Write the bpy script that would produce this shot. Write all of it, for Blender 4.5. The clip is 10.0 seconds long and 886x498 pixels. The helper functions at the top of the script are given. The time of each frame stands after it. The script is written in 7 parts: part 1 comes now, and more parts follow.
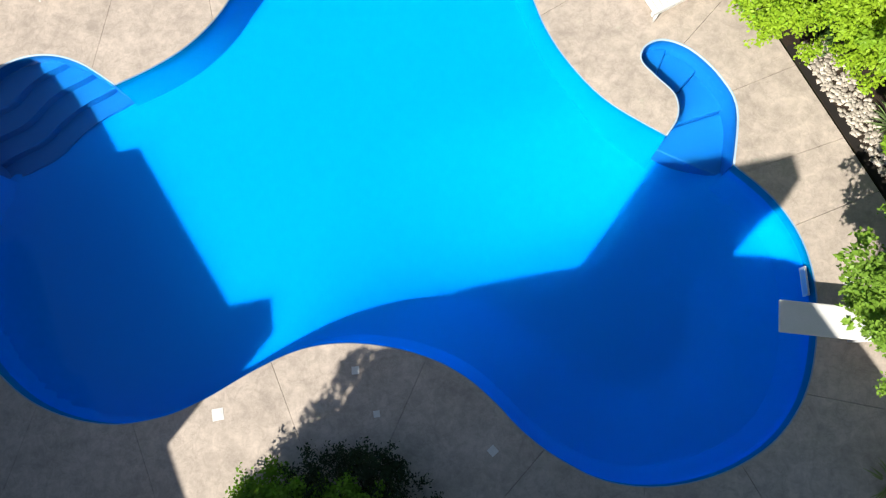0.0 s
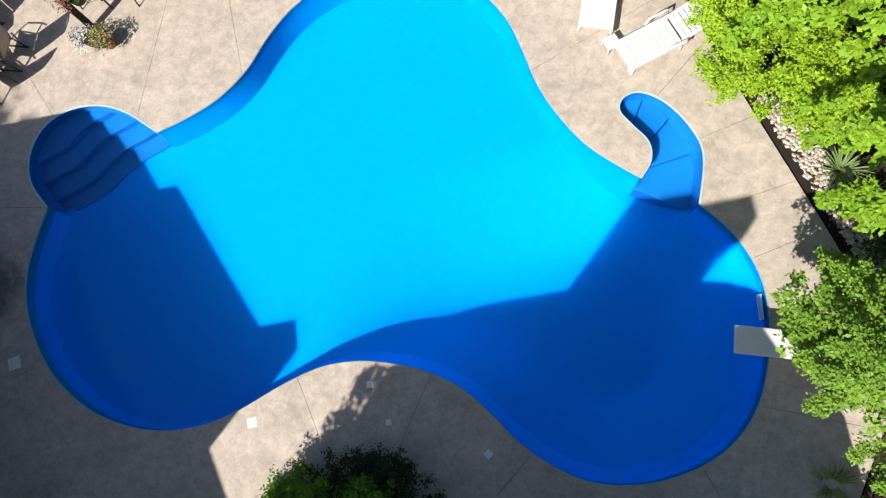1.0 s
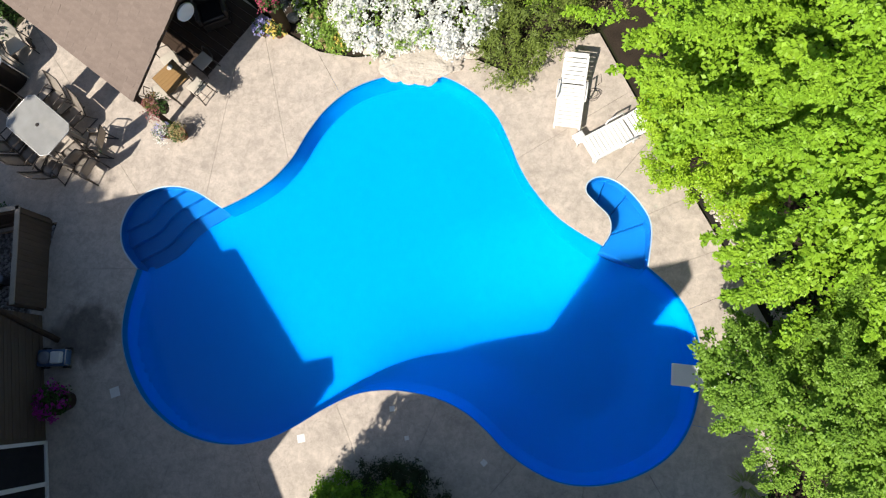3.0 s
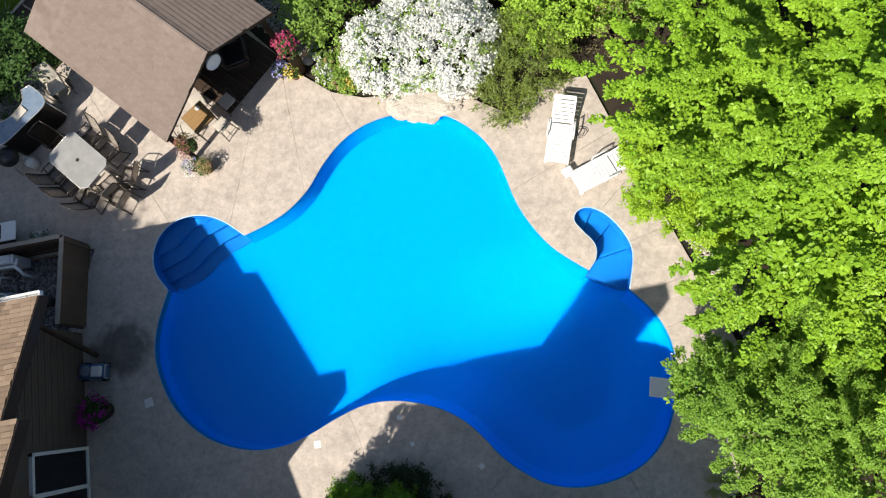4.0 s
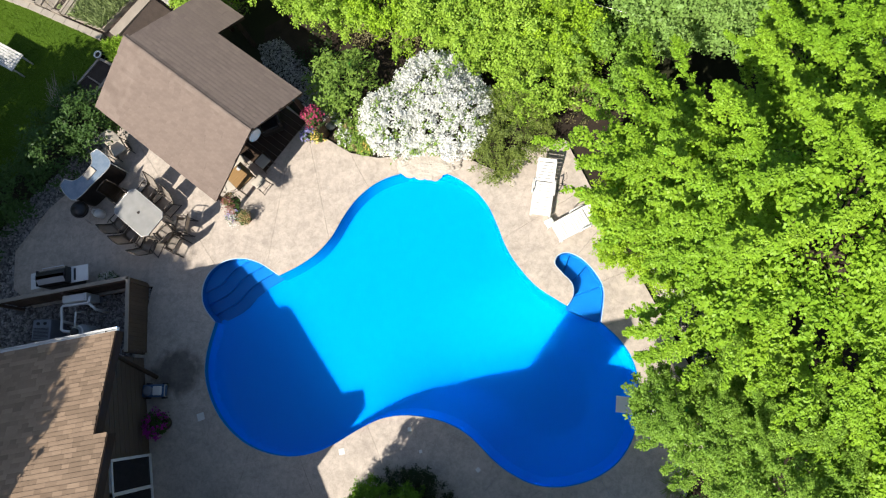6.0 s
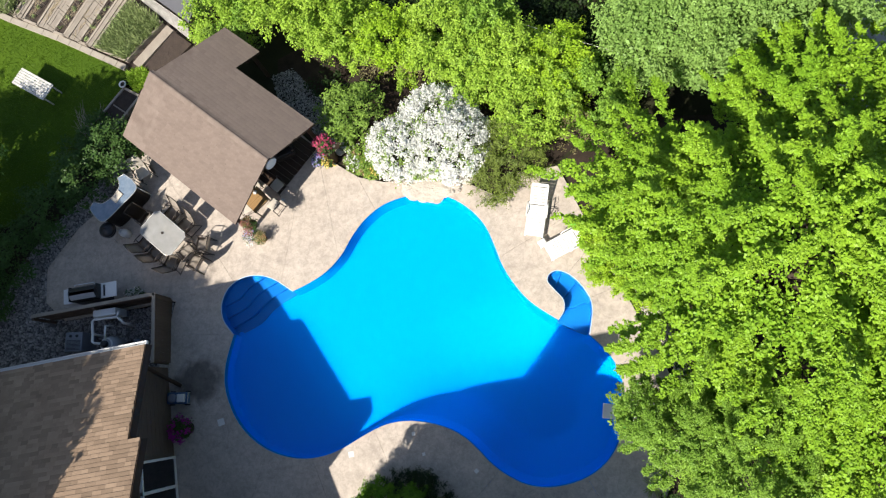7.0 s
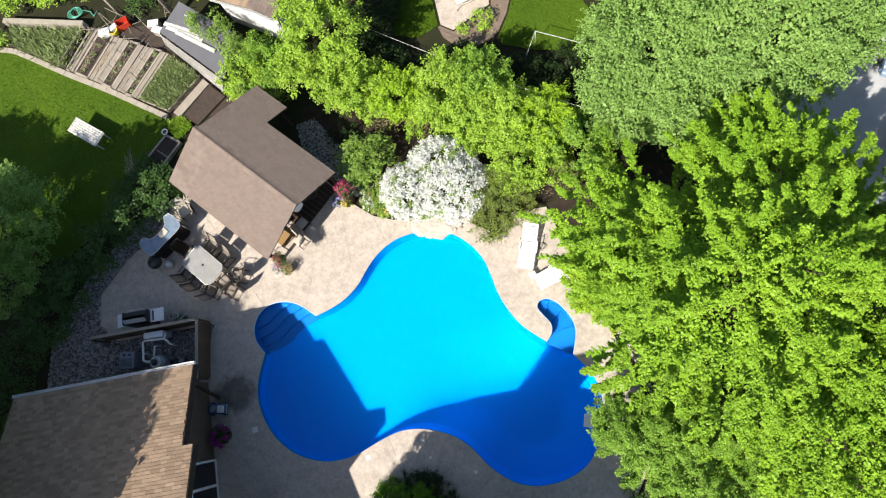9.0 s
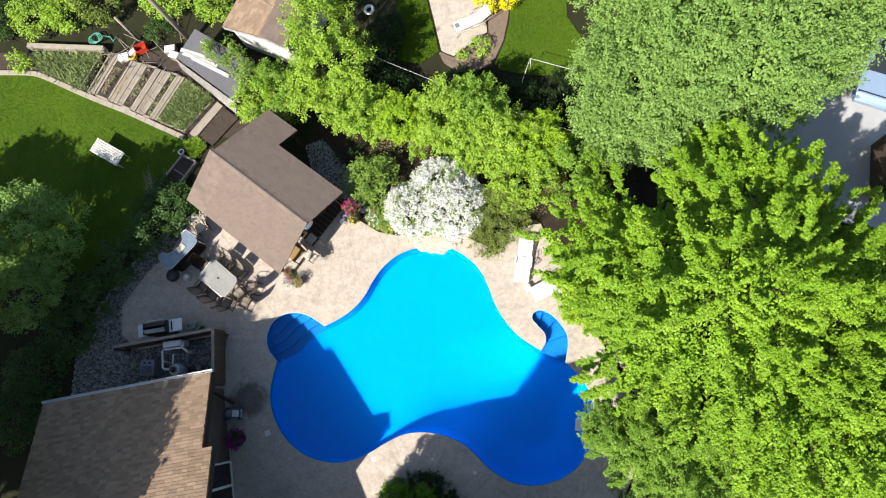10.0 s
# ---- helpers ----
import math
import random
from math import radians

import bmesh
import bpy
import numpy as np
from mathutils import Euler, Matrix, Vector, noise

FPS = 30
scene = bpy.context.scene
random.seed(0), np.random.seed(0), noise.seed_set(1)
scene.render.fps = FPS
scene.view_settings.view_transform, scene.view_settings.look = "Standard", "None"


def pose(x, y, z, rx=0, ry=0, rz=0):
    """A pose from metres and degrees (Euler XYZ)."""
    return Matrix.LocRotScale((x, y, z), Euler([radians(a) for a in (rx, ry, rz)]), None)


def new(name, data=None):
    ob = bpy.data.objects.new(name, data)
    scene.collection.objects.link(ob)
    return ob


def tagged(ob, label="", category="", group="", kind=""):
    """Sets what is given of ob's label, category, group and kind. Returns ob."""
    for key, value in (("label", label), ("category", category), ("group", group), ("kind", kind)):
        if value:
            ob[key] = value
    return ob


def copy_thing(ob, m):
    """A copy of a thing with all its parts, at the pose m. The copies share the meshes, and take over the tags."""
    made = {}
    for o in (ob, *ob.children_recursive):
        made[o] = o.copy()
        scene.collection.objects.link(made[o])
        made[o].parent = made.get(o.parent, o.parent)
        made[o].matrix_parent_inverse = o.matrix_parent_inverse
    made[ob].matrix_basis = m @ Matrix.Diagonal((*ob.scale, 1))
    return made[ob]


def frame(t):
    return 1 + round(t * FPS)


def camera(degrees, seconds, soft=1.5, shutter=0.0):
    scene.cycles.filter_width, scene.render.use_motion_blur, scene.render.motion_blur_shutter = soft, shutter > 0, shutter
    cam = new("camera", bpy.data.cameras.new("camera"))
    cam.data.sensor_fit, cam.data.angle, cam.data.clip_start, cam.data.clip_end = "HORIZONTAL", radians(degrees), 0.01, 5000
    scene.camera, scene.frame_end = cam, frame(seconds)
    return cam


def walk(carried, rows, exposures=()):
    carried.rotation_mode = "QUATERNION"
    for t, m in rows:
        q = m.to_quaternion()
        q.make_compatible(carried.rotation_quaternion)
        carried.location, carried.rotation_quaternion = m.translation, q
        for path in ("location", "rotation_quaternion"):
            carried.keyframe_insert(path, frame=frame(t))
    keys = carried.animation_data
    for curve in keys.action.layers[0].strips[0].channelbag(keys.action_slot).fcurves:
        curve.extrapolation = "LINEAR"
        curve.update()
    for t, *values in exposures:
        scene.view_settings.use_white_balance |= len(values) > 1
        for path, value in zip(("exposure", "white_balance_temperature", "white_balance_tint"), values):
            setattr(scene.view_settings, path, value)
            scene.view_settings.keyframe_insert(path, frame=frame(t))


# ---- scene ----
cam = camera(68, 10.0, soft=1.2)
PATH = [
    (0, 1.487, -2.119, 9.936, 12.579, 4.295, 1.139),
    (0.5, 1.623, -1.931, 10.712, 12.038, 4.839, 1.191),
    (1, 1.737, -1.774, 11.553, 11.810, 5.169, 1.100),
    (1.5, 1.840, -1.642, 12.422, 11.769, 5.435, 1.060),
    (2, 1.942, -1.528, 13.298, 11.849, 5.653, 1.005),
    (2.5, 2.049, -1.428, 14.168, 11.971, 5.876, 0.930),
    (4, 2.414, -1.158, 16.736, 12.415, 6.511, 0.820),
    (4.5, 2.550, -1.066, 17.592, 12.494, 6.690, 0.758),
    (5, 2.691, -0.968, 18.455, 12.572, 6.882, 0.750),
    (5.5, 2.833, -0.865, 19.330, 12.597, 7.067, 0.742),
    (7, 3.245, -0.524, 22.019, 12.589, 7.442, 0.676),
    (7.5, 3.371, -0.405, 22.926, 12.584, 7.541, 0.673),
    (8, 3.491, -0.289, 23.832, 12.544, 7.646, 0.656),
    (8.5, 3.606, -0.179, 24.732, 12.534, 7.747, 0.651),
    (9, 3.719, -0.078, 25.626, 12.552, 7.805, 0.627),
    (9.5, 3.835, 0.008, 26.520, 12.602, 7.840, 0.615),
    (10, 3.959, 0.075, 27.428, 12.697, 7.866, 0.618),
]
walk(cam, [(t, pose(*p)) for t, *p in PATH], [(0, 0.5), (2, 0.5), (5, 0.58), (8, 0.72), (10, 0.75)])

# ---- light ----
SHADE = Vector((0.60, 0.83, -1.0))  # the way the sunlight travels
world = bpy.data.worlds.new("sky")
scene.world = world
world.use_nodes = True
wn = world.node_tree.nodes
sky = wn.new("ShaderNodeTexSky")
sky.sky_type, sky.sun_disc = "NISHITA", False
sky.sun_elevation, sky.sun_rotation = math.atan2(1.0, 1.024), math.atan2(-0.60, -0.83)
world.node_tree.links.new(sky.outputs[0], wn["Background"].inputs[0])
wn["Background"].inputs[1].default_value = 0.085
sun_data = bpy.data.lights.new("sun", "SUN")
sun_data.energy, sun_data.angle, sun_data.color = 5.0, radians(0.53), (1.0, 0.94, 0.85)
sun = new("sun", sun_data)
sun.rotation_euler = SHADE.to_track_quat("-Z", "Y").to_euler()
sun.location = (-20, -28, 40)
scene.view_settings.exposure = 0.5


# ---- materials ----
def mat(name, colour, rough=0.6, other=None, scale=3.0, fine=40.0, bump=0.2, metal=0.0, island=0.0, contrast=0.5, spec=0.5, stretch=(1, 1, 1), per_object=False, dist=0.01):
    """A surface of two colours mixed by noise at two scales, with fine relief; island: how far single pieces differ."""
    m = bpy.data.materials.new(name)
    m.use_nodes = True
    nt = m.node_tree
    n, lk = nt.nodes, nt.links.new
    bsdf = n["Principled BSDF"]
    bsdf.inputs["Roughness"].default_value, bsdf.inputs["Metallic"].default_value = rough, metal
    bsdf.inputs["Specular IOR Level"].default_value = spec
    other = other or tuple(c * 0.7 for c in colour)
    co, mp = n.new("ShaderNodeTexCoord"), n.new("ShaderNodeMapping")
    mp.inputs["Scale"].default_value = stretch
    lk(co.outputs["Object"], mp.inputs[0])
    big, small = n.new("ShaderNodeTexNoise"), n.new("ShaderNodeTexNoise")
    for tex, s, d in ((big, scale, 5), (small, fine, 3)):
        tex.inputs["Scale"].default_value, tex.inputs["Detail"].default_value = s, d
        lk(mp.outputs[0], tex.inputs["Vector"])
    both = n.new("ShaderNodeMix")
    both.inputs[0].default_value = 0.4
    lk(big.outputs[0], both.inputs[2]), lk(small.outputs[0], both.inputs[3])
    ramp = n.new("ShaderNodeMapRange")
    ramp.inputs[1].default_value, ramp.inputs[2].default_value = 0.5 - contrast / 2, 0.5 + contrast / 2
    lk(both.outputs[0], ramp.inputs[0])
    mix = n.new("ShaderNodeMix")
    mix.data_type = "RGBA"
    mix.inputs[6].default_value, mix.inputs[7].default_value = (*other, 1), (*colour, 1)
    lk(ramp.outputs[0], mix.inputs[0])
    out = mix.outputs[2]
    if island:
        geo = n.new("ShaderNodeObjectInfo" if per_object else "ShaderNodeNewGeometry")
        vary = n.new("ShaderNodeMapRange")
        vary.inputs[3].default_value, vary.inputs[4].default_value = 1 - island, 1 + island
        lk(geo.outputs["Random" if per_object else "Random Per Island"], vary.inputs[0])
        hsv = n.new("ShaderNodeHueSaturation")
        lk(vary.outputs[0], hsv.inputs["Value"]), lk(out, hsv.inputs["Color"])
        out = hsv.outputs[0]
    lk(out, bsdf.inputs["Base Color"])
    if bump:
        b = n.new("ShaderNodeBump")
        b.inputs["Strength"].default_value, b.inputs["Distance"].default_value = bump, dist
        lk(both.outputs[0], b.inputs["Height"]), lk(b.outputs[0], bsdf.inputs["Normal"])
    return m


def leaf_mat(name, colour, other, glow=0.26, rough=0.45, island=0.18):
    """Leaves that let some light through."""
    m = mat(name, colour, rough, other, 0.7, 9.0, 0.0, island=island, contrast=0.4, spec=0.18)
    nt = m.node_tree
    bsdf, out = nt.nodes["Principled BSDF"], nt.nodes["Material Output"]
    tr, mix = nt.nodes.new("ShaderNodeBsdfTranslucent"), nt.nodes.new("ShaderNodeMixShader")
    nt.links.new(bsdf.inputs["Base Color"].links[0].from_socket, tr.inputs[0])
    mix.inputs[0].default_value = glow
    nt.links.new(bsdf.outputs[0], mix.inputs[1]), nt.links.new(tr.outputs[0], mix.inputs[2])
    nt.links.new(mix.outputs[0], out.inputs[0])
    return m


def concrete_mat():
    """Stamped and tinted concrete: cloudy tan patches, dark seams of the stamp, fine grit."""
    m = mat("stamped_concrete", (0.56, 0.483, 0.407), 0.75, (0.44, 0.376, 0.316), 0.9, 26.0, 0.35, contrast=0.6, spec=0.3, dist=0.012)
    nt = m.node_tree
    n, lk = nt.nodes, nt.links.new
    bsdf = n["Principled BSDF"]
    base = bsdf.inputs["Base Color"].links[0].from_socket
    geo = n.new("ShaderNodeNewGeometry")
    warp = n.new("ShaderNodeTexNoise")
    warp.inputs["Scale"].default_value, warp.inputs["Detail"].default_value = 1.3, 4
    lk(geo.outputs["Position"], warp.inputs["Vector"])
    add = n.new("ShaderNodeMix")
    add.data_type, add.inputs[0].default_value = "VECTOR", 0.35
    lk(geo.outputs["Position"], add.inputs[4]), lk(warp.outputs["Color"], add.inputs[5])
    vor = n.new("ShaderNodeTexVoronoi")
    vor.feature, vor.inputs["Scale"].default_value = "DISTANCE_TO_EDGE", 1.5
    lk(add.outputs[1], vor.inputs["Vector"])
    seam = n.new("ShaderNodeMapRange")
    seam.inputs[1].default_value, seam.inputs[2].default_value, seam.inputs[3].default_value, seam.inputs[4].default_value = 0.0, 0.03, 0.92, 1.0
    lk(vor.outputs["Distance"], seam.inputs[0])
    stain = n.new("ShaderNodeTexNoise")
    stain.inputs["Scale"].default_value, stain.inputs["Detail"].default_value, stain.inputs["Roughness"].default_value = 2.3, 8, 0.7
    lk(geo.outputs["Position"], stain.inputs["Vector"])
    dirt = n.new("ShaderNodeMapRange")
    dirt.inputs[1].default_value, dirt.inputs[2].default_value, dirt.inputs[3].default_value, dirt.inputs[4].default_value = 0.36, 0.62, 0.82, 1.06
    lk(stain.outputs[0], dirt.inputs[0])
    # scuffs, and dark veins of the stamp that come and go
    scuff, worn = n.new("ShaderNodeTexNoise"), n.new("ShaderNodeMapRange")
    scuff.inputs["Scale"].default_value, scuff.inputs["Detail"].default_value, scuff.inputs["Roughness"].default_value, scuff.inputs["Distortion"].default_value = 6.5, 10, 0.72, 0.6
    lk(geo.outputs["Position"], scuff.inputs["Vector"])
    worn.inputs[1].default_value, worn.inputs[2].default_value, worn.inputs[3].default_value, worn.inputs[4].default_value = 0.34, 0.66, 0.82, 1.12
    lk(scuff.outputs[0], worn.inputs[0])
    vein, off, size, line = n.new("ShaderNodeTexNoise"), n.new("ShaderNodeMath"), n.new("ShaderNodeMath"), n.new("ShaderNodeMapRange")
    vein.inputs["Scale"].default_value, vein.inputs["Detail"].default_value, vein.inputs["Roughness"].default_value, vein.inputs["Distortion"].default_value = 1.9, 7, 0.62, 1.2
    lk(geo.outputs["Position"], vein.inputs["Vector"])
    off.operation, off.inputs[1].default_value, size.operation = "SUBTRACT", 0.5, "ABSOLUTE"
    lk(vein.outputs[0], off.inputs[0]), lk(off.outputs[0], size.inputs[0])
    line.inputs[1].default_value, line.inputs[2].default_value, line.inputs[3].default_value, line.inputs[4].default_value = 0.0, 0.016, 0.89, 1.0
    lk(size.outputs[0], line.inputs[0])
    patina, marks = n.new("ShaderNodeMath"), n.new("ShaderNodeMath")
    patina.operation = marks.operation = "MULTIPLY"
    lk(worn.outputs[0], patina.inputs[0]), lk(line.outputs[0], patina.inputs[1])
    lk(patina.outputs[0], marks.inputs[0]), lk(dirt.outputs[0], marks.inputs[1])
    # a spill of rusty water beside the pool cleaner
    shape = n.new("ShaderNodeMapping")
    shape.vector_type = "TEXTURE"
    shape.inputs["Location"].default_value, shape.inputs["Scale"].default_value = (-8.2, -0.15, 0), (1.0, 0.9, 1)
    reach, spill, edge, wet = n.new("ShaderNodeVectorMath"), n.new("ShaderNodeTexNoise"), n.new("ShaderNodeMath"), n.new("ShaderNodeMapRange")
    lk(geo.outputs["Position"], shape.inputs[0])
    reach.operation = "LENGTH"
    lk(shape.outputs[0], reach.inputs[0])
    spill.inputs["Scale"].default_value, spill.inputs["Detail"].default_value, spill.inputs["Distortion"].default_value = 1.7, 8, 0.8
    lk(geo.outputs["Position"], spill.inputs["Vector"])
    edge.operation = "ADD"
    lk(reach.outputs["Value"], edge.inputs[0]), lk(spill.outputs[0], edge.inputs[1])
    wet.inputs[1].default_value, wet.inputs[2].default_value, wet.inputs[3].default_value, wet.inputs[4].default_value = 1.12, 1.5, 0.38, 1.0
    lk(edge.outputs[0], wet.inputs[0])
    damp = n.new("ShaderNodeMath")
    damp.operation = "MULTIPLY"
    lk(marks.outputs[0], damp.inputs[0]), lk(wet.outputs[0], damp.inputs[1])
    mul = n.new("ShaderNodeMath")
    mul.operation = "MULTIPLY"
    lk(seam.outputs[0], mul.inputs[0]), lk(damp.outputs[0], mul.inputs[1])
    hsv = n.new("ShaderNodeHueSaturation")
    lk(mul.outputs[0], hsv.inputs["Value"]), lk(base, hsv.inputs["Color"])
    lk(hsv.outputs[0], bsdf.inputs["Base Color"])
    return m


def water_mat():
    m = bpy.data.materials.new("pool_water")
    m.use_nodes = True
    nt = m.node_tree
    n, lk = nt.nodes, nt.links.new
    b = n["Principled BSDF"]
    b.inputs["Base Color"].default_value = (0.72, 0.96, 1.0, 1)
    b.inputs["Transmission Weight"].default_value, b.inputs["IOR"].default_value, b.inputs["Roughness"].default_value = 1.0, 1.2, 0.06
    wave, bump = n.new("ShaderNodeTexNoise"), n.new("ShaderNodeBump")
    wave.inputs["Scale"].default_value, wave.inputs["Detail"].default_value = 1.6, 2
    bump.inputs["Strength"].default_value, bump.inputs["Distance"].default_value = 0.06, 0.02
    co = n.new("ShaderNodeTexCoord")
    lk(co.outputs["Object"], wave.inputs["Vector"]), lk(wave.outputs[0], bump.inputs["Height"]), lk(bump.outputs[0], b.inputs["Normal"])
    return m


def near_material(m):
    return {"brown_asphalt_shingle": SHINGLE_PIECE, "tan_asphalt_shingle": SHINGLE_TAN_PIECE}[m.name]


CONCRETE = concrete_mat()
WATER = water_mat()
LINER = mat("blue_vinyl_liner", (0.0, 0.240, 0.83), 0.45, (0.0, 0.226, 0.79), 0.5, 6.0, 0.0, contrast=0.8, spec=0.0)
# the liner again, with the walls' shade put into a darker colour
LINER_SHADED = mat("shade_darkened_blue_liner", (0.0, 0.20, 0.45), 0.45, (0.0, 0.185, 0.42), 0.8, 9.0, 0.0, contrast=0.8, spec=0.0)
STEP_BLUE = mat("blue_moulded_steps", (0.005, 0.14, 0.45), 0.4, (0.004, 0.12, 0.40), 1.0, 8.0, 0.05, spec=0.1)
EDGING = mat("blue_grey_pool_edging", (0.24, 0.38, 0.50), 0.45, (0.16, 0.30, 0.44), 2.0, 30.0, 0.05)
COPING = mat("pale_pool_edging", (0.50, 0.62, 0.70), 0.4, (0.30, 0.48, 0.64), 2.0, 30.0, 0.05)
GRASS_SOIL = mat("soil_under_grass", (0.034, 0.036, 0.016), 0.95, (0.018, 0.018, 0.011), 1.2, 14.0, 0.6, spec=0.12)
MULCH = mat("dark_mulch", (0.055, 0.04, 0.03), 0.95, (0.02, 0.016, 0.012), 3.0, 30.0, 0.8, dist=0.03, spec=0.12)
LAWN = mat("lawn_turf", (0.088, 0.150, 0.010), 0.9, (0.040, 0.082, 0.007), 0.45, 24.0, 0.7, dist=0.03, spec=0.12)
SHINGLE = mat("brown_asphalt_shingle", (0.235, 0.186, 0.155), 0.9, (0.165, 0.126, 0.104), 3.0, 55.0, 0.5, island=0.06, contrast=0.32, dist=0.006, spec=0.12)
SHINGLE_TAN = mat("tan_asphalt_shingle", (0.36, 0.26, 0.178), 0.9, (0.24, 0.165, 0.112), 1.6, 60.0, 0.45, island=0.2, dist=0.006, spec=0.12)
SHINGLE_PIECE = mat("brown_shingle_piece", (0.235, 0.186, 0.155), 0.9, (0.165, 0.126, 0.104), 3.0, 55.0, 0.5, island=0.06, contrast=0.32, dist=0.006, per_object=True, spec=0.12)
SHINGLE_TAN_PIECE = mat("tan_shingle_piece", (0.36, 0.26, 0.178), 0.9, (0.24, 0.165, 0.112), 1.6, 60.0, 0.45, island=0.2, dist=0.006, per_object=True, spec=0.12)
WOOD_DARK = mat("dark_stained_wood", (0.075, 0.05, 0.035), 0.6, (0.04, 0.027, 0.02), 2.0, 30.0, 0.3, stretch=(1, 1, 8), spec=0.12)
WOOD_FENCE = mat("weathered_fence_wood", (0.135, 0.098, 0.072), 0.8, (0.075, 0.053, 0.04), 2.0, 24.0, 0.4, island=0.15, stretch=(1, 1, 0.15), spec=0.12)
WOOD_TAN = mat("tan_tabletop_wood", (0.36, 0.22, 0.09), 0.5, (0.26, 0.15, 0.06), 2.0, 20.0, 0.2, stretch=(6, 0.6, 1))
WOOD_GREY = mat("grey_weathered_boards", (0.36, 0.31, 0.25), 0.85, (0.22, 0.185, 0.15), 3.0, 30.0, 0.4, island=0.2)
SIDING = mat("brown_siding", (0.14, 0.105, 0.08), 0.7, (0.10, 0.075, 0.058), 2.0, 30.0, 0.3, stretch=(1, 1, 6), spec=0.12)
WHITE_PLASTIC = mat("white_plastic", (0.80, 0.79, 0.76), 0.35, (0.72, 0.71, 0.68), 3.0, 40.0, 0.03)
WHITE_PAINT = mat("white_painted_metal", (0.78, 0.78, 0.76), 0.4, (0.66, 0.66, 0.64), 3.0, 40.0, 0.05)
ROCK = mat("pale_limestone", (0.56, 0.505, 0.43), 0.9, (0.36, 0.31, 0.26), 2.5, 14.0, 0.8, dist=0.06)
GRAVEL = mat("grey_river_gravel", (0.36, 0.345, 0.33), 0.85, (0.17, 0.16, 0.155), 5.0, 60.0, 0.4, island=0.5)
BARK = mat("bark", (0.11, 0.085, 0.06), 0.9, (0.05, 0.04, 0.03), 3.0, 20.0, 0.8, stretch=(1, 1, 0.3), dist=0.03, spec=0.12)
LEAF_MAPLE = leaf_mat("bright_maple_leaves", (0.30, 0.475, 0.034), (0.165, 0.325, 0.022), 0.2)
LEAF_SHRUB = leaf_mat("fresh_green_leaves", (0.375, 0.54, 0.062), (0.23, 0.385, 0.042))
LEAF_MID = leaf_mat("mid_green_leaves", (0.25, 0.37, 0.065), (0.16, 0.27, 0.045))
LEAF_BROAD = leaf_mat("soft_green_leaves", (0.27, 0.42, 0.10), (0.18, 0.31, 0.07))
LEAF_BUSHY = leaf_mat("light_green_leaves", (0.285, 0.455, 0.06), (0.135, 0.265, 0.03))
LEAF_GLOSSY = leaf_mat("glossy_green_leaves", (0.19, 0.36, 0.025), (0.08, 0.19, 0.012), 0.25)
# almost black: a shrub's shaded side put into the leaf colour
LEAF_SHADED_SIDE = leaf_mat("shade_black_leaves", (0.024, 0.048, 0.014), (0.012, 0.025, 0.008), 0.15)
LEAF_FINE = leaf_mat("fine_yellow_green_leaves", (0.37, 0.54, 0.035), (0.24, 0.41, 0.024))
# dark green leaves taken almost to black, shade put into the colour
LEAF_SHADE = leaf_mat("shade_darkened_leaves", (0.030, 0.058, 0.014), (0.016, 0.032, 0.008))
LEAF_DRY = leaf_mat("dry_olive_leaves", (0.27, 0.24, 0.11), (0.17, 0.15, 0.07))
LEAF_DARK = leaf_mat("dark_green_leaves", (0.085, 0.16, 0.035), (0.045, 0.095, 0.024))
LEAF_JUNIPER = leaf_mat("juniper_sprays", (0.20, 0.26, 0.045), (0.11, 0.15, 0.035), 0.2)
LEAF_YELLOW = leaf_mat("golden_leaves", (0.80, 0.74, 0.012), (0.66, 0.60, 0.012))
PETAL_WHITE = leaf_mat("white_blossom", (0.81, 0.81, 0.78), (0.72, 0.73, 0.66), 0.3)


# ---- building blocks ----
def thing(name, label, category, m=None, group="", kind=""):
    ob = new(name)
    ob.empty_display_size = 0.2
    if m is not None:
        ob.matrix_basis = m
    return tagged(ob, label, category, group, kind)


def mesh_of(name, bm, material):
    me = bpy.data.meshes.new(name)
    bmesh.ops.recalc_face_normals(bm, faces=bm.faces[:])
    bm.to_mesh(me)
    bm.free()
    me.materials.append(material)
    return me


def part(name, bm, material, parent=None, label="", smooth=False, kind=""):
    me = mesh_of(name, bm, material) if isinstance(bm, bmesh.types.BMesh) else bm
    if smooth:
        me.polygons.foreach_set("use_smooth", [True] * len(me.polygons))
    ob = new(name, me)
    if parent is not None:
        ob.parent = parent
    return tagged(ob, label, kind=kind)


def box(bm, x0, y0, z0, x1, y1, z1, m=None, bevel=0.0):
    """A box between two corners, with rounded edges where bevel is given."""
    r = bmesh.ops.create_cube(bm, size=1, matrix=Matrix.Translation(((x0 + x1) / 2, (y0 + y1) / 2, (z0 + z1) / 2)) @ Matrix.Diagonal((x1 - x0, y1 - y0, z1 - z0, 1)))
    vs = r["verts"]
    if bevel:
        es = list({e for v in vs for e in v.link_edges})
        vs = list({v for f in bmesh.ops.bevel(bm, geom=es, offset=bevel, segments=2, affect="EDGES", profile=0.5)["faces"] for v in f.verts} | {v for v in vs if v.is_valid})
    if m is not None:
        bmesh.ops.transform(bm, matrix=m, verts=vs)
    return bm


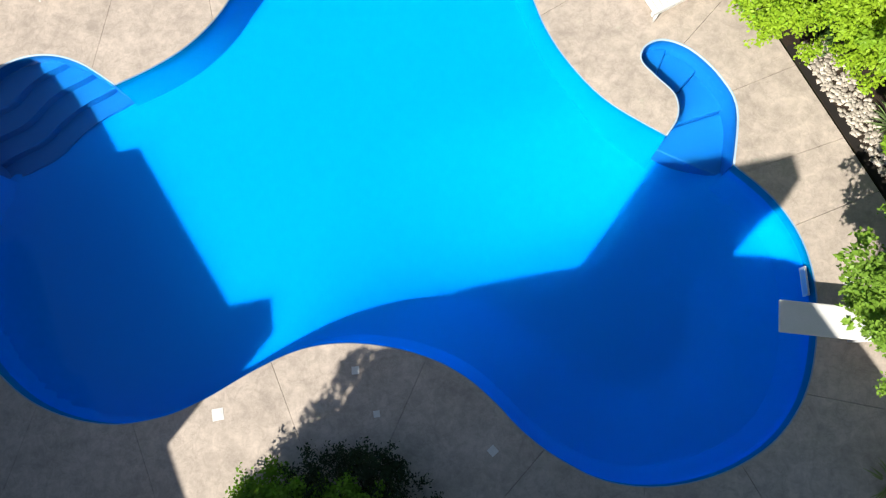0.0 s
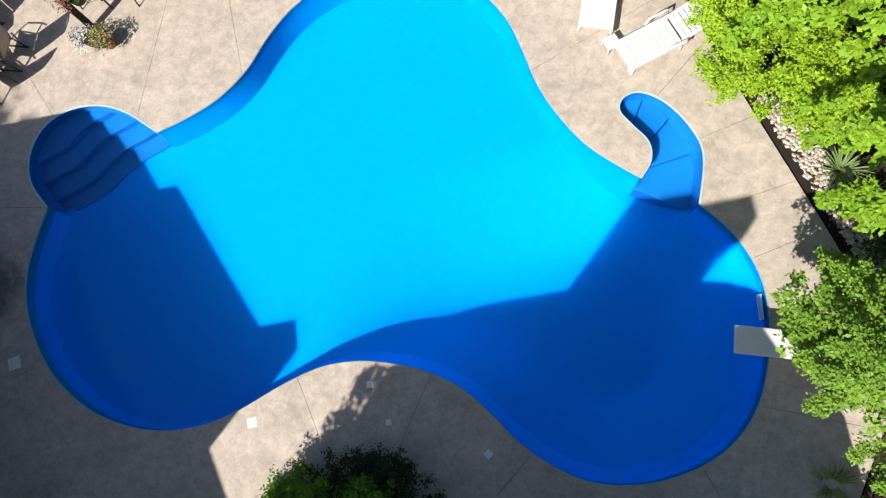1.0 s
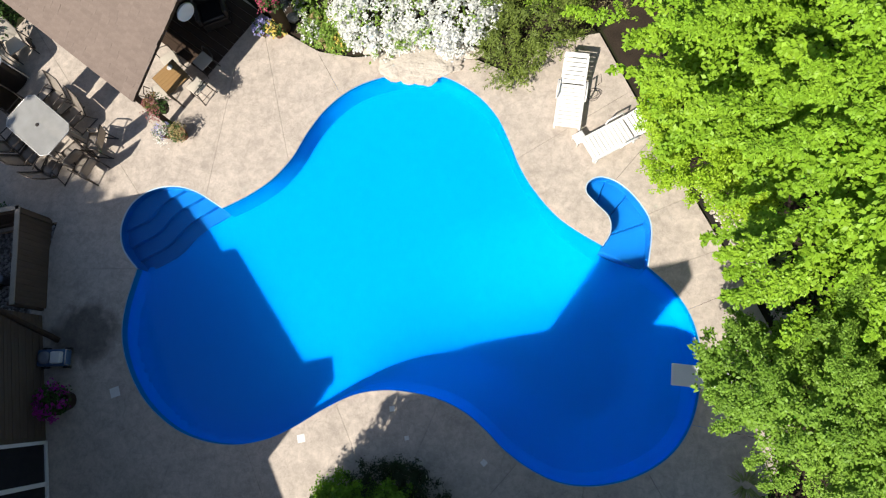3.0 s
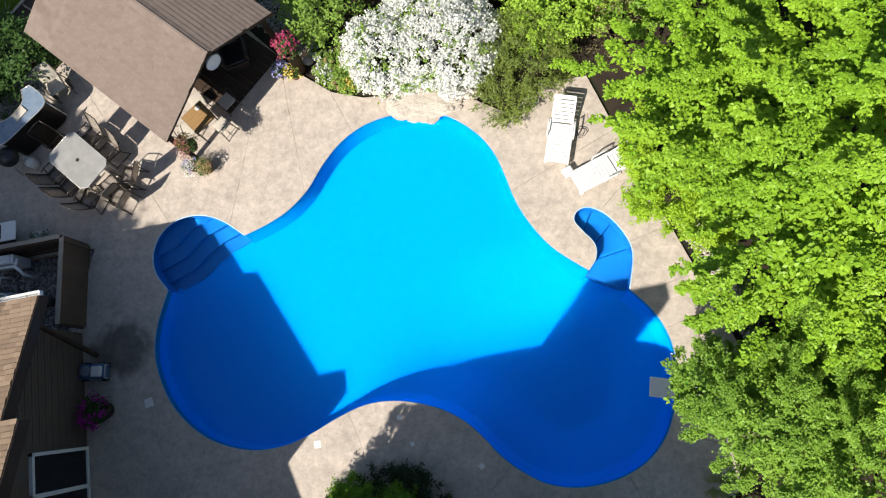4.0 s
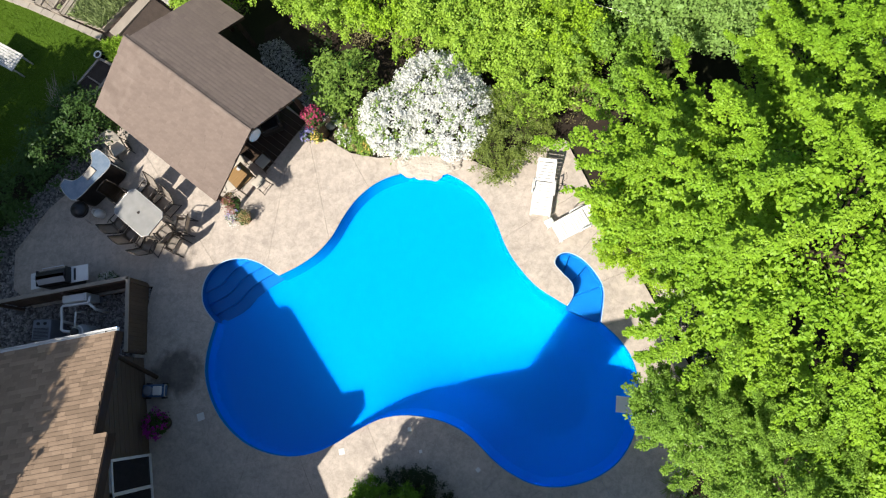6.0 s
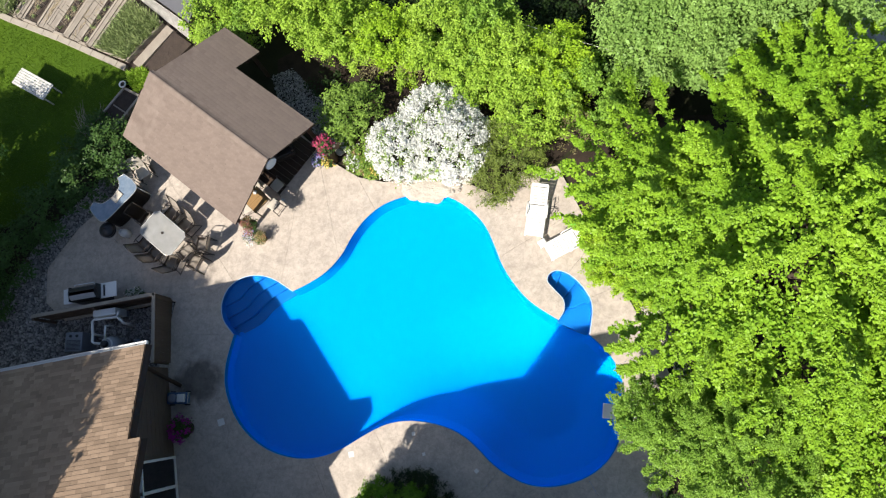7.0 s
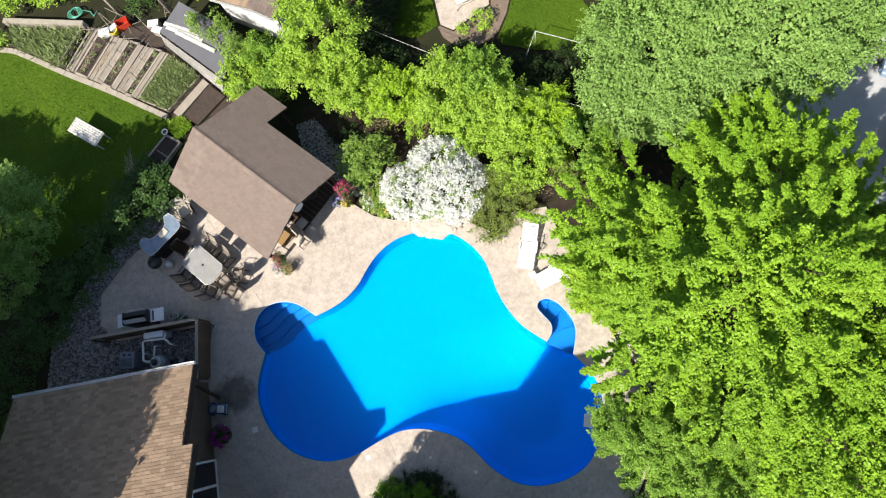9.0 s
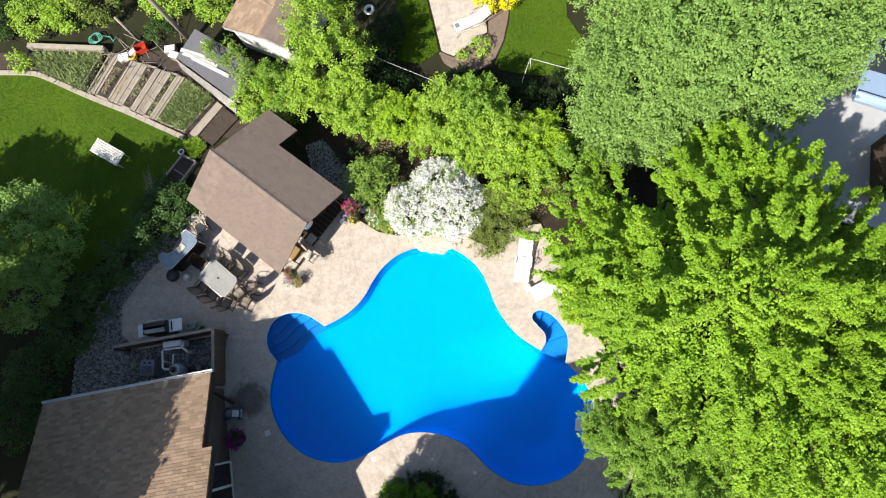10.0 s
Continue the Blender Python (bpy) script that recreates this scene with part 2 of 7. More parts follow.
def tube(bm, points, radii, seg=8, caps=True):
    """A round bar through the points; radii: one or one a point."""
    pts = [Vector(p) for p in points]
    radii = radii if isinstance(radii, (list, tuple)) else [radii] * len(pts)
    rings, side = [], None
    for i, p in enumerate(pts):
        d = (pts[min(i + 1, len(pts) - 1)] - pts[max(i - 1, 0)]).normalized()
        if side is None:
            side = d.orthogonal().normalized()
        side = (side - d * side.dot(d)).normalized()
        up = d.cross(side)
        rings.append([bm.verts.new(p + (side * math.cos(a) + up * math.sin(a)) * radii[i]) for a in (2 * math.pi * k / seg for k in range(seg))])
    for a, b in zip(rings, rings[1:]):
        for k in range(seg):
            bm.faces.new((a[k], a[(k + 1) % seg], b[(k + 1) % seg], b[k]))
    if caps:
        bm.faces.new(rings[0][::-1]), bm.faces.new(rings[-1])
    return bm


def lathe(bm, profile, seg=20, m=None):
    """A turned body; profile: pairs of radius and height, from below."""
    rings = [[bm.verts.new((r * math.cos(a), r * math.sin(a), z)) for a in (2 * math.pi * k / seg for k in range(seg))] for r, z in profile]
    for a, b in zip(rings, rings[1:]):
        for k in range(seg):
            bm.faces.new((a[k], a[(k + 1) % seg], b[(k + 1) % seg], b[k]))
    bm.faces.new(rings[0][::-1]), bm.faces.new(rings[-1])
    if m is not None:
        bmesh.ops.transform(bm, matrix=m, verts=[v for r in rings for v in r])
    return bm


def prism(bm, poly, z0, z1):
    """An upright body over an outline."""
    lo, hi = [bm.verts.new((x, y, z0)) for x, y in poly], [bm.verts.new((x, y, z1)) for x, y in poly]
    bm.faces.new(hi), bm.faces.new(lo[::-1])
    for k in range(len(poly)):
        j = (k + 1) % len(poly)
        bm.faces.new((lo[k], lo[j], hi[j], hi[k]))
    return bm


def round_top(bm, z, r):
    """Rounds the upper edge of an upright body."""
    edge = [e for e in bm.edges if all(abs(v.co.z - z) < 1e-6 for v in e.verts)]
    bmesh.ops.bevel(bm, geom=edge, offset=r, segments=3, affect="EDGES", profile=0.5, clamp_overlap=True)


def slab(bm, corners, thick):
    """A plate under a tilted outline of 3D corners, going straight down."""
    hi = [bm.verts.new(c) for c in corners]
    lo = [bm.verts.new((c[0], c[1], c[2] - thick)) for c in corners]
    bm.faces.new(hi), bm.faces.new(lo[::-1])
    for k in range(len(hi)):
        j = (k + 1) % len(hi)
        bm.faces.new((lo[k], lo[j], hi[j], hi[k]))
    return bm


def spline(knots, steps=6, closed=False):
    """A smooth line through the knots."""
    n, out = len(knots), []
    for i in range(n if closed else n - 1):
        a, b, c, d = (knots[k % n] if closed else knots[max(0, min(n - 1, k))] for k in (i - 1, i, i + 1, i + 2))
        for s in range(steps):
            t = s / steps
            out.append(tuple(0.5 * (2 * b[k] + (c[k] - a[k]) * t + (2 * a[k] - 5 * b[k] + 4 * c[k] - d[k]) * t * t + (3 * b[k] - a[k] - 3 * c[k] + d[k]) * t**3) for k in range(len(b))))
    return out if closed else out + [tuple(knots[-1])]


def sheet(name, outer, hole, z, material, label, kind="structure"):
    """A flat sheet within an outline, with a hole."""
    bm = bmesh.new()
    edges = []
    for ring in (outer, hole):
        vs = [bm.verts.new((x, y, z)) for x, y in ring]
        edges += [bm.edges.new((vs[k], vs[(k + 1) % len(vs)])) for k in range(len(vs))]
    bmesh.ops.triangle_fill(bm, edges=edges, use_beauty=True, normal=(0, 0, 1))
    ob = part(name, bm, material)
    return tagged(ob, label, name.split("_")[0], kind=kind)


def flakes(name, centres, normals, along, length, width, material, parent=None, fold=0.25, kind="stuff"):
    """Many small folded leaves in one mesh: centres, normals and directions as arrays."""
    n = len(centres)
    across = np.cross(normals, along)
    across /= np.linalg.norm(across, axis=1, keepdims=True) + 1e-9
    along = np.cross(across, normals)
    along /= np.linalg.norm(along, axis=1, keepdims=True) + 1e-9
    L, W = np.broadcast_to(length, n)[:, None], np.broadcast_to(width, n)[:, None]
    lift = normals * (W * fold)
    v = np.stack([centres - along * L / 2, centres + across * W / 2 + lift, centres + along * L / 2, centres - across * W / 2 + lift], 1).reshape(-1, 3)
    me = bpy.data.meshes.new(name)
    me.vertices.add(4 * n), me.loops.add(4 * n), me.polygons.add(n)
    me.vertices.foreach_set("co", v.astype(np.float32).ravel())
    me.loops.foreach_set("vertex_index", np.arange(4 * n, dtype=np.int32))
    me.polygons.foreach_set("loop_start", np.arange(0, 4 * n, 4, dtype=np.int32))
    me.polygons.foreach_set("loop_total", np.full(n, 4, dtype=np.int32))
    me.update(calc_edges=True)
    me.materials.append(material)
    ob = new(name, me)
    if parent is not None:
        ob.parent = parent
    return tagged(ob, kind=kind)


def unit(a):
    return a / (np.linalg.norm(a, axis=1, keepdims=True) + 1e-9)


def sprays(lobes, per_m2, seed, reach=0.55, gap=-0.18, low=-0.35, grain=0.8, inner=0.3):
    """Places and directions of twigs over the lobes of a crown (centre and three radii each), with gaps between them."""
    rng = np.random.default_rng(seed)
    places, ways = [], []
    for i, (cx, cy, cz, rx, ry, rz) in enumerate(lobes):
        n = int(per_m2 * 2 * math.pi * (rx * ry + rx * rz + ry * rz) / 3 * 1.6)
        d = unit(rng.normal(size=(n, 3)))
        d = d[d[:, 2] > low]
        depth = np.where(rng.random(len(d)) < inner, rng.uniform(0.55, 0.85, len(d)), rng.uniform(0.86, 1.04, len(d)))
        p = np.array([cx, cy, cz]) + d * np.array([rx, ry, rz]) * depth[:, None]
        keep = np.ones(len(p), bool)
        for j, (ax, ay, az, bx, by, bz) in enumerate(lobes):
            if j != i:
                keep &= (((p - (ax, ay, az)) / (bx, by, bz)) ** 2).sum(1) > 0.62
        p, d = p[keep], d[keep]
        hole = np.array([noise.noise(Vector(q) * grain + Vector((seed * 3.1, 0, 0))) for q in p])
        keep = hole > gap
        p, d, hole = p[keep], d[keep], hole[keep]
        p = p + unit(d / np.array([rx, ry, rz])) * (hole[:, None] * reach * 0.7)
        places.append(p), ways.append(unit(unit(d / np.array([rx, ry, rz])) * 0.8 + np.array([0, 0, 0.45]) + rng.normal(size=p.shape) * 0.35))
    return np.concatenate(places), np.concatenate(ways), rng


def crown(parent, name, lobes, material, seed, per_m2=9, leaves=22, size=0.16, slim=0.6, length=0.6, spread=0.2, gap=-0.18, low=-0.35, grain=0.8, droop=0.0, inner=0.3, boughs=0, bough=1.2):
    """A crown of leaves along many short twigs; boughs: twigs a bough, which reaches out of the crown by its own length."""
    p, w, rng = sprays(lobes, per_m2, seed, length, gap, low, grain, inner)
    if boughs:
        f = rng.random((len(p), boughs, 1)) - 0.35
        reach = bough * rng.uniform(0.6, 1.25, (len(p), 1, 1))
        p = (p[:, None] + w[:, None] * f * reach + rng.normal(size=(len(p), boughs, 3)) * bough * 0.105 * (1.0 - 0.6 * f)).reshape(-1, 3)
        w = unit(np.repeat(w, boughs, 0) + rng.normal(size=p.shape) * 0.45)
    n = len(p)
    t = rng.random((n, leaves, 1))
    c = p[:, None] + w[:, None] * (t - 0.4) * length + rng.normal(size=(n, leaves, 3)) * spread * (1.1 - 0.7 * t)
    c[..., 2] -= droop * t[..., 0] ** 2
    c = c.reshape(-1, 3)
    out = np.repeat(w, leaves, 0)
    nrm = unit(out * 0.35 + np.array([0, 0, 0.75]) + rng.normal(size=c.shape) * 0.38)
    way = unit(out + rng.normal(size=c.shape) * 0.8)
    s = size * rng.uniform(0.65, 1.25, len(c))
    return flakes(name, c, nrm, way, s, s * slim, material, parent)


def plumes(parent, name, lobes, material, seed, per_m2, twigs, leaves, size, slim=0.7, bough=1.3, side=0.42, tight=0.04, gap=-0.3, grain=0.6, low=-0.35, rise=0.05, relief=1.0):
    """A crown of feathery boughs: twigs to both sides of each, shorter towards its tip, thick with small leaves."""
    p, w, rng = sprays(lobes, per_m2, seed, bough * relief, gap, low, grain, 0.22)
    n = len(p)
    away = unit(p * np.array([1, 1, 0.0]) + np.array([1e-6, 0, 0]))
    w = unit(away * np.minimum(0.85, np.linalg.norm(p[:, :2], axis=1, keepdims=True) * 0.22) + w * 0.55 + np.array([0, 0, rise]) + rng.normal(size=w.shape) * 0.18)
    across = unit(np.cross(w, np.array([0, 0, 1.0]) + rng.normal(size=w.shape) * 0.35))
    reach = bough * rng.uniform(0.6, 1.3, (n, 1, 1))
    f = rng.random((n, twigs, 1)) ** 0.8
    sign = np.where(rng.random((n, twigs, 1)) < 0.5, -1.0, 1.0)
    start = p[:, None] + w[:, None] * (f - 0.4) * reach + np.array([0, 0, -0.12]) * f ** 2 * reach
    way = unit((w[:, None] * 0.8 + across[:, None] * sign * rng.uniform(0.2, 1.0, f.shape) + rng.normal(size=(n, twigs, 3)) * 0.22).reshape(-1, 3))
    long = (side * (1.05 - 0.75 * f) * rng.uniform(0.6, 1.25, f.shape)).reshape(-1, 1, 1)
    t = rng.random((n * twigs, leaves, 1)) ** 0.7
    c = start.reshape(-1, 1, 3) + way[:, None] * t * long + rng.normal(size=(n * twigs, leaves, 3)) * tight * (1.25 - 0.6 * t)
    c, out = c.reshape(-1, 3), np.repeat(way, leaves, 0)
    nrm = unit(out * 0.25 + np.array([0, 0, 0.8]) + rng.normal(size=c.shape) * 0.3)
    s = size * rng.uniform(0.65, 1.3, len(c))
    return flakes(name, c, nrm, unit(out + rng.normal(size=c.shape) * 0.7), s, s * slim, material, parent)


def wood(parent, base, lobes, radius, seed, name="trunk"):
    """A tapered trunk with limbs to the lobes of the crown."""
    rnd = random.Random(seed)
    b = Vector(base)
    mid = sum((Vector(l[:3]) for l in lobes), Vector()) / len(lobes)
    fork = b.lerp(Vector((mid.x, mid.y, mid.z)), 0.42)
    bm = bmesh.new()
    tube(bm, [b - Vector((0, 0, 0.1)), b + Vector((0, 0, 0.15)), b.lerp(fork, 0.5) + Vector((rnd.uniform(-0.1, 0.1), rnd.uniform(-0.1, 0.1), 0)), fork], [radius * 1.5, radius * 1.1, radius * 0.9, radius * 0.75], 10)
    part(name, bm, BARK, parent, smooth=True)
    for l in lobes:
        c = Vector(l[:3])
        bm = bmesh.new()
        bend = fork.lerp(c, 0.5) + Vector((rnd.uniform(-0.3, 0.3), rnd.uniform(-0.3, 0.3), rnd.uniform(-0.1, 0.3)))
        tube(bm, [fork, bend, c + Vector((0, 0, l[5] * 0.3))], [radius * 0.6, radius * 0.4, radius * 0.12], 7)
        for _ in range(7):
            tip = c + Vector((rnd.gauss(0, 1), rnd.gauss(0, 1), rnd.gauss(0.2, 0.7))).normalized() * 0.85 * min(l[3:]) * Vector((1, 1, 1)).length / 1.73
            tube(bm, [bend.lerp(c, rnd.random()), (bend.lerp(c, 0.8) + tip) / 2 + Vector((0, 0, 0.1)), tip], [radius * 0.22, radius * 0.13, radius * 0.04], 5)
        part("limb", bm, BARK, parent, smooth=True)


def plant(name, label, category, base, lobes, material, seed, radius=0.1, group="", **kw):
    ob = thing(name, label, category, group=group)
    ob.location = base
    rel = [(l[0] - base[0], l[1] - base[1], l[2] - base[2], *l[3:]) for l in lobes]
    wood(ob, (0, 0, 0), rel, radius, seed, "trunk" if radius > 0.05 else "stem")
    crown(ob, "crown", rel, material, seed, **kw)
    return ob


# ---- the pool's outline ----
TOP = [(-5.02, 2.97), (-4.4, 3.28), (-3.82, 3.68), (-3.32, 4.25), (-2.94, 4.95), (-2.45, 5.6), (-1.78, 6.1), (-0.9, 6.38), (-0.1, 6.42), (0.62, 6.22), (1.3, 5.76), (1.78, 5.19), (2.09, 4.52), (2.34, 3.86), (2.71, 3.22), (3.3, 2.54), (4.19, 1.94)]
LOW_RIGHT = [(5.19, 1.45), (5.74, 0.9), (6.1, 0.24), (6.22, -0.5), (6.14, -1.32), (5.93, -2.01), (5.56, -2.56), (5.06, -2.95), (4.43, -3.22), (3.73, -3.34), (3.04, -3.27), (2.4, -2.98), (1.9, -2.62), (1.54, -2.26), (1.1, -1.89), (0.58, -1.62)]
LOW_LEFT = [(-0.05, -1.45), (-0.77, -1.39), (-1.46, -1.5), (-2.13, -1.81), (-2.88, -2.26), (-3.48, -2.53), (-4.25, -2.67), (-5.05, -2.58), (-5.79, -2.29), (-6.49, -1.74), (-6.97, -1.06), (-7.26, -0.29), (-7.28, 0.5), (-7.08, 1.45)]
CURL = [(4.19, 1.94), (4.38, 2.26), (4.36, 2.62), (4.08, 2.95), (3.86, 3.24), (3.94, 3.5), (4.25, 3.6), (4.68, 3.4), (5.1, 2.92), (5.31, 2.36), (5.19, 1.45)]
NOOK = [(-7.08, 1.45), (-7.5, 1.95), (-7.62, 2.53), (-7.42, 3.1), (-6.95, 3.46), (-6.34, 3.56), (-5.72, 3.4), (-5.02, 2.97)]
top_line, low_line = spline(TOP, 6), spline(LOW_RIGHT + LOW_LEFT, 6)
curl_line, nook_line = spline(CURL, 6), spline(NOOK, 6)
OUTLINE = nook_line[:-1] + top_line[:-1] + curl_line[:-1] + low_line[:-1]  # clockwise
DECK = [(-8.6, -7.5), (-9.1, -2.0), (-9.75, 0.2), (-9.36, 2.66), (-13.6, 1.95), (-14.45, 2.6), (-14.6, 3.9), (-13.56, 5.43), (-12.48, 6.39), (-11.7, 7.8), (-10.2, 9.6), (-8.6, 10.8), (-6.2, 9.9), (-3.75, 7.7), (-2.78, 7.1), (-1.86, 6.9), (-0.9, 6.95), (1.3, 6.7), (2.3, 6.2), (2.9, 7.1), (4.3, 7.3), (5.25, 5.2), (6.15, 3.31), (7.35, 0.84), (7.95, -0.5), (8.0, -2.0), (7.0, -4.2), (5.0, -5.6), (2.5, -5.3), (1.0, -4.1), (-0.6, -3.6), (-2.1, -4.1), (-3.2, -7.5)]


def deck_slabs():
    """The pool deck: panels of concrete between sawn joints that run from the pool to the deck's edge."""
    joints = [((-7.17, 3.3), (-0.86, 1.16)), ((-5.45, 3.15), (0.21, 1.59)), ((-3.4, 4.2), (-0.25, 1.0)), ((-2.18, 5.85), (-0.6, 1.07)), ((2.28, 4.05), (0.61, 0.37)), ((4.5, 3.5), (0.85, 0.99)), ((5.25, 2.68), (0.9, 0.38)), ((5.3, 1.35), (1.62, 0.59)), ((6.0, 0.42), (1.21, 0.51)), ((5.95, -2.0), (0.5, -0.09)), ((4.99, -3.0), (0.24, -0.43)), ((3.62, -3.34), (-0.03, -0.19)), ((2.2, -2.85), (-0.52, -0.6)), ((0.5, -1.6), (-0.51, -1.22)), ((-1.95, -1.7), (0.47, -1.02)), ((-3.94, -2.62), (0.51, -1.1)), ((-5.54, -2.4), (-0.33, -1.23)), ((-6.7, -1.5), (-0.7, -0.32)), ((-7.1, 1.4), (-1.0, 0.01))]
    ring = [Vector((*p, 0)) for p in OUTLINE]
    cuts = []
    for p, d in joints:
        p, d = Vector((*p, 0)), Vector((*d, 0)).normalized()
        i = min(range(len(ring)), key=lambda k: (ring[k] - p).length)
        best = None
        for k in range(len(DECK)):
            a, b = Vector((*DECK[k], 0)), Vector((*DECK[(k + 1) % len(DECK)], 0))
            e = b - a
            det = d.x * -e.y + e.x * d.y
            if abs(det) < 1e-9:
                continue
            q = a - ring[i]
            far, s = (q.x * -e.y + e.x * q.y) / det, (d.x * q.y - d.y * q.x) / det
            if far > 0.02 and 0 <= s <= 1 and (best is None or far < best[0]):
                best = (far, k, a + e * s, s)
        cuts.append((i, best[1] + best[3], best[2], d))
    cuts.sort(key=lambda c: c[0])
    deck = thing("pool_deck", "tan stamped concrete pool deck with sawn joints", "deck", kind="structure")
    n, m, g = len(ring), len(DECK), 0.003
    for c, nxt in zip(cuts, cuts[1:] + cuts[:1]):
        i, j = c[0], nxt[0] + (n if nxt[0] <= c[0] else 0)
        inner = [ring[k % n].copy() for k in range(i, j + 1)]
        u, v = c[1], nxt[1] + (m if nxt[1] <= c[1] else 0)
        outer = [c[2].copy()] + [Vector((*DECK[k % m], 0)) for k in range(math.floor(u) + 1, math.floor(v) + 1)] + [nxt[2].copy()]
        s0, s1 = Vector((c[3].y, -c[3].x, 0)) * g, Vector((-nxt[3].y, nxt[3].x, 0)) * g
        inner[0] += s0
        outer[0] += s0
        inner[-1] += s1
        outer[-1] += s1
        poly = inner + outer[::-1]
        bm = bmesh.new()
        prism(bm, [(p.x, p.y) for p in poly], -0.14, 0.0)
        part("deck_panel", bm, CONCRETE, deck)


def floor_depth(x, y):
    """The pool floor: shallow by the steps and the rocks, falling to a deep bowl under the diving board."""
    far = math.hypot((x - 3.3) / 3.4, (y + 0.9) / 2.6)
    k = max(0.0, min(1.0, 1.55 - far))
    k = k * k * (3 - 2 * k)
    return -0.54 - 0.80 * k - 0.05 * max(0, min(1, (x + 7) / 9))


def pool():
    shell = thing("swimming_pool", "freeform vinyl-lined swimming pool with bright blue water", "pool", kind="structure")
    bm = bmesh.new()
    xs, ys = np.linspace(-7.6, 6.5, 110), np.linspace(-3.6, 6.7, 82)
    rim = np.array(low_line)

    def bed(x, y):
        """The floor, rising in a smooth cove to the lower wall."""
        d = np.hypot(rim[:, 0] - x, rim[:, 1] - y).min()
        cove = np.interp(d, (0.0, 0.15, 0.35, 0.7, 1.2, 2.0), (-0.40, -0.62, -0.76, -0.96, -1.3, -1.9))
        return float(np.log(np.exp(14 * floor_depth(x, y)) + np.exp(14 * cove)) / 14)

    grid = [[bm.verts.new((x, y, bed(x, y))) for x in xs] for y in ys]
    for a, b in zip(grid, grid[1:]):
        for k in range(len(xs) - 1):
            bm.faces.new((a[k], a[k + 1], b[k + 1], b[k]))
    part("pool_floor", bm, LINER, shell, smooth=True)
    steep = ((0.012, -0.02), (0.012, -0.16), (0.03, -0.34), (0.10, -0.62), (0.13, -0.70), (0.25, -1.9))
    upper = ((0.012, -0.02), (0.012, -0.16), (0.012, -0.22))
    lower = ((0.012, -0.22), (0.014, -0.30), (0.03, -0.38), (0.08, -0.47), (0.16, -0.57), (0.26, -0.75), (0.3, -1.0))
    straight = ((0.012, -0.01), (0.012, -1.6))
    for name, line, profile, skin in (("pool_wall", top_line, steep, LINER_SHADED), ("pool_wall", low_line, upper, LINER_SHADED), ("pool_wall", low_line, lower, LINER), ("step_wall", nook_line, straight, STEP_BLUE), ("bench_wall", curl_line, straight, STEP_BLUE)):
        bm = bmesh.new()
        turn = []
        for k in range(len(line)):
            p, q = line[max(k - 1, 0)], line[min(k + 1, len(line) - 1)]
            d = math.hypot(q[0] - p[0], q[1] - p[1])
            turn.append(((q[1] - p[1]) / d, (p[0] - q[0]) / d))
        rows = [[bm.verts.new((x + u * w, y + v * w, z)) for (x, y), (u, v) in zip(line, turn)] for w, z in profile]
        for r, s in zip(rows, rows[1:]):
            for k in range(len(r) - 1):
                bm.faces.new((r[k], r[k + 1], s[k + 1], s[k]))
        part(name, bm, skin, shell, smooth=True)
    bm = bmesh.new()
    for line in (top_line, low_line):
        tube(bm, [(x, y, -0.018) for x, y in line], 0.016, 6)
    part("pool_edging", bm, EDGING, shell, smooth=True)
    ring = OUTLINE
    bm = bmesh.new()
    f = bm.faces.new([bm.verts.new((x, y, -0.13)) for x, y in ring])
    bmesh.ops.triangulate(bm, faces=[f])
    water = part("water_surface", bm, WATER, shell, "clear still water")
    water.visible_shadow = False
    # rims of the two nooks
    for line in (nook_line, curl_line):
        bm = bmesh.new()
        tube(bm, [(x, y, -0.014) for x, y in line], 0.02, 6)
        part("step_rim", bm, COPING, shell, smooth=True)
    # broad moulded steps: each follows the chord of the nook
    a, b = Vector((-7.08, 1.45)), Vector((-5.02, 2.97))
    along = (b - a).normalized()
    out = Vector((-along.y, along.x))
    pts = [Vector(p) for p in nook_line]
    for k, (near, top) in enumerate(((1.12, -0.21), (0.74, -0.31), (0.36, -0.41), (-0.02, -0.51))):
        lim = [1.5, 1.12, 0.74, 0.36][k]
        bm = bmesh.new()
        poly = []
        for p in pts:
            h = (p - a).dot(out)
            if h >= near:
                poly.append((p.x, p.y))
        first = [(p - a).dot(out) for p in pts]
        ends = []
        for q, r, hq, hr in zip(pts, pts[1:], first, first[1:]):
            if (hq - near) * (hr - near) < 0:
                x = q.lerp(r, (near - hq) / (hr - hq))
                ends.append((x.x, x.y))
        if len(ends) == 2:
            poly = [ends[0]] + poly + [ends[1]]
        # a wavy nosing
        e0, e1 = Vector(poly[0]), Vector(poly[-1])
        for s in range(9, 0, -1):
            q = e0.lerp(e1, s / 10) - out * (0.07 * math.sin(s / 10 * math.pi * 2) - 0.03 * math.sin(s / 10 * math.pi * 4))
            poly.append((q.x, q.y))
        prism(bm, poly, -1.6, top - 0.001 * k)
        round_top(bm, top - 0.001 * k, 0.035)
        part("step", bm, STEP_BLUE, shell)
    # the curved bench: seats that step down towards the pool
    inner, outer = spline(CURL[:5], 8), spline(CURL[5:], 8)[::-1]
    m = len(inner) - 1
    outer = [outer[round(k * (len(outer) - 1) / m)] for k in range(m + 1)]
    marks = (0, 9, 17, 24, m)
    for k, top in enumerate((-0.54, -0.44, -0.34, -0.25)):
        p, q = marks[k], marks[k + 1]
        poly = inner[p : q + 1] + outer[p : q + 1][::-1]
        bm = bmesh.new()
        prism(bm, poly, -1.6, top)
        round_top(bm, top, 0.03)
        part("bench_step", bm, STEP_BLUE, shell)
    bm = bmesh.new()
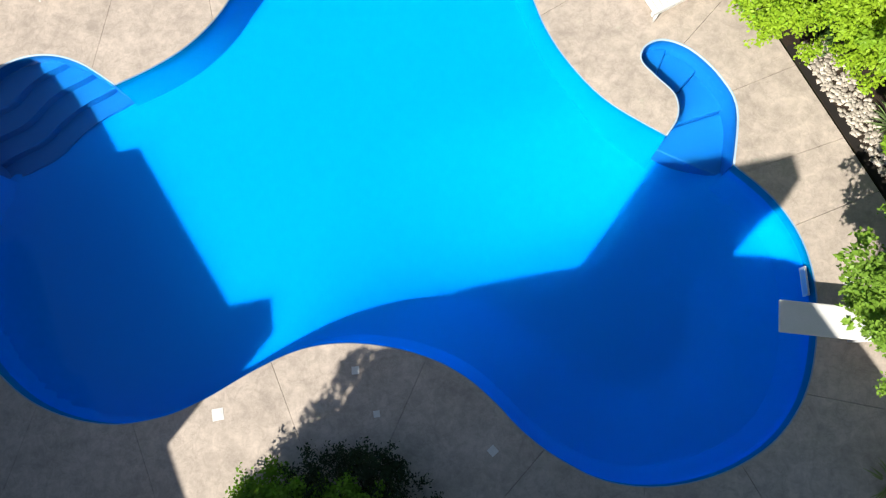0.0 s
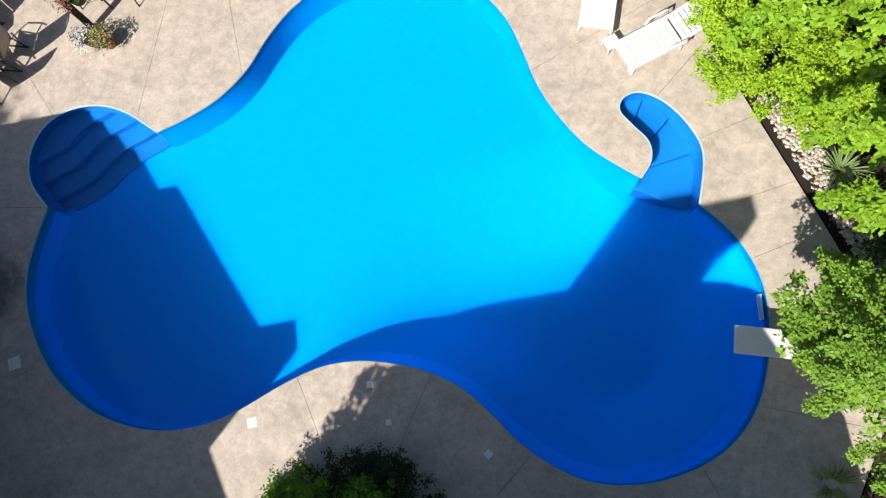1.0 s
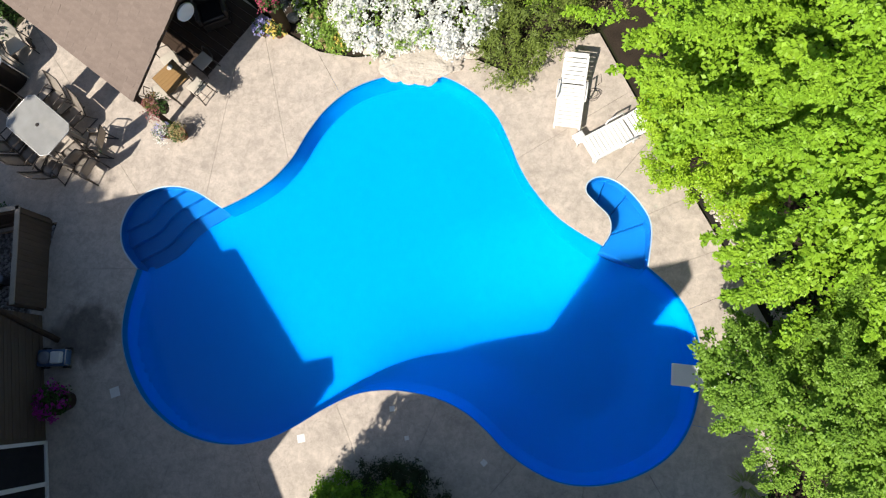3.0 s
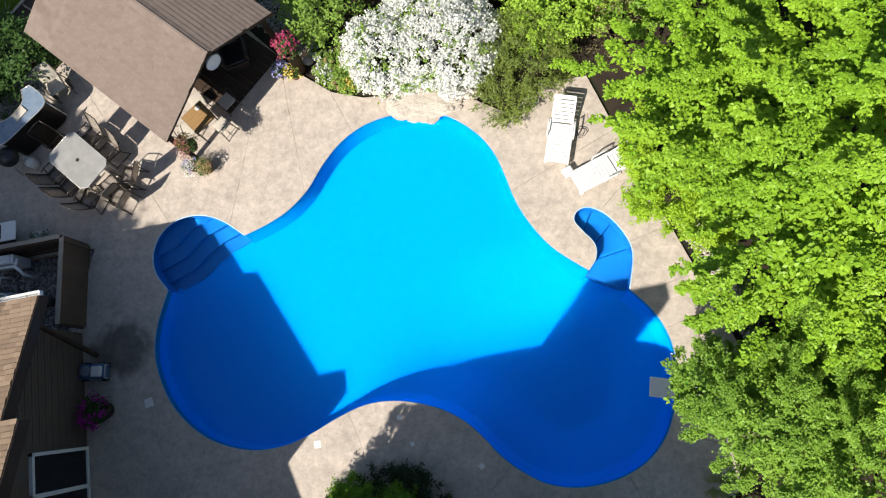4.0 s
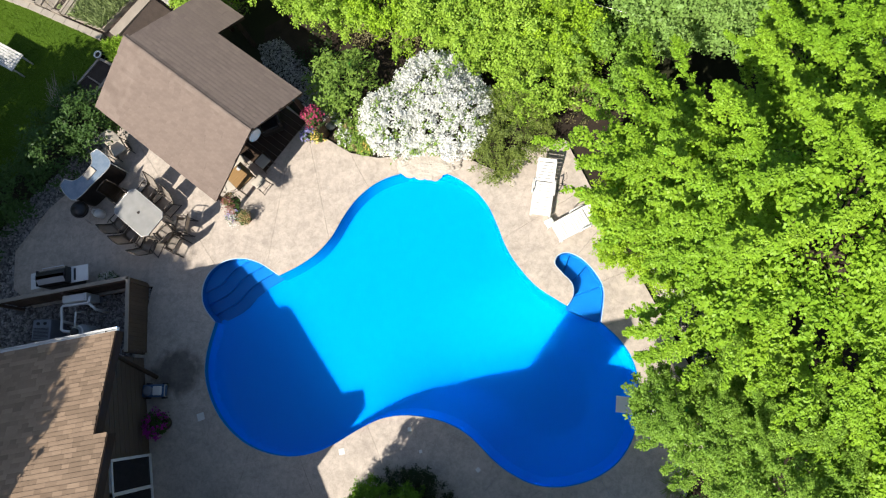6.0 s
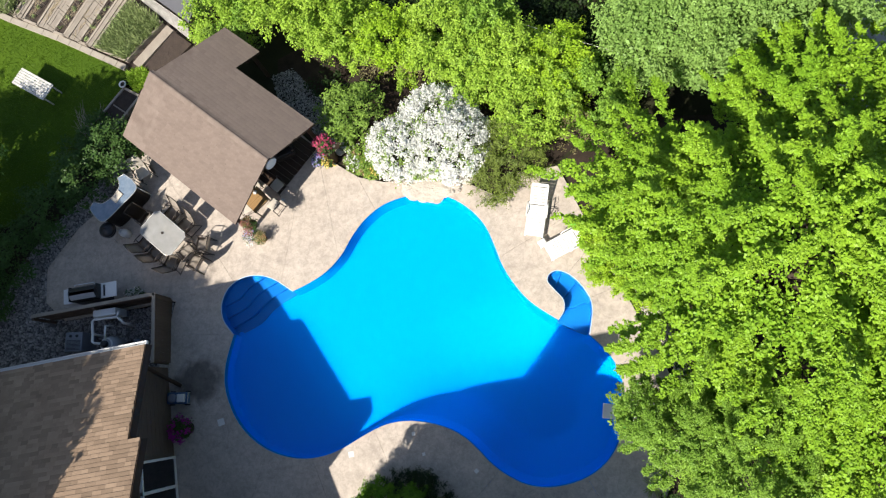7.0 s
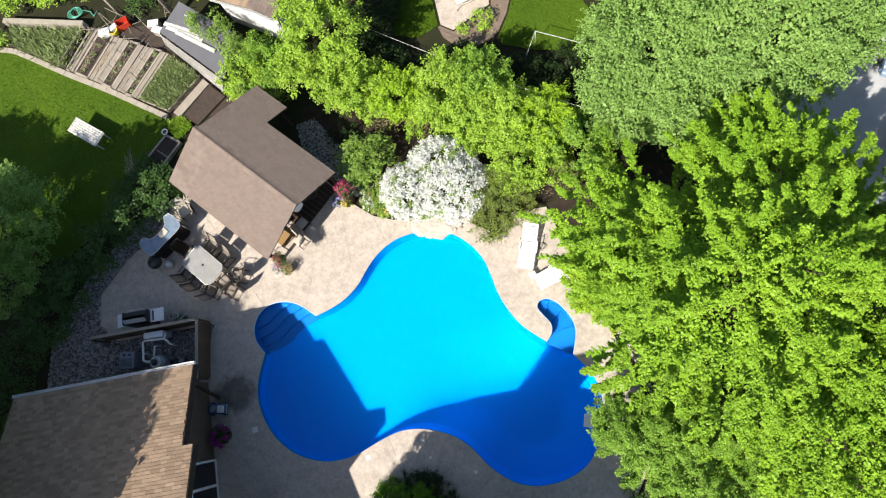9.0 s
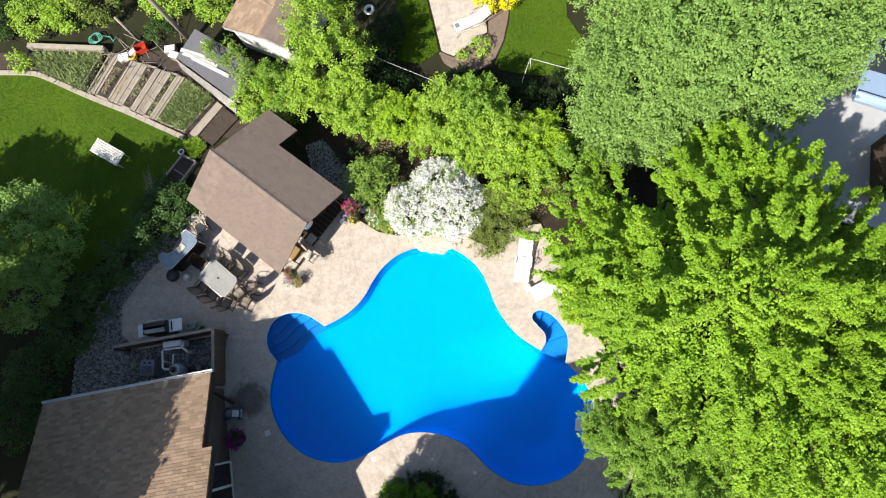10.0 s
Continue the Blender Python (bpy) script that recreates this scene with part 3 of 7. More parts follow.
    prism(bm, [inner[-1]] + curl_line[24:31] + [outer[-1]], -1.6, -0.251)
    part("bench_step", bm, STEP_BLUE, shell)


HOLE = [(x * 0.985 - 0.05, y * 0.97) for x, y in DECK]
ground = sheet("ground", [(-160, -160), (-160, 180), (170, 180), (170, -160)], HOLE, -0.08, GRASS_SOIL, "dark soil and rough grass ground of the gardens")
deck_slabs()
pool()


# ---- buildings ----
def shingles(parent, a, along, up, width, rows, tab, rise, material, seed, name="shingles", clip=None, near=None, thick=1.0):
    """Rows of overlapping asphalt tabs on a roof plane: a is the eave's corner, along the eave, up the slope. near(x, row) picks
    the tabs that are pieces of their own; the rest is joined."""
    rnd = random.Random(seed)
    bm = bmesh.new()
    a, along, up = Vector(a), Vector(along).normalized(), Vector(up).normalized()
    nrm = along.cross(up).normalized()
    nrm = nrm if nrm.z > 0 else -nrm
    sizes, single = {}, 0

    def wedge(to, w, t0, o, x0, lo):
        hi = lo + 1.12 * rise
        v = [to.verts.new(o + along * p + up * q + nrm * h) for p, q, h in ((x0, lo, 0), (x0 + w, lo, 0), (x0 + w, lo, t0), (x0, lo, t0), (x0 + w, hi, 0.004), (x0, hi, 0.004))]
        to.faces.new((v[3], v[2], v[4], v[5])), to.faces.new((v[0], v[1], v[2], v[3])), to.faces.new((v[0], v[3], v[5])), to.faces.new((v[1], v[4], v[2]))

    for r in range(rows):
        x, lo = -rnd.random() * tab, r * rise
        while x < width:
            w = tab * rnd.choice((0.7, 0.82, 0.94, 1.06, 1.18, 1.3))
            x0, x1 = max(0.0, x + 0.001), min(width, clip(lo) if clip else width, x + w)
            x += w
            if x1 - x0 < 0.03:
                continue
            t0 = thick * rnd.choice((0.010, 0.011, 0.012))
            key = (round(x1 - x0, 2), t0)
            if near and single < 300 and near(x0, r):
                if key not in sizes:
                    one = bmesh.new()
                    wedge(one, key[0], t0, Vector(), 0.0, 0.0)
                    sizes[key] = mesh_of("shingle", one, near_material(material))
                ob = part("shingle", sizes[key], None, parent)
                ob.location = a + along * x0 + up * lo
                single += 1
            else:
                wedge(bm, x1 - x0, t0, a, x0, lo)
    return part(name, bm, material, parent, kind="stuff")


def house():
    """The house beside the pool: a low gable roof with a gutter, its gable wall towards the pool."""
    turn = radians(10.5)
    h = thing("house", "brown house with a tan shingle gable roof beside the pool", "house", Matrix.Translation((-8.55, 0.89, 0)) @ Matrix.Rotation(turn, 4, "Z"))
    P, E = 0.42, 2.93  # pitch and eave height; local x along the gutter (east), local -y up the roof
    R = 7.6  # from eave to ridge
    zr = E + P * R
    bm = bmesh.new()
    slab(bm, [(-7.1, 0, E), (-7.1, -R, zr), (0.38, -R, zr), (0.38, -2.84, E + P * 2.84), (0, -2.84, E + P * 2.84), (0, 0, E)], 0.14)
    part("roof", bm, WOOD_DARK, h)
    bm = bmesh.new()
    slab(bm, [(-7.1, -R, zr), (-7.1, -2 * R, E), (4.5, -2 * R, E), (0.05, -R - 0.9, zr - 0.9 * P), (0.05, -R, zr)], 0.14)
    part("roof", bm, SHINGLE_TAN, h)
    shingles(h, (-7.1, 0, E + 0.004), (1, 0, 0), (0, -1, P), 7.48, 62, 0.27, 0.132, SHINGLE_TAN, 3, clip=lambda s: 7.1 if s < 3.03 else 7.48, near=lambda x, r: x > 4.6 and r < 34, thick=1.5)
    # walls under the roof
    bm = bmesh.new()
    prism(bm, [(-6.6, -0.45), (-0.95, -0.45), (-0.95, -2 * R + 0.45), (-6.6, -2 * R + 0.45)], -0.1, E - 0.02)
    part("wall", bm, SIDING, h)
    bm = bmesh.new()
    for x0, x1 in ((-0.2, -0.95),):
        a = [bm.verts.new((x1, y, z)) for y, z in ((-0.45, E - 0.02), (-R, zr - 0.2), (-2 * R + 0.45, E - 0.02))]
        b = [bm.verts.new((x0 - 6.4, y, z)) for y, z in ((-0.45, E - 0.02), (-R, zr - 0.2), (-2 * R + 0.45, E - 0.02))]
        bm.faces.new(a), bm.faces.new(b[::-1])
        for k in range(3):
            bm.faces.new((a[k], b[k], b[(k + 1) % 3], a[(k + 1) % 3]))
    part("gable", bm, SIDING, h)
    bm = bmesh.new()
    for k in range(26):
        box(bm, -0.948, -3.35, 0.05 + k * 0.115, -0.925 - 0.004 * (k % 2), -0.45, 0.155 + k * 0.115)
    part("siding", bm, SIDING, h)
    # gutter and downpipe
    bm = bmesh.new()
    box(bm, -7.15, 0.0, E - 0.10, 0.05, 0.012, E + 0.02)
    box(bm, -7.15, 0.012, E - 0.10, 0.05, 0.11, E - 0.088)
    box(bm, -7.15, 0.098, E - 0.10, 0.05, 0.11, E + 0.03)
    for x in (-7.15, 0.04):
        box(bm, x, 0.0, E - 0.10, x + 0.012, 0.11, E + 0.02)
    part("gutter", bm, WHITE_PAINT, h)
    bm = bmesh.new()
    tube(bm, [(-0.3, 0.05, E - 0.1), (-0.4, -0.1, E - 0.3), (-0.6, -0.42, E - 0.55), (-0.64, -0.5, 2.1), (-0.64, -0.95, 0.45), (-0.58, -1.05, 0.2), (-0.5, -1.15, 0.06)], 0.07, 8)
    part("downpipe", bm, WOOD_DARK, h, "dark brown downpipe", smooth=True)
    bm = bmesh.new()
    box(bm, -0.02, -2.86, E - 0.34, 0.03, 0.0, E)
    bmesh.ops.transform(bm, matrix=Matrix(((1, 0, 0, 0), (0, 1, 0, 0), (0, -P, 1, 0), (0, 0, 0, 1))), verts=bm.verts[:])
    part("rake_board", bm, WOOD_DARK, h)
    bm = bmesh.new()
    box(bm, 0.37, -R, E - 0.34, 0.41, -2.84, E)
    bmesh.ops.transform(bm, matrix=Matrix(((1, 0, 0, 0), (0, 1, 0, 0), (0, -P, 1, 0), (0, 0, 0, 1))), verts=bm.verts[:])
    part("rake_board", bm, WOOD_DARK, h)
    # the sliding door in the gable wall
    door = bmesh.new()
    y0, y1, z0, z1 = -5.4, -3.45, 0.06, 2.12
    for a, b, c, d in ((y0, y0 + 0.08, z0, z1), (y1 - 0.08, y1, z0, z1), (y0, y1, z0, z0 + 0.08), (y0, y1, z1 - 0.08, z1), ((y0 + y1) / 2 - 0.05, (y0 + y1) / 2 + 0.05, z0, z1)):
        box(door, -0.96, a, c, -0.86, b, d)
    fr = part("sliding_door", door, WHITE_PAINT, h, "white framed sliding glass door")
    bm = bmesh.new()
    box(bm, -0.92, y0 + 0.08, z0 + 0.08, -0.90, y1 - 0.08, z1 - 0.08)
    part("pane", bm, mat("dark_glass", (0.012, 0.014, 0.018), 0.06, (0.008, 0.009, 0.012), 1, 5, 0), fr)
    bm = bmesh.new()
    box(bm, -0.35, -8.0, E + 1.4, 0.92, -7.42, E + 3.3)
    part("chimney", bm, SIDING, h)
    return h


def pavilion():
    """The open garden pavilion: two shingled slopes on posts."""
    m = Matrix.Translation((-9.30, 9.96, 0)) @ Matrix.Rotation(math.atan2(-0.6, 0.8), 4, "Z")
    p = thing("pavilion", "open wooden pavilion with a brown shingle roof", "pavilion", m)
    L, Z, P, S, N, X = 5.33, 3.05, 0.43, 2.27, 1.96, 2.96
    z = lambda y: Z - P * abs(y)  # noqa: E731
    bm = bmesh.new()
    slab(bm, [(-0.05, 0, Z), (-0.12, -S, z(S)), (L + 0.05, -S, z(S)), (L + 0.05, 0, Z)], 0.10)
    part("roof", bm, WOOD_DARK, p)
    bm = bmesh.new()
    slab(bm, [(-0.05, 0, Z), (L + 0.05, 0, Z), (L + 0.10, N, z(N)), (1.68, N, z(N)), (1.75, X, z(X)), (0.05, X, z(X))], 0.10)
    part("roof", bm, WOOD_DARK, p)
    shingles(p, (-0.12, -S - 0.02, z(S) + 0.004), (1, 0, 0), (0, 1, P), L + 0.2, 18, 0.27, 0.14, SHINGLE, 5, near=lambda x, r: x > 0.9)
    shingles(p, (0.0, X + 0.02, z(X) + 0.004), (1, 0, 0), (0, -1, P), L + 0.1, 22, 0.27, 0.141, SHINGLE, 6, clip=lambda s: 1.75 if s < 1.07 else 9.0, near=lambda x, r: x > 0.2, thick=1.4)
    bm = bmesh.new()
    k = -0.12
    while k < L:
        e = min(L + 0.06, k + 0.26)
        for side in (-1, 1):
            v = [bm.verts.new(c) for c in ((k, 0, Z + 0.022), (e, 0, Z + 0.034), (e, side * 0.14, Z + 0.034 - P * 0.14), (k, side * 0.14, Z + 0.022 - P * 0.14))]
            bm.faces.new(v)
        k += 0.15
    part("ridge_cap", bm, SHINGLE, p, kind="stuff")
    # dark boards added to deepen the shade under the roof
    bm = bmesh.new()
    box(bm, 0.5, -0.105, 0.0, L - 0.42, 0.105, 0.02)
    board = mesh_of("floor_board", bm, WOOD_DARK)
    for k in range(5, 15):
        part("floor_board", board, None, p).location = (0, -1.595 + k * 0.22, 0)
    for x, y in ((0.35, -2.17), (2.6, -2.17), (4.96, -2.17), (0.35, 1.75), (2.6, 1.75), (L - 0.3, 1.75), (0.35, 2.75), (1.45, 2.75)):
        bm = bmesh.new()
        box(bm, x - 0.07, y - 0.07, 0.0, x + 0.07, y + 0.07, z(y) - 0.10, bevel=0.01)
        part("post", bm, WOOD_DARK, p)
    for y in (-2.17, 1.75):
        bm = bmesh.new()
        box(bm, 0.0, y - 0.05, z(y) - 0.22, L, y + 0.05, z(y) - 0.11)
        part("beam", bm, WOOD_DARK, p)
    for x in (0.2, 1.0, 1.8, 2.6, 3.4, 4.2, L - 0.15):
        for s, w in ((-1, S - 0.05), (1, N - 0.05)):
            bm = bmesh.new()
            box(bm, x - 0.03, 0.0, -0.14, x + 0.03, w, 0.0)
            bmesh.ops.transform(bm, matrix=Matrix(((1, 0, 0, 0), (0, s, 0, 0), (0, -P, 1, Z - 0.10), (0, 0, 0, 1))), verts=bm.verts[:])
            part("rafter", bm, WOOD_DARK, p)
    return p


house()
pavilion()


# ---- planting ----
MAPLE = [(10.3, 3.2, 4.9, 4.3, 4.4, 3.6), (6.6, 5.3, 2.9, 2.1, 2.3, 2.4), (7.9, 2.7, 3.9, 1.9, 2.0, 2.6), (11.2, 6.7, 4.2, 2.9, 2.4, 2.8), (12.5, -1.2, 4.4, 3.4, 3.2, 3.2), (14.6, 2.8, 4.4, 3.2, 3.4, 3.2), (8.5, 0.9, 2.3, 1.35, 1.2, 1.2), (8.2, 3.4, 2.4, 1.2, 1.4, 1.2), (10.3, 3.4, 6.6, 2.4, 2.4, 2.2), (12.6, 0.9, 4.6, 2.4, 2.2, 2.6), (10.5, 3.3, 8.0, 1.1, 1.0, 0.9), (12.9, -2.1, 5.6, 1.8, 1.6, 1.8), (6.4, 4.95, 1.9, 1.2, 1.1, 1.1)]
def plumed_tree(name, label, base, lobes, material, seed, radius, inner, **kw):
    """A tree of feathery boughs over a darker core of leaves."""
    t = thing(name, label, "tree")
    t.location = base
    rel = [(l[0] - base[0], l[1] - base[1], l[2] - base[2], *l[3:]) for l in lobes]
    wood(t, (0, 0, 0), rel, radius, seed)
    plumes(t, "crown", rel, material, seed, **kw)
    core = [(*l[:3], l[3] * inner, l[4] * inner, l[5] * inner) for l in rel]
    plumes(t, "inner_crown", core, material, seed + 4, per_m2=kw["per_m2"] * 2.2, twigs=kw["twigs"] // 2, leaves=kw["leaves"] // 2, size=kw["size"] * 1.5, slim=0.62, bough=kw["bough"], side=0.4, tight=0.05, gap=-1.0)
    heart = [(*l[:3], l[3] * 0.62, l[4] * 0.62, l[5] * 0.66) for l in rel]
    crown(t, "inner_crown", heart, material, seed + 5, per_m2=14, leaves=24, size=kw["size"] * 1.6, slim=0.6, length=0.5, spread=0.25, gap=-1.0, low=-0.1)
    return t


plumed_tree("maple_tree", "large maple with bright yellow-green leaves beside the deck", (10.4, 3.2, -0.08), MAPLE, LEAF_MAPLE, 11, 0.28, 0.75, per_m2=1.4, twigs=40, leaves=26, size=0.068, slim=0.55, bough=1.2, side=0.36, tight=0.028, gap=-0.56, grain=0.75, relief=2.2)
plumed_tree("garden_tree", "bushy light green tree overhanging the diving board", (8.3, -2.4, -0.08), [(7.65, -1.7, 2.4, 1.5, 1.12, 1.45), (6.6, -1.1, 2.1, 0.85, 0.8, 0.85), (7.2, -1.15, 1.5, 0.8, 0.7, 0.6), (9.6, -2.6, 2.9, 2.1, 1.9, 2.1), (8.5, -0.72, 2.2, 1.25, 1.08, 1.35), (7.4, -1.2, 2.0, 0.85, 0.72, 1.0)], LEAF_BUSHY, 12, 0.12, 0.76, per_m2=6.2, twigs=24, leaves=22, size=0.048, slim=0.58, bough=0.7, side=0.28, gap=-0.5, grain=1.1, relief=1.8)
plant("edge_shrub", "dense light green shrub spreading over the deck's edge", "shrub", (6.5, 4.6, -0.08), [(6.2, 4.65, 1.25, 1.15, 1.3, 0.85), (6.1, 3.45, 1.2, 0.95, 0.8, 0.75), (6.8, 2.95, 1.2, 0.85, 0.55, 0.75), (6.9, 5.6, 1.5, 1.2, 1.1, 1.0)], LEAF_FINE, 17, 0.05, per_m2=30, leaves=17, size=0.06, slim=0.6, length=0.2, spread=0.055, gap=-0.5, grain=1.2, boughs=8, bough=0.5, inner=0.4)
SHADE_LOBES = [(12.0, 13.9, 4.6, 3.9, 4.2, 3.5), (8.6, 12.6, 2.7, 2.6, 2.6, 2.4), (9.6, 17.2, 4.2, 4.0, 4.0, 3.4), (15.4, 16.8, 5.0, 4.3, 4.4, 3.5), (12.7, 12.2, 4.0, 2.2, 1.7, 2.6), (7.5, 10.9, 2.0, 1.7, 1.4, 1.8), (9.7, 9.9, 2.2, 1.6, 1.2, 1.6)]
broad = plant("shade_tree", "broad dense green tree behind the garden", "tree", (12.0, 14.5, -0.08), SHADE_LOBES, LEAF_BROAD, 13, 0.3, per_m2=10, leaves=11, size=0.102, slim=0.55, length=0.28, spread=0.1, gap=-0.45, grain=1.1, boughs=8, bough=0.9, inner=0.3)
crown(broad, "inner_crown", [(l[0] - 12.0, l[1] - 14.5, l[2] + 0.08, l[3] * 0.8, l[4] * 0.8, l[5] * 0.8) for l in SHADE_LOBES], LEAF_BROAD, 14, per_m2=14, leaves=16, size=0.17, slim=0.6, length=0.5, spread=0.22, gap=-1.0)
HEDGE = [
    (-4.3, 12.7, 0.9, 1.2, 0.85, 1.3, LEAF_SHRUB), (-3.0, 12.2, 0.9, 1.1, 1.0, 1.3, LEAF_SHRUB), (-1.7, 11.9, 0.9, 1.0, 0.95, 1.2, LEAF_FINE), (-0.6, 11.6, 0.7, 0.8, 0.7, 1.0, LEAF_SHRUB),
    (0.5, 11.7, 1.3, 1.25, 1.45, 1.6, LEAF_SHRUB), (1.8, 11.9, 1.3, 1.1, 1.2, 1.7, LEAF_BUSHY), (1.5, 10.6, 1.1, 1.2, 1.0, 1.4, LEAF_SHRUB), (3.0, 10.5, 1.3, 1.4, 1.1, 1.6, LEAF_SHRUB),
    (4.3, 10.2, 1.2, 1.1, 1.2, 1.4, LEAF_FINE), (3.6, 9.0, 1.1, 1.2, 1.1, 1.3, LEAF_SHRUB), (5.4, 9.3, 1.1, 1.2, 0.9, 1.3, LEAF_BUSHY),
]
for i, (*l, leaf) in enumerate(HEDGE):
    plant("hedge_shrub", "bright green leafy shrub in the back hedge", "shrub", (l[0], l[1], -0.08), [tuple(l), (l[0] + 0.4 * (-1) ** i, l[1] - 0.35, l[2] * 0.75, l[3] * 0.75, l[4] * 0.8, l[5] * 0.75)], leaf, 20 + i, 0.05, "hedge shrubs", per_m2=13, leaves=15, size=0.085, slim=0.65, length=0.26, spread=0.075, gap=-0.22, grain=1.5, boughs=8, bough=0.75, inner=0.4)
for i, l in enumerate(((-2.0, 11.0, 0.5, 0.6, 0.5, 0.6), (-0.8, 11.0, 0.6, 0.45, 0.5, 0.7), (4.9, 8.3, 0.9, 0.7, 0.6, 0.8))):
    plant("dry_shrub", "sparse olive-brown shrub between the hedge shrubs", "shrub", (l[0], l[1], -0.08), [l], LEAF_DRY, 36 + i, 0.04, "dry hedge shrubs", per_m2=26, leaves=12, size=0.07, slim=0.5, length=0.3, spread=0.08, gap=-0.1, grain=1.8)
for i, (b, ls, leaf) in enumerate((((-4.6, 14.3), [(-4.3, 13.8, 2.7, 1.45, 1.2, 1.4), (-5.0, 15.5, 2.8, 1.3, 1.35, 1.4), (-5.5, 12.9, 1.6, 1.0, 0.8, 1.2)], LEAF_SHRUB), ((-6.9, 13.6), [(-6.8, 13.6, 1.3, 1.1, 0.95, 1.2)], LEAF_BUSHY), ((-8.1, 13.3), [(-8.1, 13.3, 1.0, 0.85, 0.9, 1.0)], LEAF_SHRUB), ((-7.6, 12.5), [(-7.6, 12.6, 0.8, 0.7, 0.6, 0.8)], LEAF_MID))):
    plant("young_tree", "young tree with fresh green leaves", "tree", (*b, -0.08), ls, leaf, 30 + i, 0.07, per_m2=9, leaves=15, size=0.09, slim=0.65, length=0.3, spread=0.085, gap=-0.2, grain=1.4, boughs=8, bough=0.8)
LILAC = [(-1.05, 7.95, 0.5, 1.2, 1.15, 0.95), (0.55, 8.05, 0.7, 1.4, 1.3, 1.05), (0.2, 9.0, 0.6, 1.35, 1.0, 0.95)]
bush = plant("flowering_bush", "round bush covered in white blossom", "bush", (-0.1, 8.3, -0.08), LILAC, LEAF_MID, 41, 0.05, per_m2=16, leaves=14, size=0.09, length=0.35, spread=0.12, gap=-0.5, grain=1.5)
rel = [(l[0] + 0.1, l[1] - 8.3, l[2] + 0.12, *[r * 1.03 for r in l[3:]]) for l in LILAC]
crown(bush, "blossom", rel, PETAL_WHITE, 42, per_m2=50, leaves=30, size=0.062, slim=0.9, length=0.22, spread=0.085, gap=-0.42, grain=2.2, inner=0.05)
plant("green_shrub", "rounded dark green shrub beside the pavilion", "shrub", (-2.9, 9.2, -0.08), [(-2.9, 9.2, 0.8, 1.05, 1.0, 1.0)], LEAF_MID, 43, 0.04, per_m2=24, leaves=24, size=0.12, slim=0.45, length=0.5, spread=0.13, gap=-0.4, grain=1.4)
for i, ls in enumerate(([(2.75, 7.7, 0.75, 1.05, 1.25, 0.9)], [(1.95, 6.95, 0.35, 0.55, 0.7, 0.55), (2.5, 6.5, 0.3, 0.4, 0.5, 0.4)])):
    plant("juniper", "spreading olive-green juniper beside the white bush", "shrub", (ls[0][0], ls[0][1], -0.08), ls, LEAF_JUNIPER, 45 + i, 0.04, per_m2=40, leaves=34, size=0.09, slim=0.3, length=0.6, spread=0.08, gap=-0.25, grain=1.6, droop=0.12)
plant("clipped_shrub", "dense shrub with glossy green leaves at the deck", "shrub", (-0.9, -4.3, -0.08), [(-1.5, -3.9, 0.45, 0.75, 0.7, 0.5), (-0.6, -4.0, 0.48, 0.85, 0.55, 0.5), (-0.6, -4.9, 0.45, 1.3, 0.8, 0.5)], LEAF_GLOSSY, 48, 0.06, per_m2=34, leaves=16, size=0.058, slim=0.6, length=0.18, spread=0.06, gap=-0.45, grain=1.6, boughs=8, bough=0.3, inner=0.4)
# added black lobes stand in for the shade on the clipped shrub
plant("yew_shrub", "almost black leaves for the clipped shrub's shaded side", "shrub", (-0.4, -3.7, -0.08), [(-0.85, -3.42, 0.3, 0.5, 0.4, 0.38), (-0.3, -3.38, 0.3, 0.55, 0.42, 0.38), (0.22, -3.75, 0.3, 0.45, 0.55, 0.36)], LEAF_SHADED_SIDE, 49, 0.05, per_m2=30, leaves=16, size=0.05, slim=0.4, length=0.2, spread=0.06, gap=-0.5, grain=1.6, boughs=8, bough=0.35, inner=0.4)
SIDE = [(-11.9, 8.2, 0.7, 0.9, 1.0, 0.8), (-13.2, 7.1, 0.7, 0.9, 1.0, 0.9), (-14.5, 5.8, 0.7, 0.9, 1.0, 0.9), (-15.5, 4.2, 0.8, 0.9, 1.1, 0.9), (-16.5, 2.6, 0.8, 1.0, 1.1, 1.0), (-17.6, 0.9, 0.9, 1.1, 1.2, 1.0), (-18.4, -1.0, 0.9, 1.1, 1.3, 1.0)]
for i, l in enumerate(SIDE):
    plant("side_shrub", "dark green shrub in the shaded side hedge", "shrub", (l[0], l[1], -0.08), [l], LEAF_DARK, 50 + i, 0.04, "side hedge shrubs", per_m2=18, leaves=24, size=0.13, slim=0.5, length=0.45, spread=0.15, gap=-0.25, grain=1.3)
plant("lawn_tree", "small dark green tree at the lawn's edge", "tree", (-18.0, 5.8, -0.08), [(-17.6, 6.9, 2.3, 1.9, 1.9, 1.7), (-18.4, 4.6, 1.6, 1.8, 1.6, 1.5), (-19.6, 6.4, 2.3, 1.8, 2.0, 1.7), (-20.3, 5.2, 4.4, 1.6, 1.7, 1.3), (-18.9, 5.6, 3.6, 1.2, 1.2, 1.0)], LEAF_BROAD, 60, 0.12, per_m2=11, leaves=16, size=0.11, slim=0.55, length=0.35, spread=0.13, gap=-0.2, grain=1.3, boughs=5, bough=0.7)
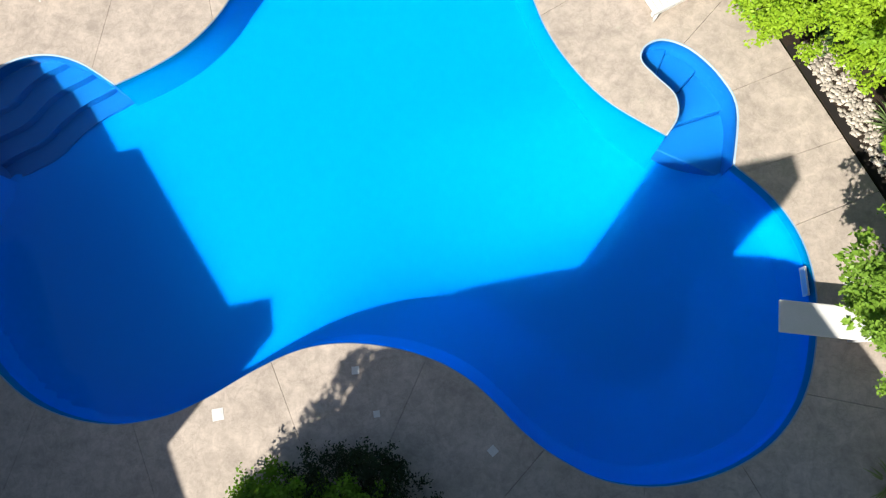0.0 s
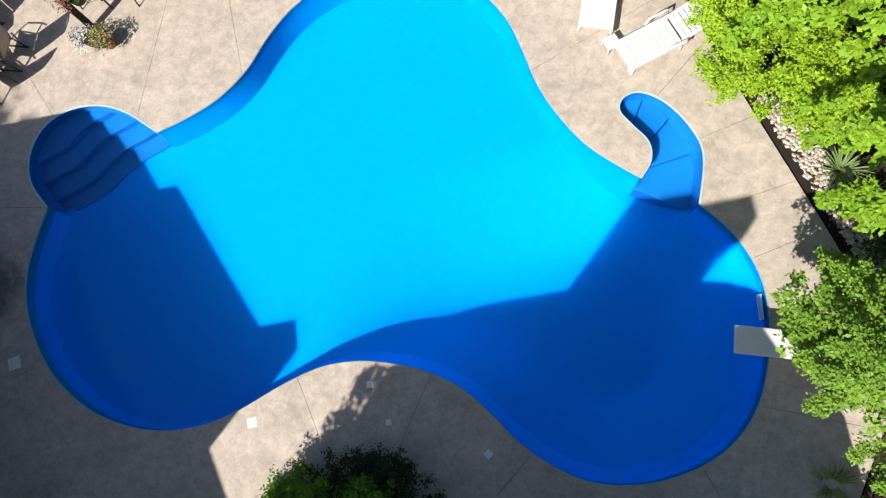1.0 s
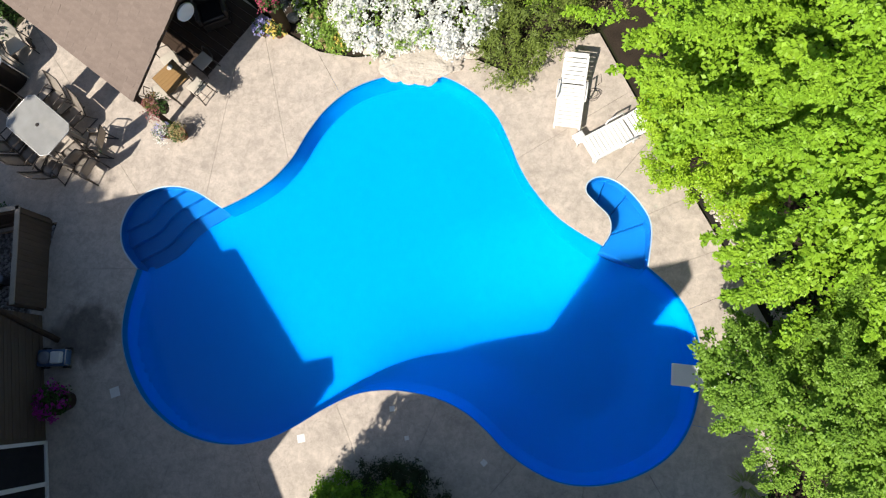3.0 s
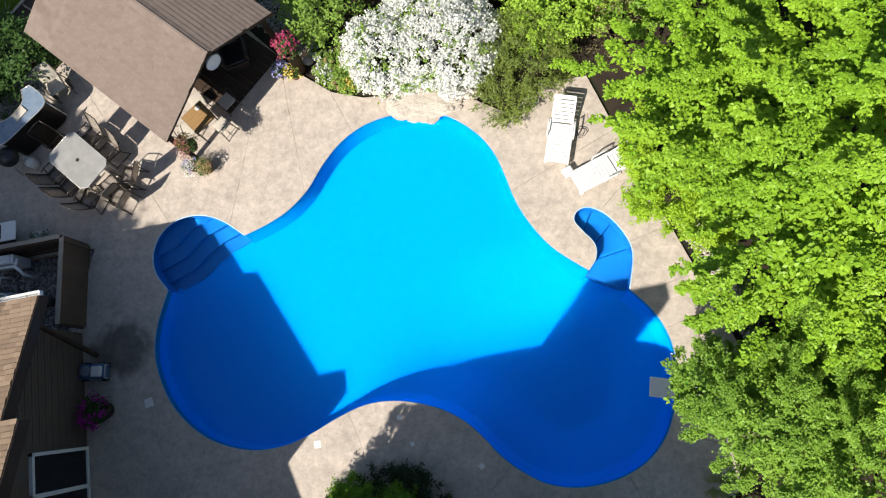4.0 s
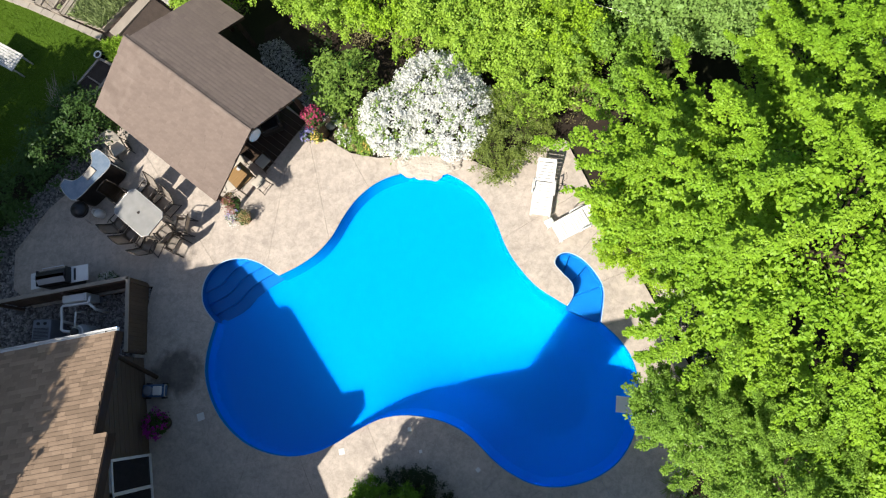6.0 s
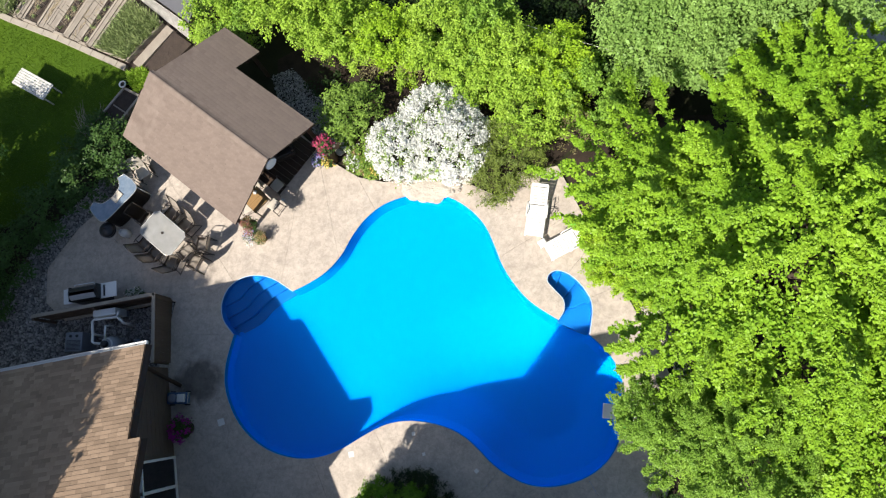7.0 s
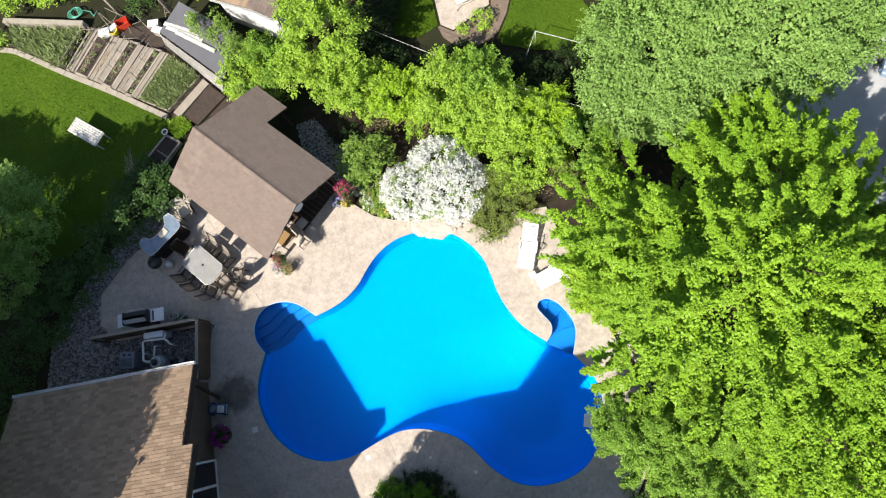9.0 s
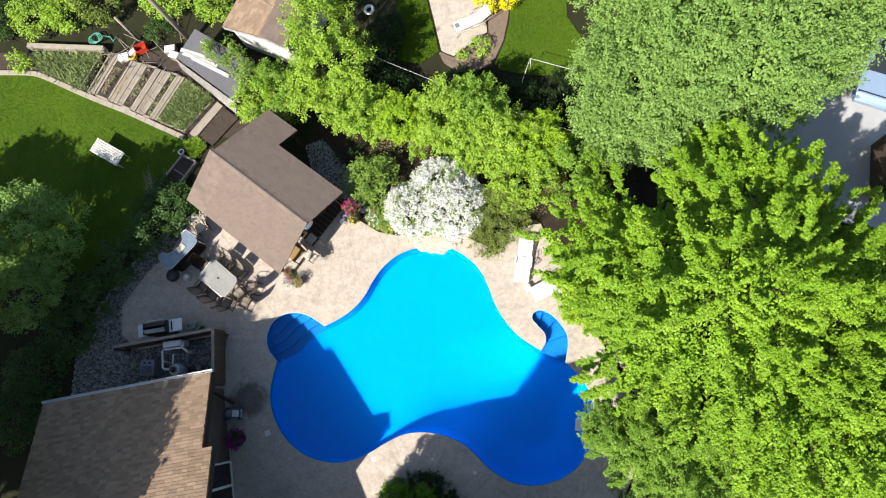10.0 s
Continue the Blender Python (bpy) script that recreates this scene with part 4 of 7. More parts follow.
# tall trees of the gardens behind and beside the house, which shade the yard
# the two highest lobes are added out of view to block sky light
plant("tall_tree", "tall green tree behind the house", "tree", (-16.5, -4.5, -0.08), [(-17.6, -2.5, 7.4, 2.4, 2.4, 2.4), (-13.9, -5.9, 7.0, 1.9, 1.7, 1.3), (-15.4, -7.2, 8.5, 2.3, 2.3, 1.5), (-16.9, -5.0, 8.0, 2.2, 2.2, 1.6), (-19.0, -10.5, 12.5, 3.2, 3.2, 2.8), (-23.0, -9.0, 11.0, 3.5, 3.5, 3.0), (-25.5, -7.5, 8.5, 3.2, 3.2, 2.4), (-23.5, -3.5, 7.4, 3.2, 3.2, 2.6), (-20.0, -3.0, 7.4, 2.6, 2.6, 2.4), (-21.5, -6.5, 7.4, 3.0, 3.0, 2.4), (-19.0, -0.6, 7.4, 2.2, 2.2, 2.0), (-25.0, 3.6, 7.0, 2.4, 2.0, 2.0), (-17.9, 3.8, 7.0, 1.5, 1.5, 1.3)], LEAF_MID, 61, 0.3, per_m2=13, leaves=20, size=0.29, length=0.7, spread=0.22, gap=-0.5, grain=1.3)


# unseen leaves added at the house's corner to break up its shadow edge
plant("corner_tree", "unseen slender tree added to make the tall house's shadow edge leafy", "tree", (-3.9, -6.0, -0.08), [(-3.62, -6.1, 2.4, 0.32, 0.3, 0.9), (-3.58, -6.1, 3.7, 0.32, 0.3, 0.8), (-3.5, -6.05, 4.8, 0.3, 0.3, 0.6)], LEAF_MID, 62, 0.05, per_m2=60, leaves=16, size=0.09, length=0.2, spread=0.08, gap=-0.6, grain=1.6)


# ---- deck things ----
METAL_DARK = mat("dark_bronze_metal", (0.075, 0.06, 0.05), 0.4, (0.05, 0.042, 0.036), 4, 40, 0.05, metal=0.4)
METAL_PALE = mat("pale_aluminium", (0.62, 0.60, 0.56), 0.35, (0.5, 0.48, 0.45), 4, 40, 0.05, metal=0.5)
STEEL = mat("brushed_steel", (0.74, 0.75, 0.77), 0.42, (0.62, 0.63, 0.65), 3, 60, 0.1, metal=0.15, stretch=(1, 12, 1))
BLACK = mat("black_enamel", (0.02, 0.02, 0.022), 0.35, (0.012, 0.012, 0.013), 3, 40, 0.05)
SLING = mat("tan_woven_sling", (0.40, 0.345, 0.29), 0.8, (0.31, 0.265, 0.22), 6, 120, 0.3)
SLING_PALE = mat("pale_canvas", (0.55, 0.50, 0.42), 0.85, (0.45, 0.40, 0.33), 4, 60, 0.3)
FROSTED = mat("frosted_glass_top", (0.66, 0.65, 0.61), 0.2, (0.46, 0.45, 0.42), 2.2, 5, 0.02, contrast=0.5)
FROSTED.node_tree.nodes["Principled BSDF"].inputs["Transmission Weight"].default_value = 0.5
BAR_GLASS = mat("tinted_bar_glass", (0.40, 0.47, 0.55), 0.12, (0.18, 0.27, 0.38), 4, 12, 0.03, contrast=0.4)
BAR_GLASS.node_tree.nodes["Principled BSDF"].inputs["Transmission Weight"].default_value = 0.4
TERRACOTTA = mat("terracotta", (0.30, 0.13, 0.07), 0.8, (0.2, 0.09, 0.05), 5, 30, 0.2)
GREY_PLASTIC = mat("grey_plastic", (0.22, 0.24, 0.27), 0.45, (0.16, 0.17, 0.2), 4, 40, 0.05)
BLUE_PLASTIC = mat("blue_plastic", (0.07, 0.14, 0.26), 0.4, (0.05, 0.1, 0.2), 4, 40, 0.05)
PALE_TILE = mat("pale_lid_plastic", (0.76, 0.75, 0.71), 0.5, (0.66, 0.65, 0.61), 5, 50, 0.1)
PETAL_PINK = leaf_mat("pink_petals", (0.55, 0.085, 0.18), (0.42, 0.06, 0.13), 0.25)
PETAL_MAGENTA = leaf_mat("magenta_petals", (0.52, 0.035, 0.36), (0.36, 0.03, 0.27), 0.25)
PETAL_LILAC = leaf_mat("lilac_petals", (0.42, 0.42, 0.72), (0.34, 0.32, 0.62), 0.25)
PETAL_RUST = leaf_mat("rust_red_leaves", (0.26, 0.13, 0.07), (0.20, 0.17, 0.06), 0.25)
PETAL_DUSKY = leaf_mat("dusky_pink_petals", (0.36, 0.13, 0.13), (0.27, 0.10, 0.09), 0.25)
PETAL_MUTED = leaf_mat("muted_ochre_petals", (0.50, 0.42, 0.16), (0.34, 0.24, 0.14), 0.25)
PETAL_YELLOW = leaf_mat("yellow_petals", (0.80, 0.62, 0.08), (0.7, 0.55, 0.2), 0.25)


def turned(x, y, deg, z=0.0):
    return Matrix.Translation((x, y, z)) @ Matrix.Rotation(radians(deg), 4, "Z")


def lounger(m, label, back=0.42):
    """A white slatted sun lounger; local y runs from the foot to the raised head."""
    t = thing("sun_lounger", label, "lounger", m, "sun loungers")
    for s in (-1, 1):
        bm = bmesh.new()
        box(bm, s * 0.31 - 0.03, 0.0, 0.20, s * 0.31 + 0.03, 1.25, 0.30, bevel=0.012)
        part("side_rail", bm, WHITE_PLASTIC, t)
        bm = bmesh.new()
        tube(bm, [(s * 0.36, 0.72, 0.30), (s * 0.365, 0.78, 0.44), (s * 0.365, 1.15, 0.46), (s * 0.36, 1.22, 0.30)], 0.022, 7)
        part("armrest", bm, WHITE_PLASTIC, t, smooth=True)
        for y in (0.12, 1.12):
            bm = bmesh.new()
            tube(bm, [(s * 0.31, y, 0.22), (s * 0.32, y + (0.03 if y > 1 else -0.03), 0.0)], [0.035, 0.025], 8)
            part("leg", bm, WHITE_PLASTIC, t, smooth=True)
    for k in range(11):
        bm = bmesh.new()
        y = 0.02 + k * 0.102
        box(bm, -0.30, y, 0.283, 0.30, y + 0.088, 0.31, bevel=0.006)
        part("slat", bm, WHITE_PLASTIC, t)
    tilt = Matrix.Translation((0, 1.14, 0.30)) @ Matrix.Rotation(back, 4, "X")
    bm = bmesh.new()
    for s in (-1, 1):
        box(bm, s * 0.285 - 0.028, 0, -0.02, s * 0.285 + 0.028, 0.70, 0.02, bevel=0.008)
    box(bm, -0.30, 0.64, -0.02, 0.30, 0.76, 0.022, bevel=0.02)
    bmesh.ops.transform(bm, matrix=tilt, verts=bm.verts[:])
    rest = part("backrest", bm, WHITE_PLASTIC, t)
    for k in range(6):
        bm = bmesh.new()
        y = 0.02 + k * 0.102
        box(bm, -0.26, y, -0.004, 0.26, y + 0.086, 0.024, bevel=0.006)
        bmesh.ops.transform(bm, matrix=tilt, verts=bm.verts[:])
        part("slat", bm, WHITE_PLASTIC, rest)
    return t


lounger(turned(3.42, 4.72, -9) @ Matrix.Diagonal((0.94, 0.97, 1, 1)), "white slatted plastic sun lounger on the deck", 0.36)
lounger(turned(3.86, 4.15, -62) @ Matrix.Diagonal((0.94, 0.97, 1, 1)), "white plastic sun lounger standing askew under the maple", 0.30)


def diving_board():
    t = thing("diving_board", "white diving board on a stand over the pool", "diving board", turned(5.46, -0.95, -5.5))
    bm = bmesh.new()
    box(bm, 0, -0.23, 0.42, 2.35, 0.23, 0.47, bevel=0.014)
    part("board", bm, WHITE_PLASTIC, t)
    bm = bmesh.new()
    box(bm, 0.04, -0.205, 0.468, 1.75, 0.205, 0.4735)
    part("grip_strip", bm, WHITE_PAINT, t)
    for x in (1.25, 2.1):
        bm = bmesh.new()
        for s in (-1, 1):
            tube(bm, [(x - 0.1, s * 0.19, 0.0), (x, s * 0.19, 0.36), (x, s * 0.1, 0.42)], 0.03, 8)
        part("stand", bm, WHITE_PAINT, t, smooth=True)


diving_board()


def lid(m, label):
    t = thing("skimmer_lid", label, "lid", m, "deck lids")
    bm = bmesh.new()
    box(bm, -0.135, -0.135, -0.05, 0.135, 0.135, 0.006, bevel=0.004)
    part("frame", bm, PALE_TILE, t)
    bm = bmesh.new()
    lathe(bm, [(0.105, 0.003), (0.105, 0.009), (0.10, 0.010), (0.02, 0.010), (0.02, 0.008)], 20)
    part("cover", bm, PALE_TILE, t)
    return t


first = lid(turned(-2.66, -2.48, 12) @ Matrix.Scale(0.66, 4), "square pale plastic skimmer lid set in the deck")
for x, y, a, k in ((-0.59, -1.79, 5, 0.66), (1.48, -2.9, 44, 0.7), (-7.27, -1.53, 20, 1.3), (6.68, -0.36, -10, 0.8), (-0.24, -2.42, 10, 0.55)):
    copy_thing(first, turned(x, y, a) @ Matrix.Scale(k, 4))
for x, y, a, lab in ((-6.86, -1.33, 118, "wall skimmer mouth in the pool's side"), (6.14, -0.35, 92, "wall skimmer mouth beside the diving board")):
    t = thing("pool_skimmer", lab, "skimmer", turned(x, y, a, -0.22), "pool skimmers")
    bm = bmesh.new()
    for c in ((-0.22, -0.02, -0.02, -0.19, 0.0, 0.10), (0.19, -0.02, -0.02, 0.22, 0.0, 0.10), (-0.22, -0.02, 0.08, 0.22, 0.0, 0.11), (-0.22, -0.02, -0.05, 0.22, 0.0, -0.02)):
        box(bm, *c)
    part("frame", bm, WHITE_PLASTIC, t)
    bm = bmesh.new()
    box(bm, -0.19, -0.012, -0.02, 0.19, 0.0, 0.08)
    part("weir", bm, COPING, t)


def spotlight():
    t = thing("garden_spotlight", "small white garden spotlight on a spike", "lamp", turned(0.2, -3.2, 30))
    bm = bmesh.new()
    tube(bm, [(0, 0, -0.05), (0, 0, 0.2)], 0.012, 6)
    part("spike", bm, BLACK, t)
    bm = bmesh.new()
    lathe(bm, [(0.03, 0.0), (0.065, 0.04), (0.07, 0.13), (0.06, 0.135)], 16, Matrix.Translation((0, 0, 0.2)))
    part("head", bm, WHITE_PLASTIC, t, smooth=True)
    bm = bmesh.new()
    lathe(bm, [(0.04, 0.336), (0.04, 0.34)], 14)
    part("lens", bm, BLACK, t)


spotlight()


def cable_coil():
    """A dark cable left in loose loops beside the lounger."""
    t = thing("cable_coil", "loose coil of thin dark cable lying on the deck", "cable", turned(4.1, 5.68, 20))
    bm = bmesh.new()
    tube(bm, [(r * math.cos(a), r * math.sin(a) * 0.8, 0.008 + 0.006 * (k % 3)) for k in range(64) for a, r in ((k * 0.42, 0.15 + 0.05 * math.sin(k * 0.31) + 0.02 * math.sin(k * 1.3)),)] + [(0.3, 0.22, 0.008), (0.36, 0.42, 0.008)], 0.005, 5)
    part("cable", bm, BLACK, t, smooth=True)


def footstool():
    t = thing("footstool", "low white plastic stool at the lounger's foot", "stool", turned(3.72, 4.5, 30))
    bm = bmesh.new()
    box(bm, -0.14, -0.13, 0.2, 0.14, 0.13, 0.24, bevel=0.02)
    part("seat", bm, WHITE_PLASTIC, t, smooth=True)
    for sx in (-1, 1):
        for sy in (-1, 1):
            bm = bmesh.new()
            tube(bm, [(sx * 0.10, sy * 0.09, 0.2), (sx * 0.12, sy * 0.11, 0.0)], 0.016, 6)
            part("leg", bm, WHITE_PLASTIC, t, smooth=True)


cable_coil()
footstool()


def boulder(bm, c, size, seed, cuts=3, broken=0.0):
    """A rough stone with broken faces."""
    r = bmesh.ops.create_icosphere(bm, subdivisions=cuts, radius=1.0)
    for v in r["verts"]:
        q = v.co.copy()
        k = 1 + 0.28 * noise.noise(q * 1.3 + Vector((seed, 0, 0))) + 0.12 * noise.noise(q * 3.4 + Vector((0, seed, 0)))
        if broken:
            k += broken * (noise.cell(q * 3.1 + Vector((seed, seed, 0))) + 0.6 * noise.noise(q * 8.0))
        v.co = Vector((q.x * size[0] * k + c[0], q.y * size[1] * k + c[1], q.z * size[2] * k + c[2]))
    return bm


bm = bmesh.new()
boulder(bm, (0, 0, 0), (1.0, 0.6, 0.16), 3.7, 5, 0.07)
rk = tagged(part("waterfall_rock", bm, ROCK), "flat pale limestone ledge overhanging the pool", "rock")
rk.location = (-0.1, 6.68, 0.08)
rnd = random.Random(4)
for i in range(7):
    bm = bmesh.new()
    x = -1.35 + i * 0.42
    boulder(bm, (0, 0, 0), (rnd.uniform(0.2, 0.34), rnd.uniform(0.14, 0.24), rnd.uniform(0.1, 0.18)), 5.0 + i, 4, 0.1)
    r = tagged(part("edge_rock", bm, ROCK), "rough pale limestone rock behind the ledge", "rock", "ledge rocks")
    r.location = (x, 7.12 + rnd.uniform(-0.1, 0.12) - 0.05 * i, 0.08)
for i, (x, y, s) in enumerate(((-3.3, 7.75, 0.16), (-3.0, 7.95, 0.2), (-2.6, 7.55, 0.17), (-2.2, 7.35, 0.15), (-1.95, 7.6, 0.2), (-3.55, 8.1, 0.22), (-1.7, 7.15, 0.13))):
    bm = bmesh.new()
    boulder(bm, (0, 0, 0), (s * 0.8, s * 0.65, s * 0.5), 21.0 + i, 2)
    r = tagged(part("bed_stone", bm, ROCK), "pale stone edging the flower bed", "stone", "flower bed stones")
    r.location = (x, y, s * 0.3 - 0.06)


# ---- patio furniture ----
def sling_chair(m, label="dark-framed patio chair with a tan woven sling"):
    """Local y points to the sitter's front."""
    t = thing("patio_chair", label, "chair", m, "patio chairs")
    for s in (-1, 1):
        bm = bmesh.new()
        tube(bm, [(s * 0.27, 0.26, 0.0), (s * 0.27, 0.24, 0.40), (s * 0.27, 0.20, 0.62), (s * 0.27, -0.12, 0.64), (s * 0.27, -0.24, 0.60)], 0.016, 7)
        part("armrest", bm, METAL_DARK, t, smooth=True)
        bm = bmesh.new()
        tube(bm, [(s * 0.25, 0.24, 0.42), (s * 0.25, -0.20, 0.38), (s * 0.25, -0.34, 0.70), (s * 0.24, -0.45, 1.02)], 0.016, 7)
        part("side_frame", bm, METAL_DARK, t, smooth=True)
        bm = bmesh.new()
        tube(bm, [(s * 0.27, -0.12, 0.62), (s * 0.27, -0.28, 0.0)], 0.016, 7)
        part("leg", bm, METAL_DARK, t, smooth=True)
        bm = bmesh.new()
        tube(bm, [(s * 0.27, 0.30, 0.015), (s * 0.27, -0.30, 0.015)], 0.016, 7)
        part("runner", bm, METAL_DARK, t, smooth=True)
    for name, y0, z0, y1, z1 in (("seat", 0.24, 0.425, -0.20, 0.385), ("backrest", -0.205, 0.40, -0.45, 1.01)):
        bm = bmesh.new()
        rows = []
        for k in range(7):
            f = k / 6
            sag = 0.035 * math.sin(f * math.pi)
            y, z = y0 + (y1 - y0) * f, z0 + (z1 - z0) * f
            y, z = (y, z - sag) if name == "seat" else (y - sag, z)
            rows.append([bm.verts.new((x, y, z)) for x in (-0.245, -0.12, 0, 0.12, 0.245)])
        for a, b in zip(rows, rows[1:]):
            for k in range(4):
                bm.faces.new((a[k], a[k + 1], b[k + 1], b[k]))
        bmesh.ops.solidify(bm, geom=bm.faces[:], thickness=0.008)
        part(name, bm, SLING, t, smooth=True)
    bm = bmesh.new()
    tube(bm, [(-0.24, -0.45, 1.02), (0, -0.465, 1.04), (0.24, -0.45, 1.02)], 0.016, 7)
    part("top_rail", bm, METAL_DARK, t, smooth=True)
    return t


def patio_table():
    t = thing("patio_table", "rectangular patio table with a frosted glass top", "table", turned(-9.72, 5.0, -38))
    bm = bmesh.new()
    poly = [(-0.80, -0.38), (-0.66, -0.52), (0.66, -0.52), (0.80, -0.38), (0.80, 0.38), (0.66, 0.52), (-0.66, 0.52), (-0.80, 0.38)]
    prism(bm, poly, 0.712, 0.722)
    part("tabletop", bm, FROSTED, t)
    bm = bmesh.new()
    tube(bm, [(x * 1.005, y * 1.005, 0.708) for x, y in poly + poly[:1]], 0.018, 7)
    part("rim", bm, METAL_PALE, t, smooth=True)
    for sx in (-1, 1):
        for sy in (-1, 1):
            bm = bmesh.new()
            tube(bm, [(sx * 0.62, sy * 0.36, 0.70), (sx * 0.66, sy * 0.40, 0.35), (sx * 0.70, sy * 0.42, 0.0)], 0.02, 7)
            part("leg", bm, METAL_PALE, t, smooth=True)
    bm = bmesh.new()
    lathe(bm, [(0.03, 0.715), (0.05, 0.722), (0.045, 0.74), (0.02, 0.742)], 14)
    part("umbrella_ring", bm, METAL_DARK, t)
    bm = bmesh.new()
    for s in (-1, 1):
        tube(bm, [(-0.62 * s, -0.36, 0.69), (0.62 * s, 0.36, 0.69)], 0.012, 6)
    part("brace", bm, METAL_PALE, t, smooth=True)


def round_table():
    """The small round table by the sliding door."""
    t = thing("round_table", "round glass table with a white metal rim", "table", turned(-6.25, -4.5, 0))
    bm = bmesh.new()
    lathe(bm, [(0.02, 0.70), (0.5, 0.70), (0.5, 0.708), (0.02, 0.708)], 32)
    part("tabletop", bm, FROSTED, t)
    bm = bmesh.new()
    tube(bm, [(0.51 * math.cos(a), 0.51 * math.sin(a), 0.704) for a in np.linspace(0, 2 * math.pi, 33)], 0.016, 7, False)
    part("rim", bm, WHITE_PAINT, t, smooth=True)
    for k in range(4):
        a = k * math.pi / 2 + 0.5
        bm = bmesh.new()
        tube(bm, [(0.42 * math.cos(a), 0.42 * math.sin(a), 0.70), (0.30 * math.cos(a), 0.30 * math.sin(a), 0.35), (0.40 * math.cos(a), 0.40 * math.sin(a), 0.0)], 0.014, 7)
        part("leg", bm, WHITE_PAINT, t, smooth=True)


round_table()
patio_table()
chair = sling_chair(turned(-10.6, 5.62, -127))
for x, y, a in ((-9.6, 5.82, 147), (-9.02, 5.38, 140), (-8.86, 4.36, 44), (-8.3, 4.62, 84), (-8.5, 3.98, 62), (-9.42, 3.98, -22), (-10.06, 4.36, -36), (-10.5, 4.72, -40)):
    copy_thing(chair, turned(x, y, a))


def bar():
    """A curved patio bar with a glass top in a pale rim."""
    t = thing("patio_bar", "curved patio bar with a glass top and pale rim", "bar", turned(-11.48, 6.18, 47))
    outer = spline([(-0.86, 0.52), (-0.92, 0.05), (-0.78, -0.30), (0, -0.33), (0.78, -0.30), (0.92, 0.05), (0.86, 0.52)], 6)
    inner = spline([(0.60, 0.58), (0.42, 0.28), (0, 0.18), (-0.42, 0.28), (-0.60, 0.58)], 6)
    bm = bmesh.new()
    prism(bm, outer + inner, 1.03, 1.042)
    part("glass_top", bm, BAR_GLASS, t)
    bm = bmesh.new()
    ring = outer + inner
    tube(bm, [(x, y, 1.036) for x, y in ring + ring[:1]], 0.015, 7)
    part("rim", bm, METAL_PALE, t, smooth=True)
    bm = bmesh.new()
    prism(bm, [(x * 0.9, y * 0.9 + 0.02) for x, y in outer + inner], 0.42, 0.44)
    part("shelf", bm, METAL_DARK, t)
    bm = bmesh.new()
    a = [(x * 0.92, y * 0.92) for x, y in outer[6:-6]]
    lo, hi = [bm.verts.new((x, y, 0.05)) for x, y in a], [bm.verts.new((x, y, 0.98)) for x, y in a]
    for k in range(len(a) - 1):
        bm.faces.new((lo[k], lo[k + 1], hi[k + 1], hi[k]))
    bmesh.ops.solidify(bm, geom=bm.faces[:], thickness=0.015)
    part("front_panel", bm, METAL_DARK, t)
    for x, y in ((-0.88, 0.36), (-0.85, -0.2), (0.85, -0.2), (0.88, 0.36), (0.5, 0.4), (-0.5, 0.4)):
        bm = bmesh.new()
        tube(bm, [(x, y, 0.0), (x, y, 1.03)], 0.018, 7)
        part("leg", bm, WHITE_PAINT, t, smooth=True)
    tray = thing("serving_tray", "pale rectangular tray on the glass bar top", "tray", turned(-11.42, 6.3, 52, 1.043))
    bm = bmesh.new()
    box(bm, -0.2, -0.14, 0, 0.2, 0.14, 0.012, bevel=0.004)
    part("base", bm, SLING_PALE, tray)
    bm = bmesh.new()
    for c in ((-0.2, -0.14, 0.2, -0.128), (-0.2, 0.128, 0.2, 0.14), (-0.2, -0.14, -0.188, 0.14), (0.188, -0.14, 0.2, 0.14)):
        box(bm, c[0], c[1], 0.012, c[2], c[3], 0.035)
    part("rim", bm, SLING_PALE, tray)


bar()


def folding_chair(m, label):
    t = thing("canvas_chair", label, "chair", m, "canvas bar chairs")
    for s in (-1, 1):
        bm = bmesh.new()
        tube(bm, [(s * 0.26, 0.24, 0.0), (s * 0.26, 0.2, 0.6), (s * 0.26, -0.2, 0.62), (s * 0.26, -0.3, 0.0)], 0.017, 7)
        part("side_frame", bm, METAL_DARK, t, smooth=True)
        bm = bmesh.new()
        lathe(bm, [(0.16, -0.01), (0.18, 0.0), (0.16, 0.01)], 16, Matrix.Translation((s * 0.27, 0.0, 0.22)) @ Matrix.Rotation(math.pi / 2, 4, "Y"))
        part("ring_brace", bm, METAL_DARK, t, smooth=True)
    bm = bmesh.new()
    box(bm, -0.25, -0.22, 0.44, 0.25, 0.24, 0.50, bevel=0.022)
    part("seat", bm, SLING_PALE, t, smooth=True)
    bm = bmesh.new()
    box(bm, -0.26, 0, 0, 0.26, 0.05, 0.55, bevel=0.022)
    bmesh.ops.transform(bm, matrix=Matrix.Translation((0, -0.24, 0.46)) @ Matrix.Rotation(0.45, 4, "X"), verts=bm.verts[:])
    part("backrest", bm, SLING_PALE, t, smooth=True)


folding_chair(turned(-10.92, 7.42, 215), "cushioned pale canvas chair beside the bar")


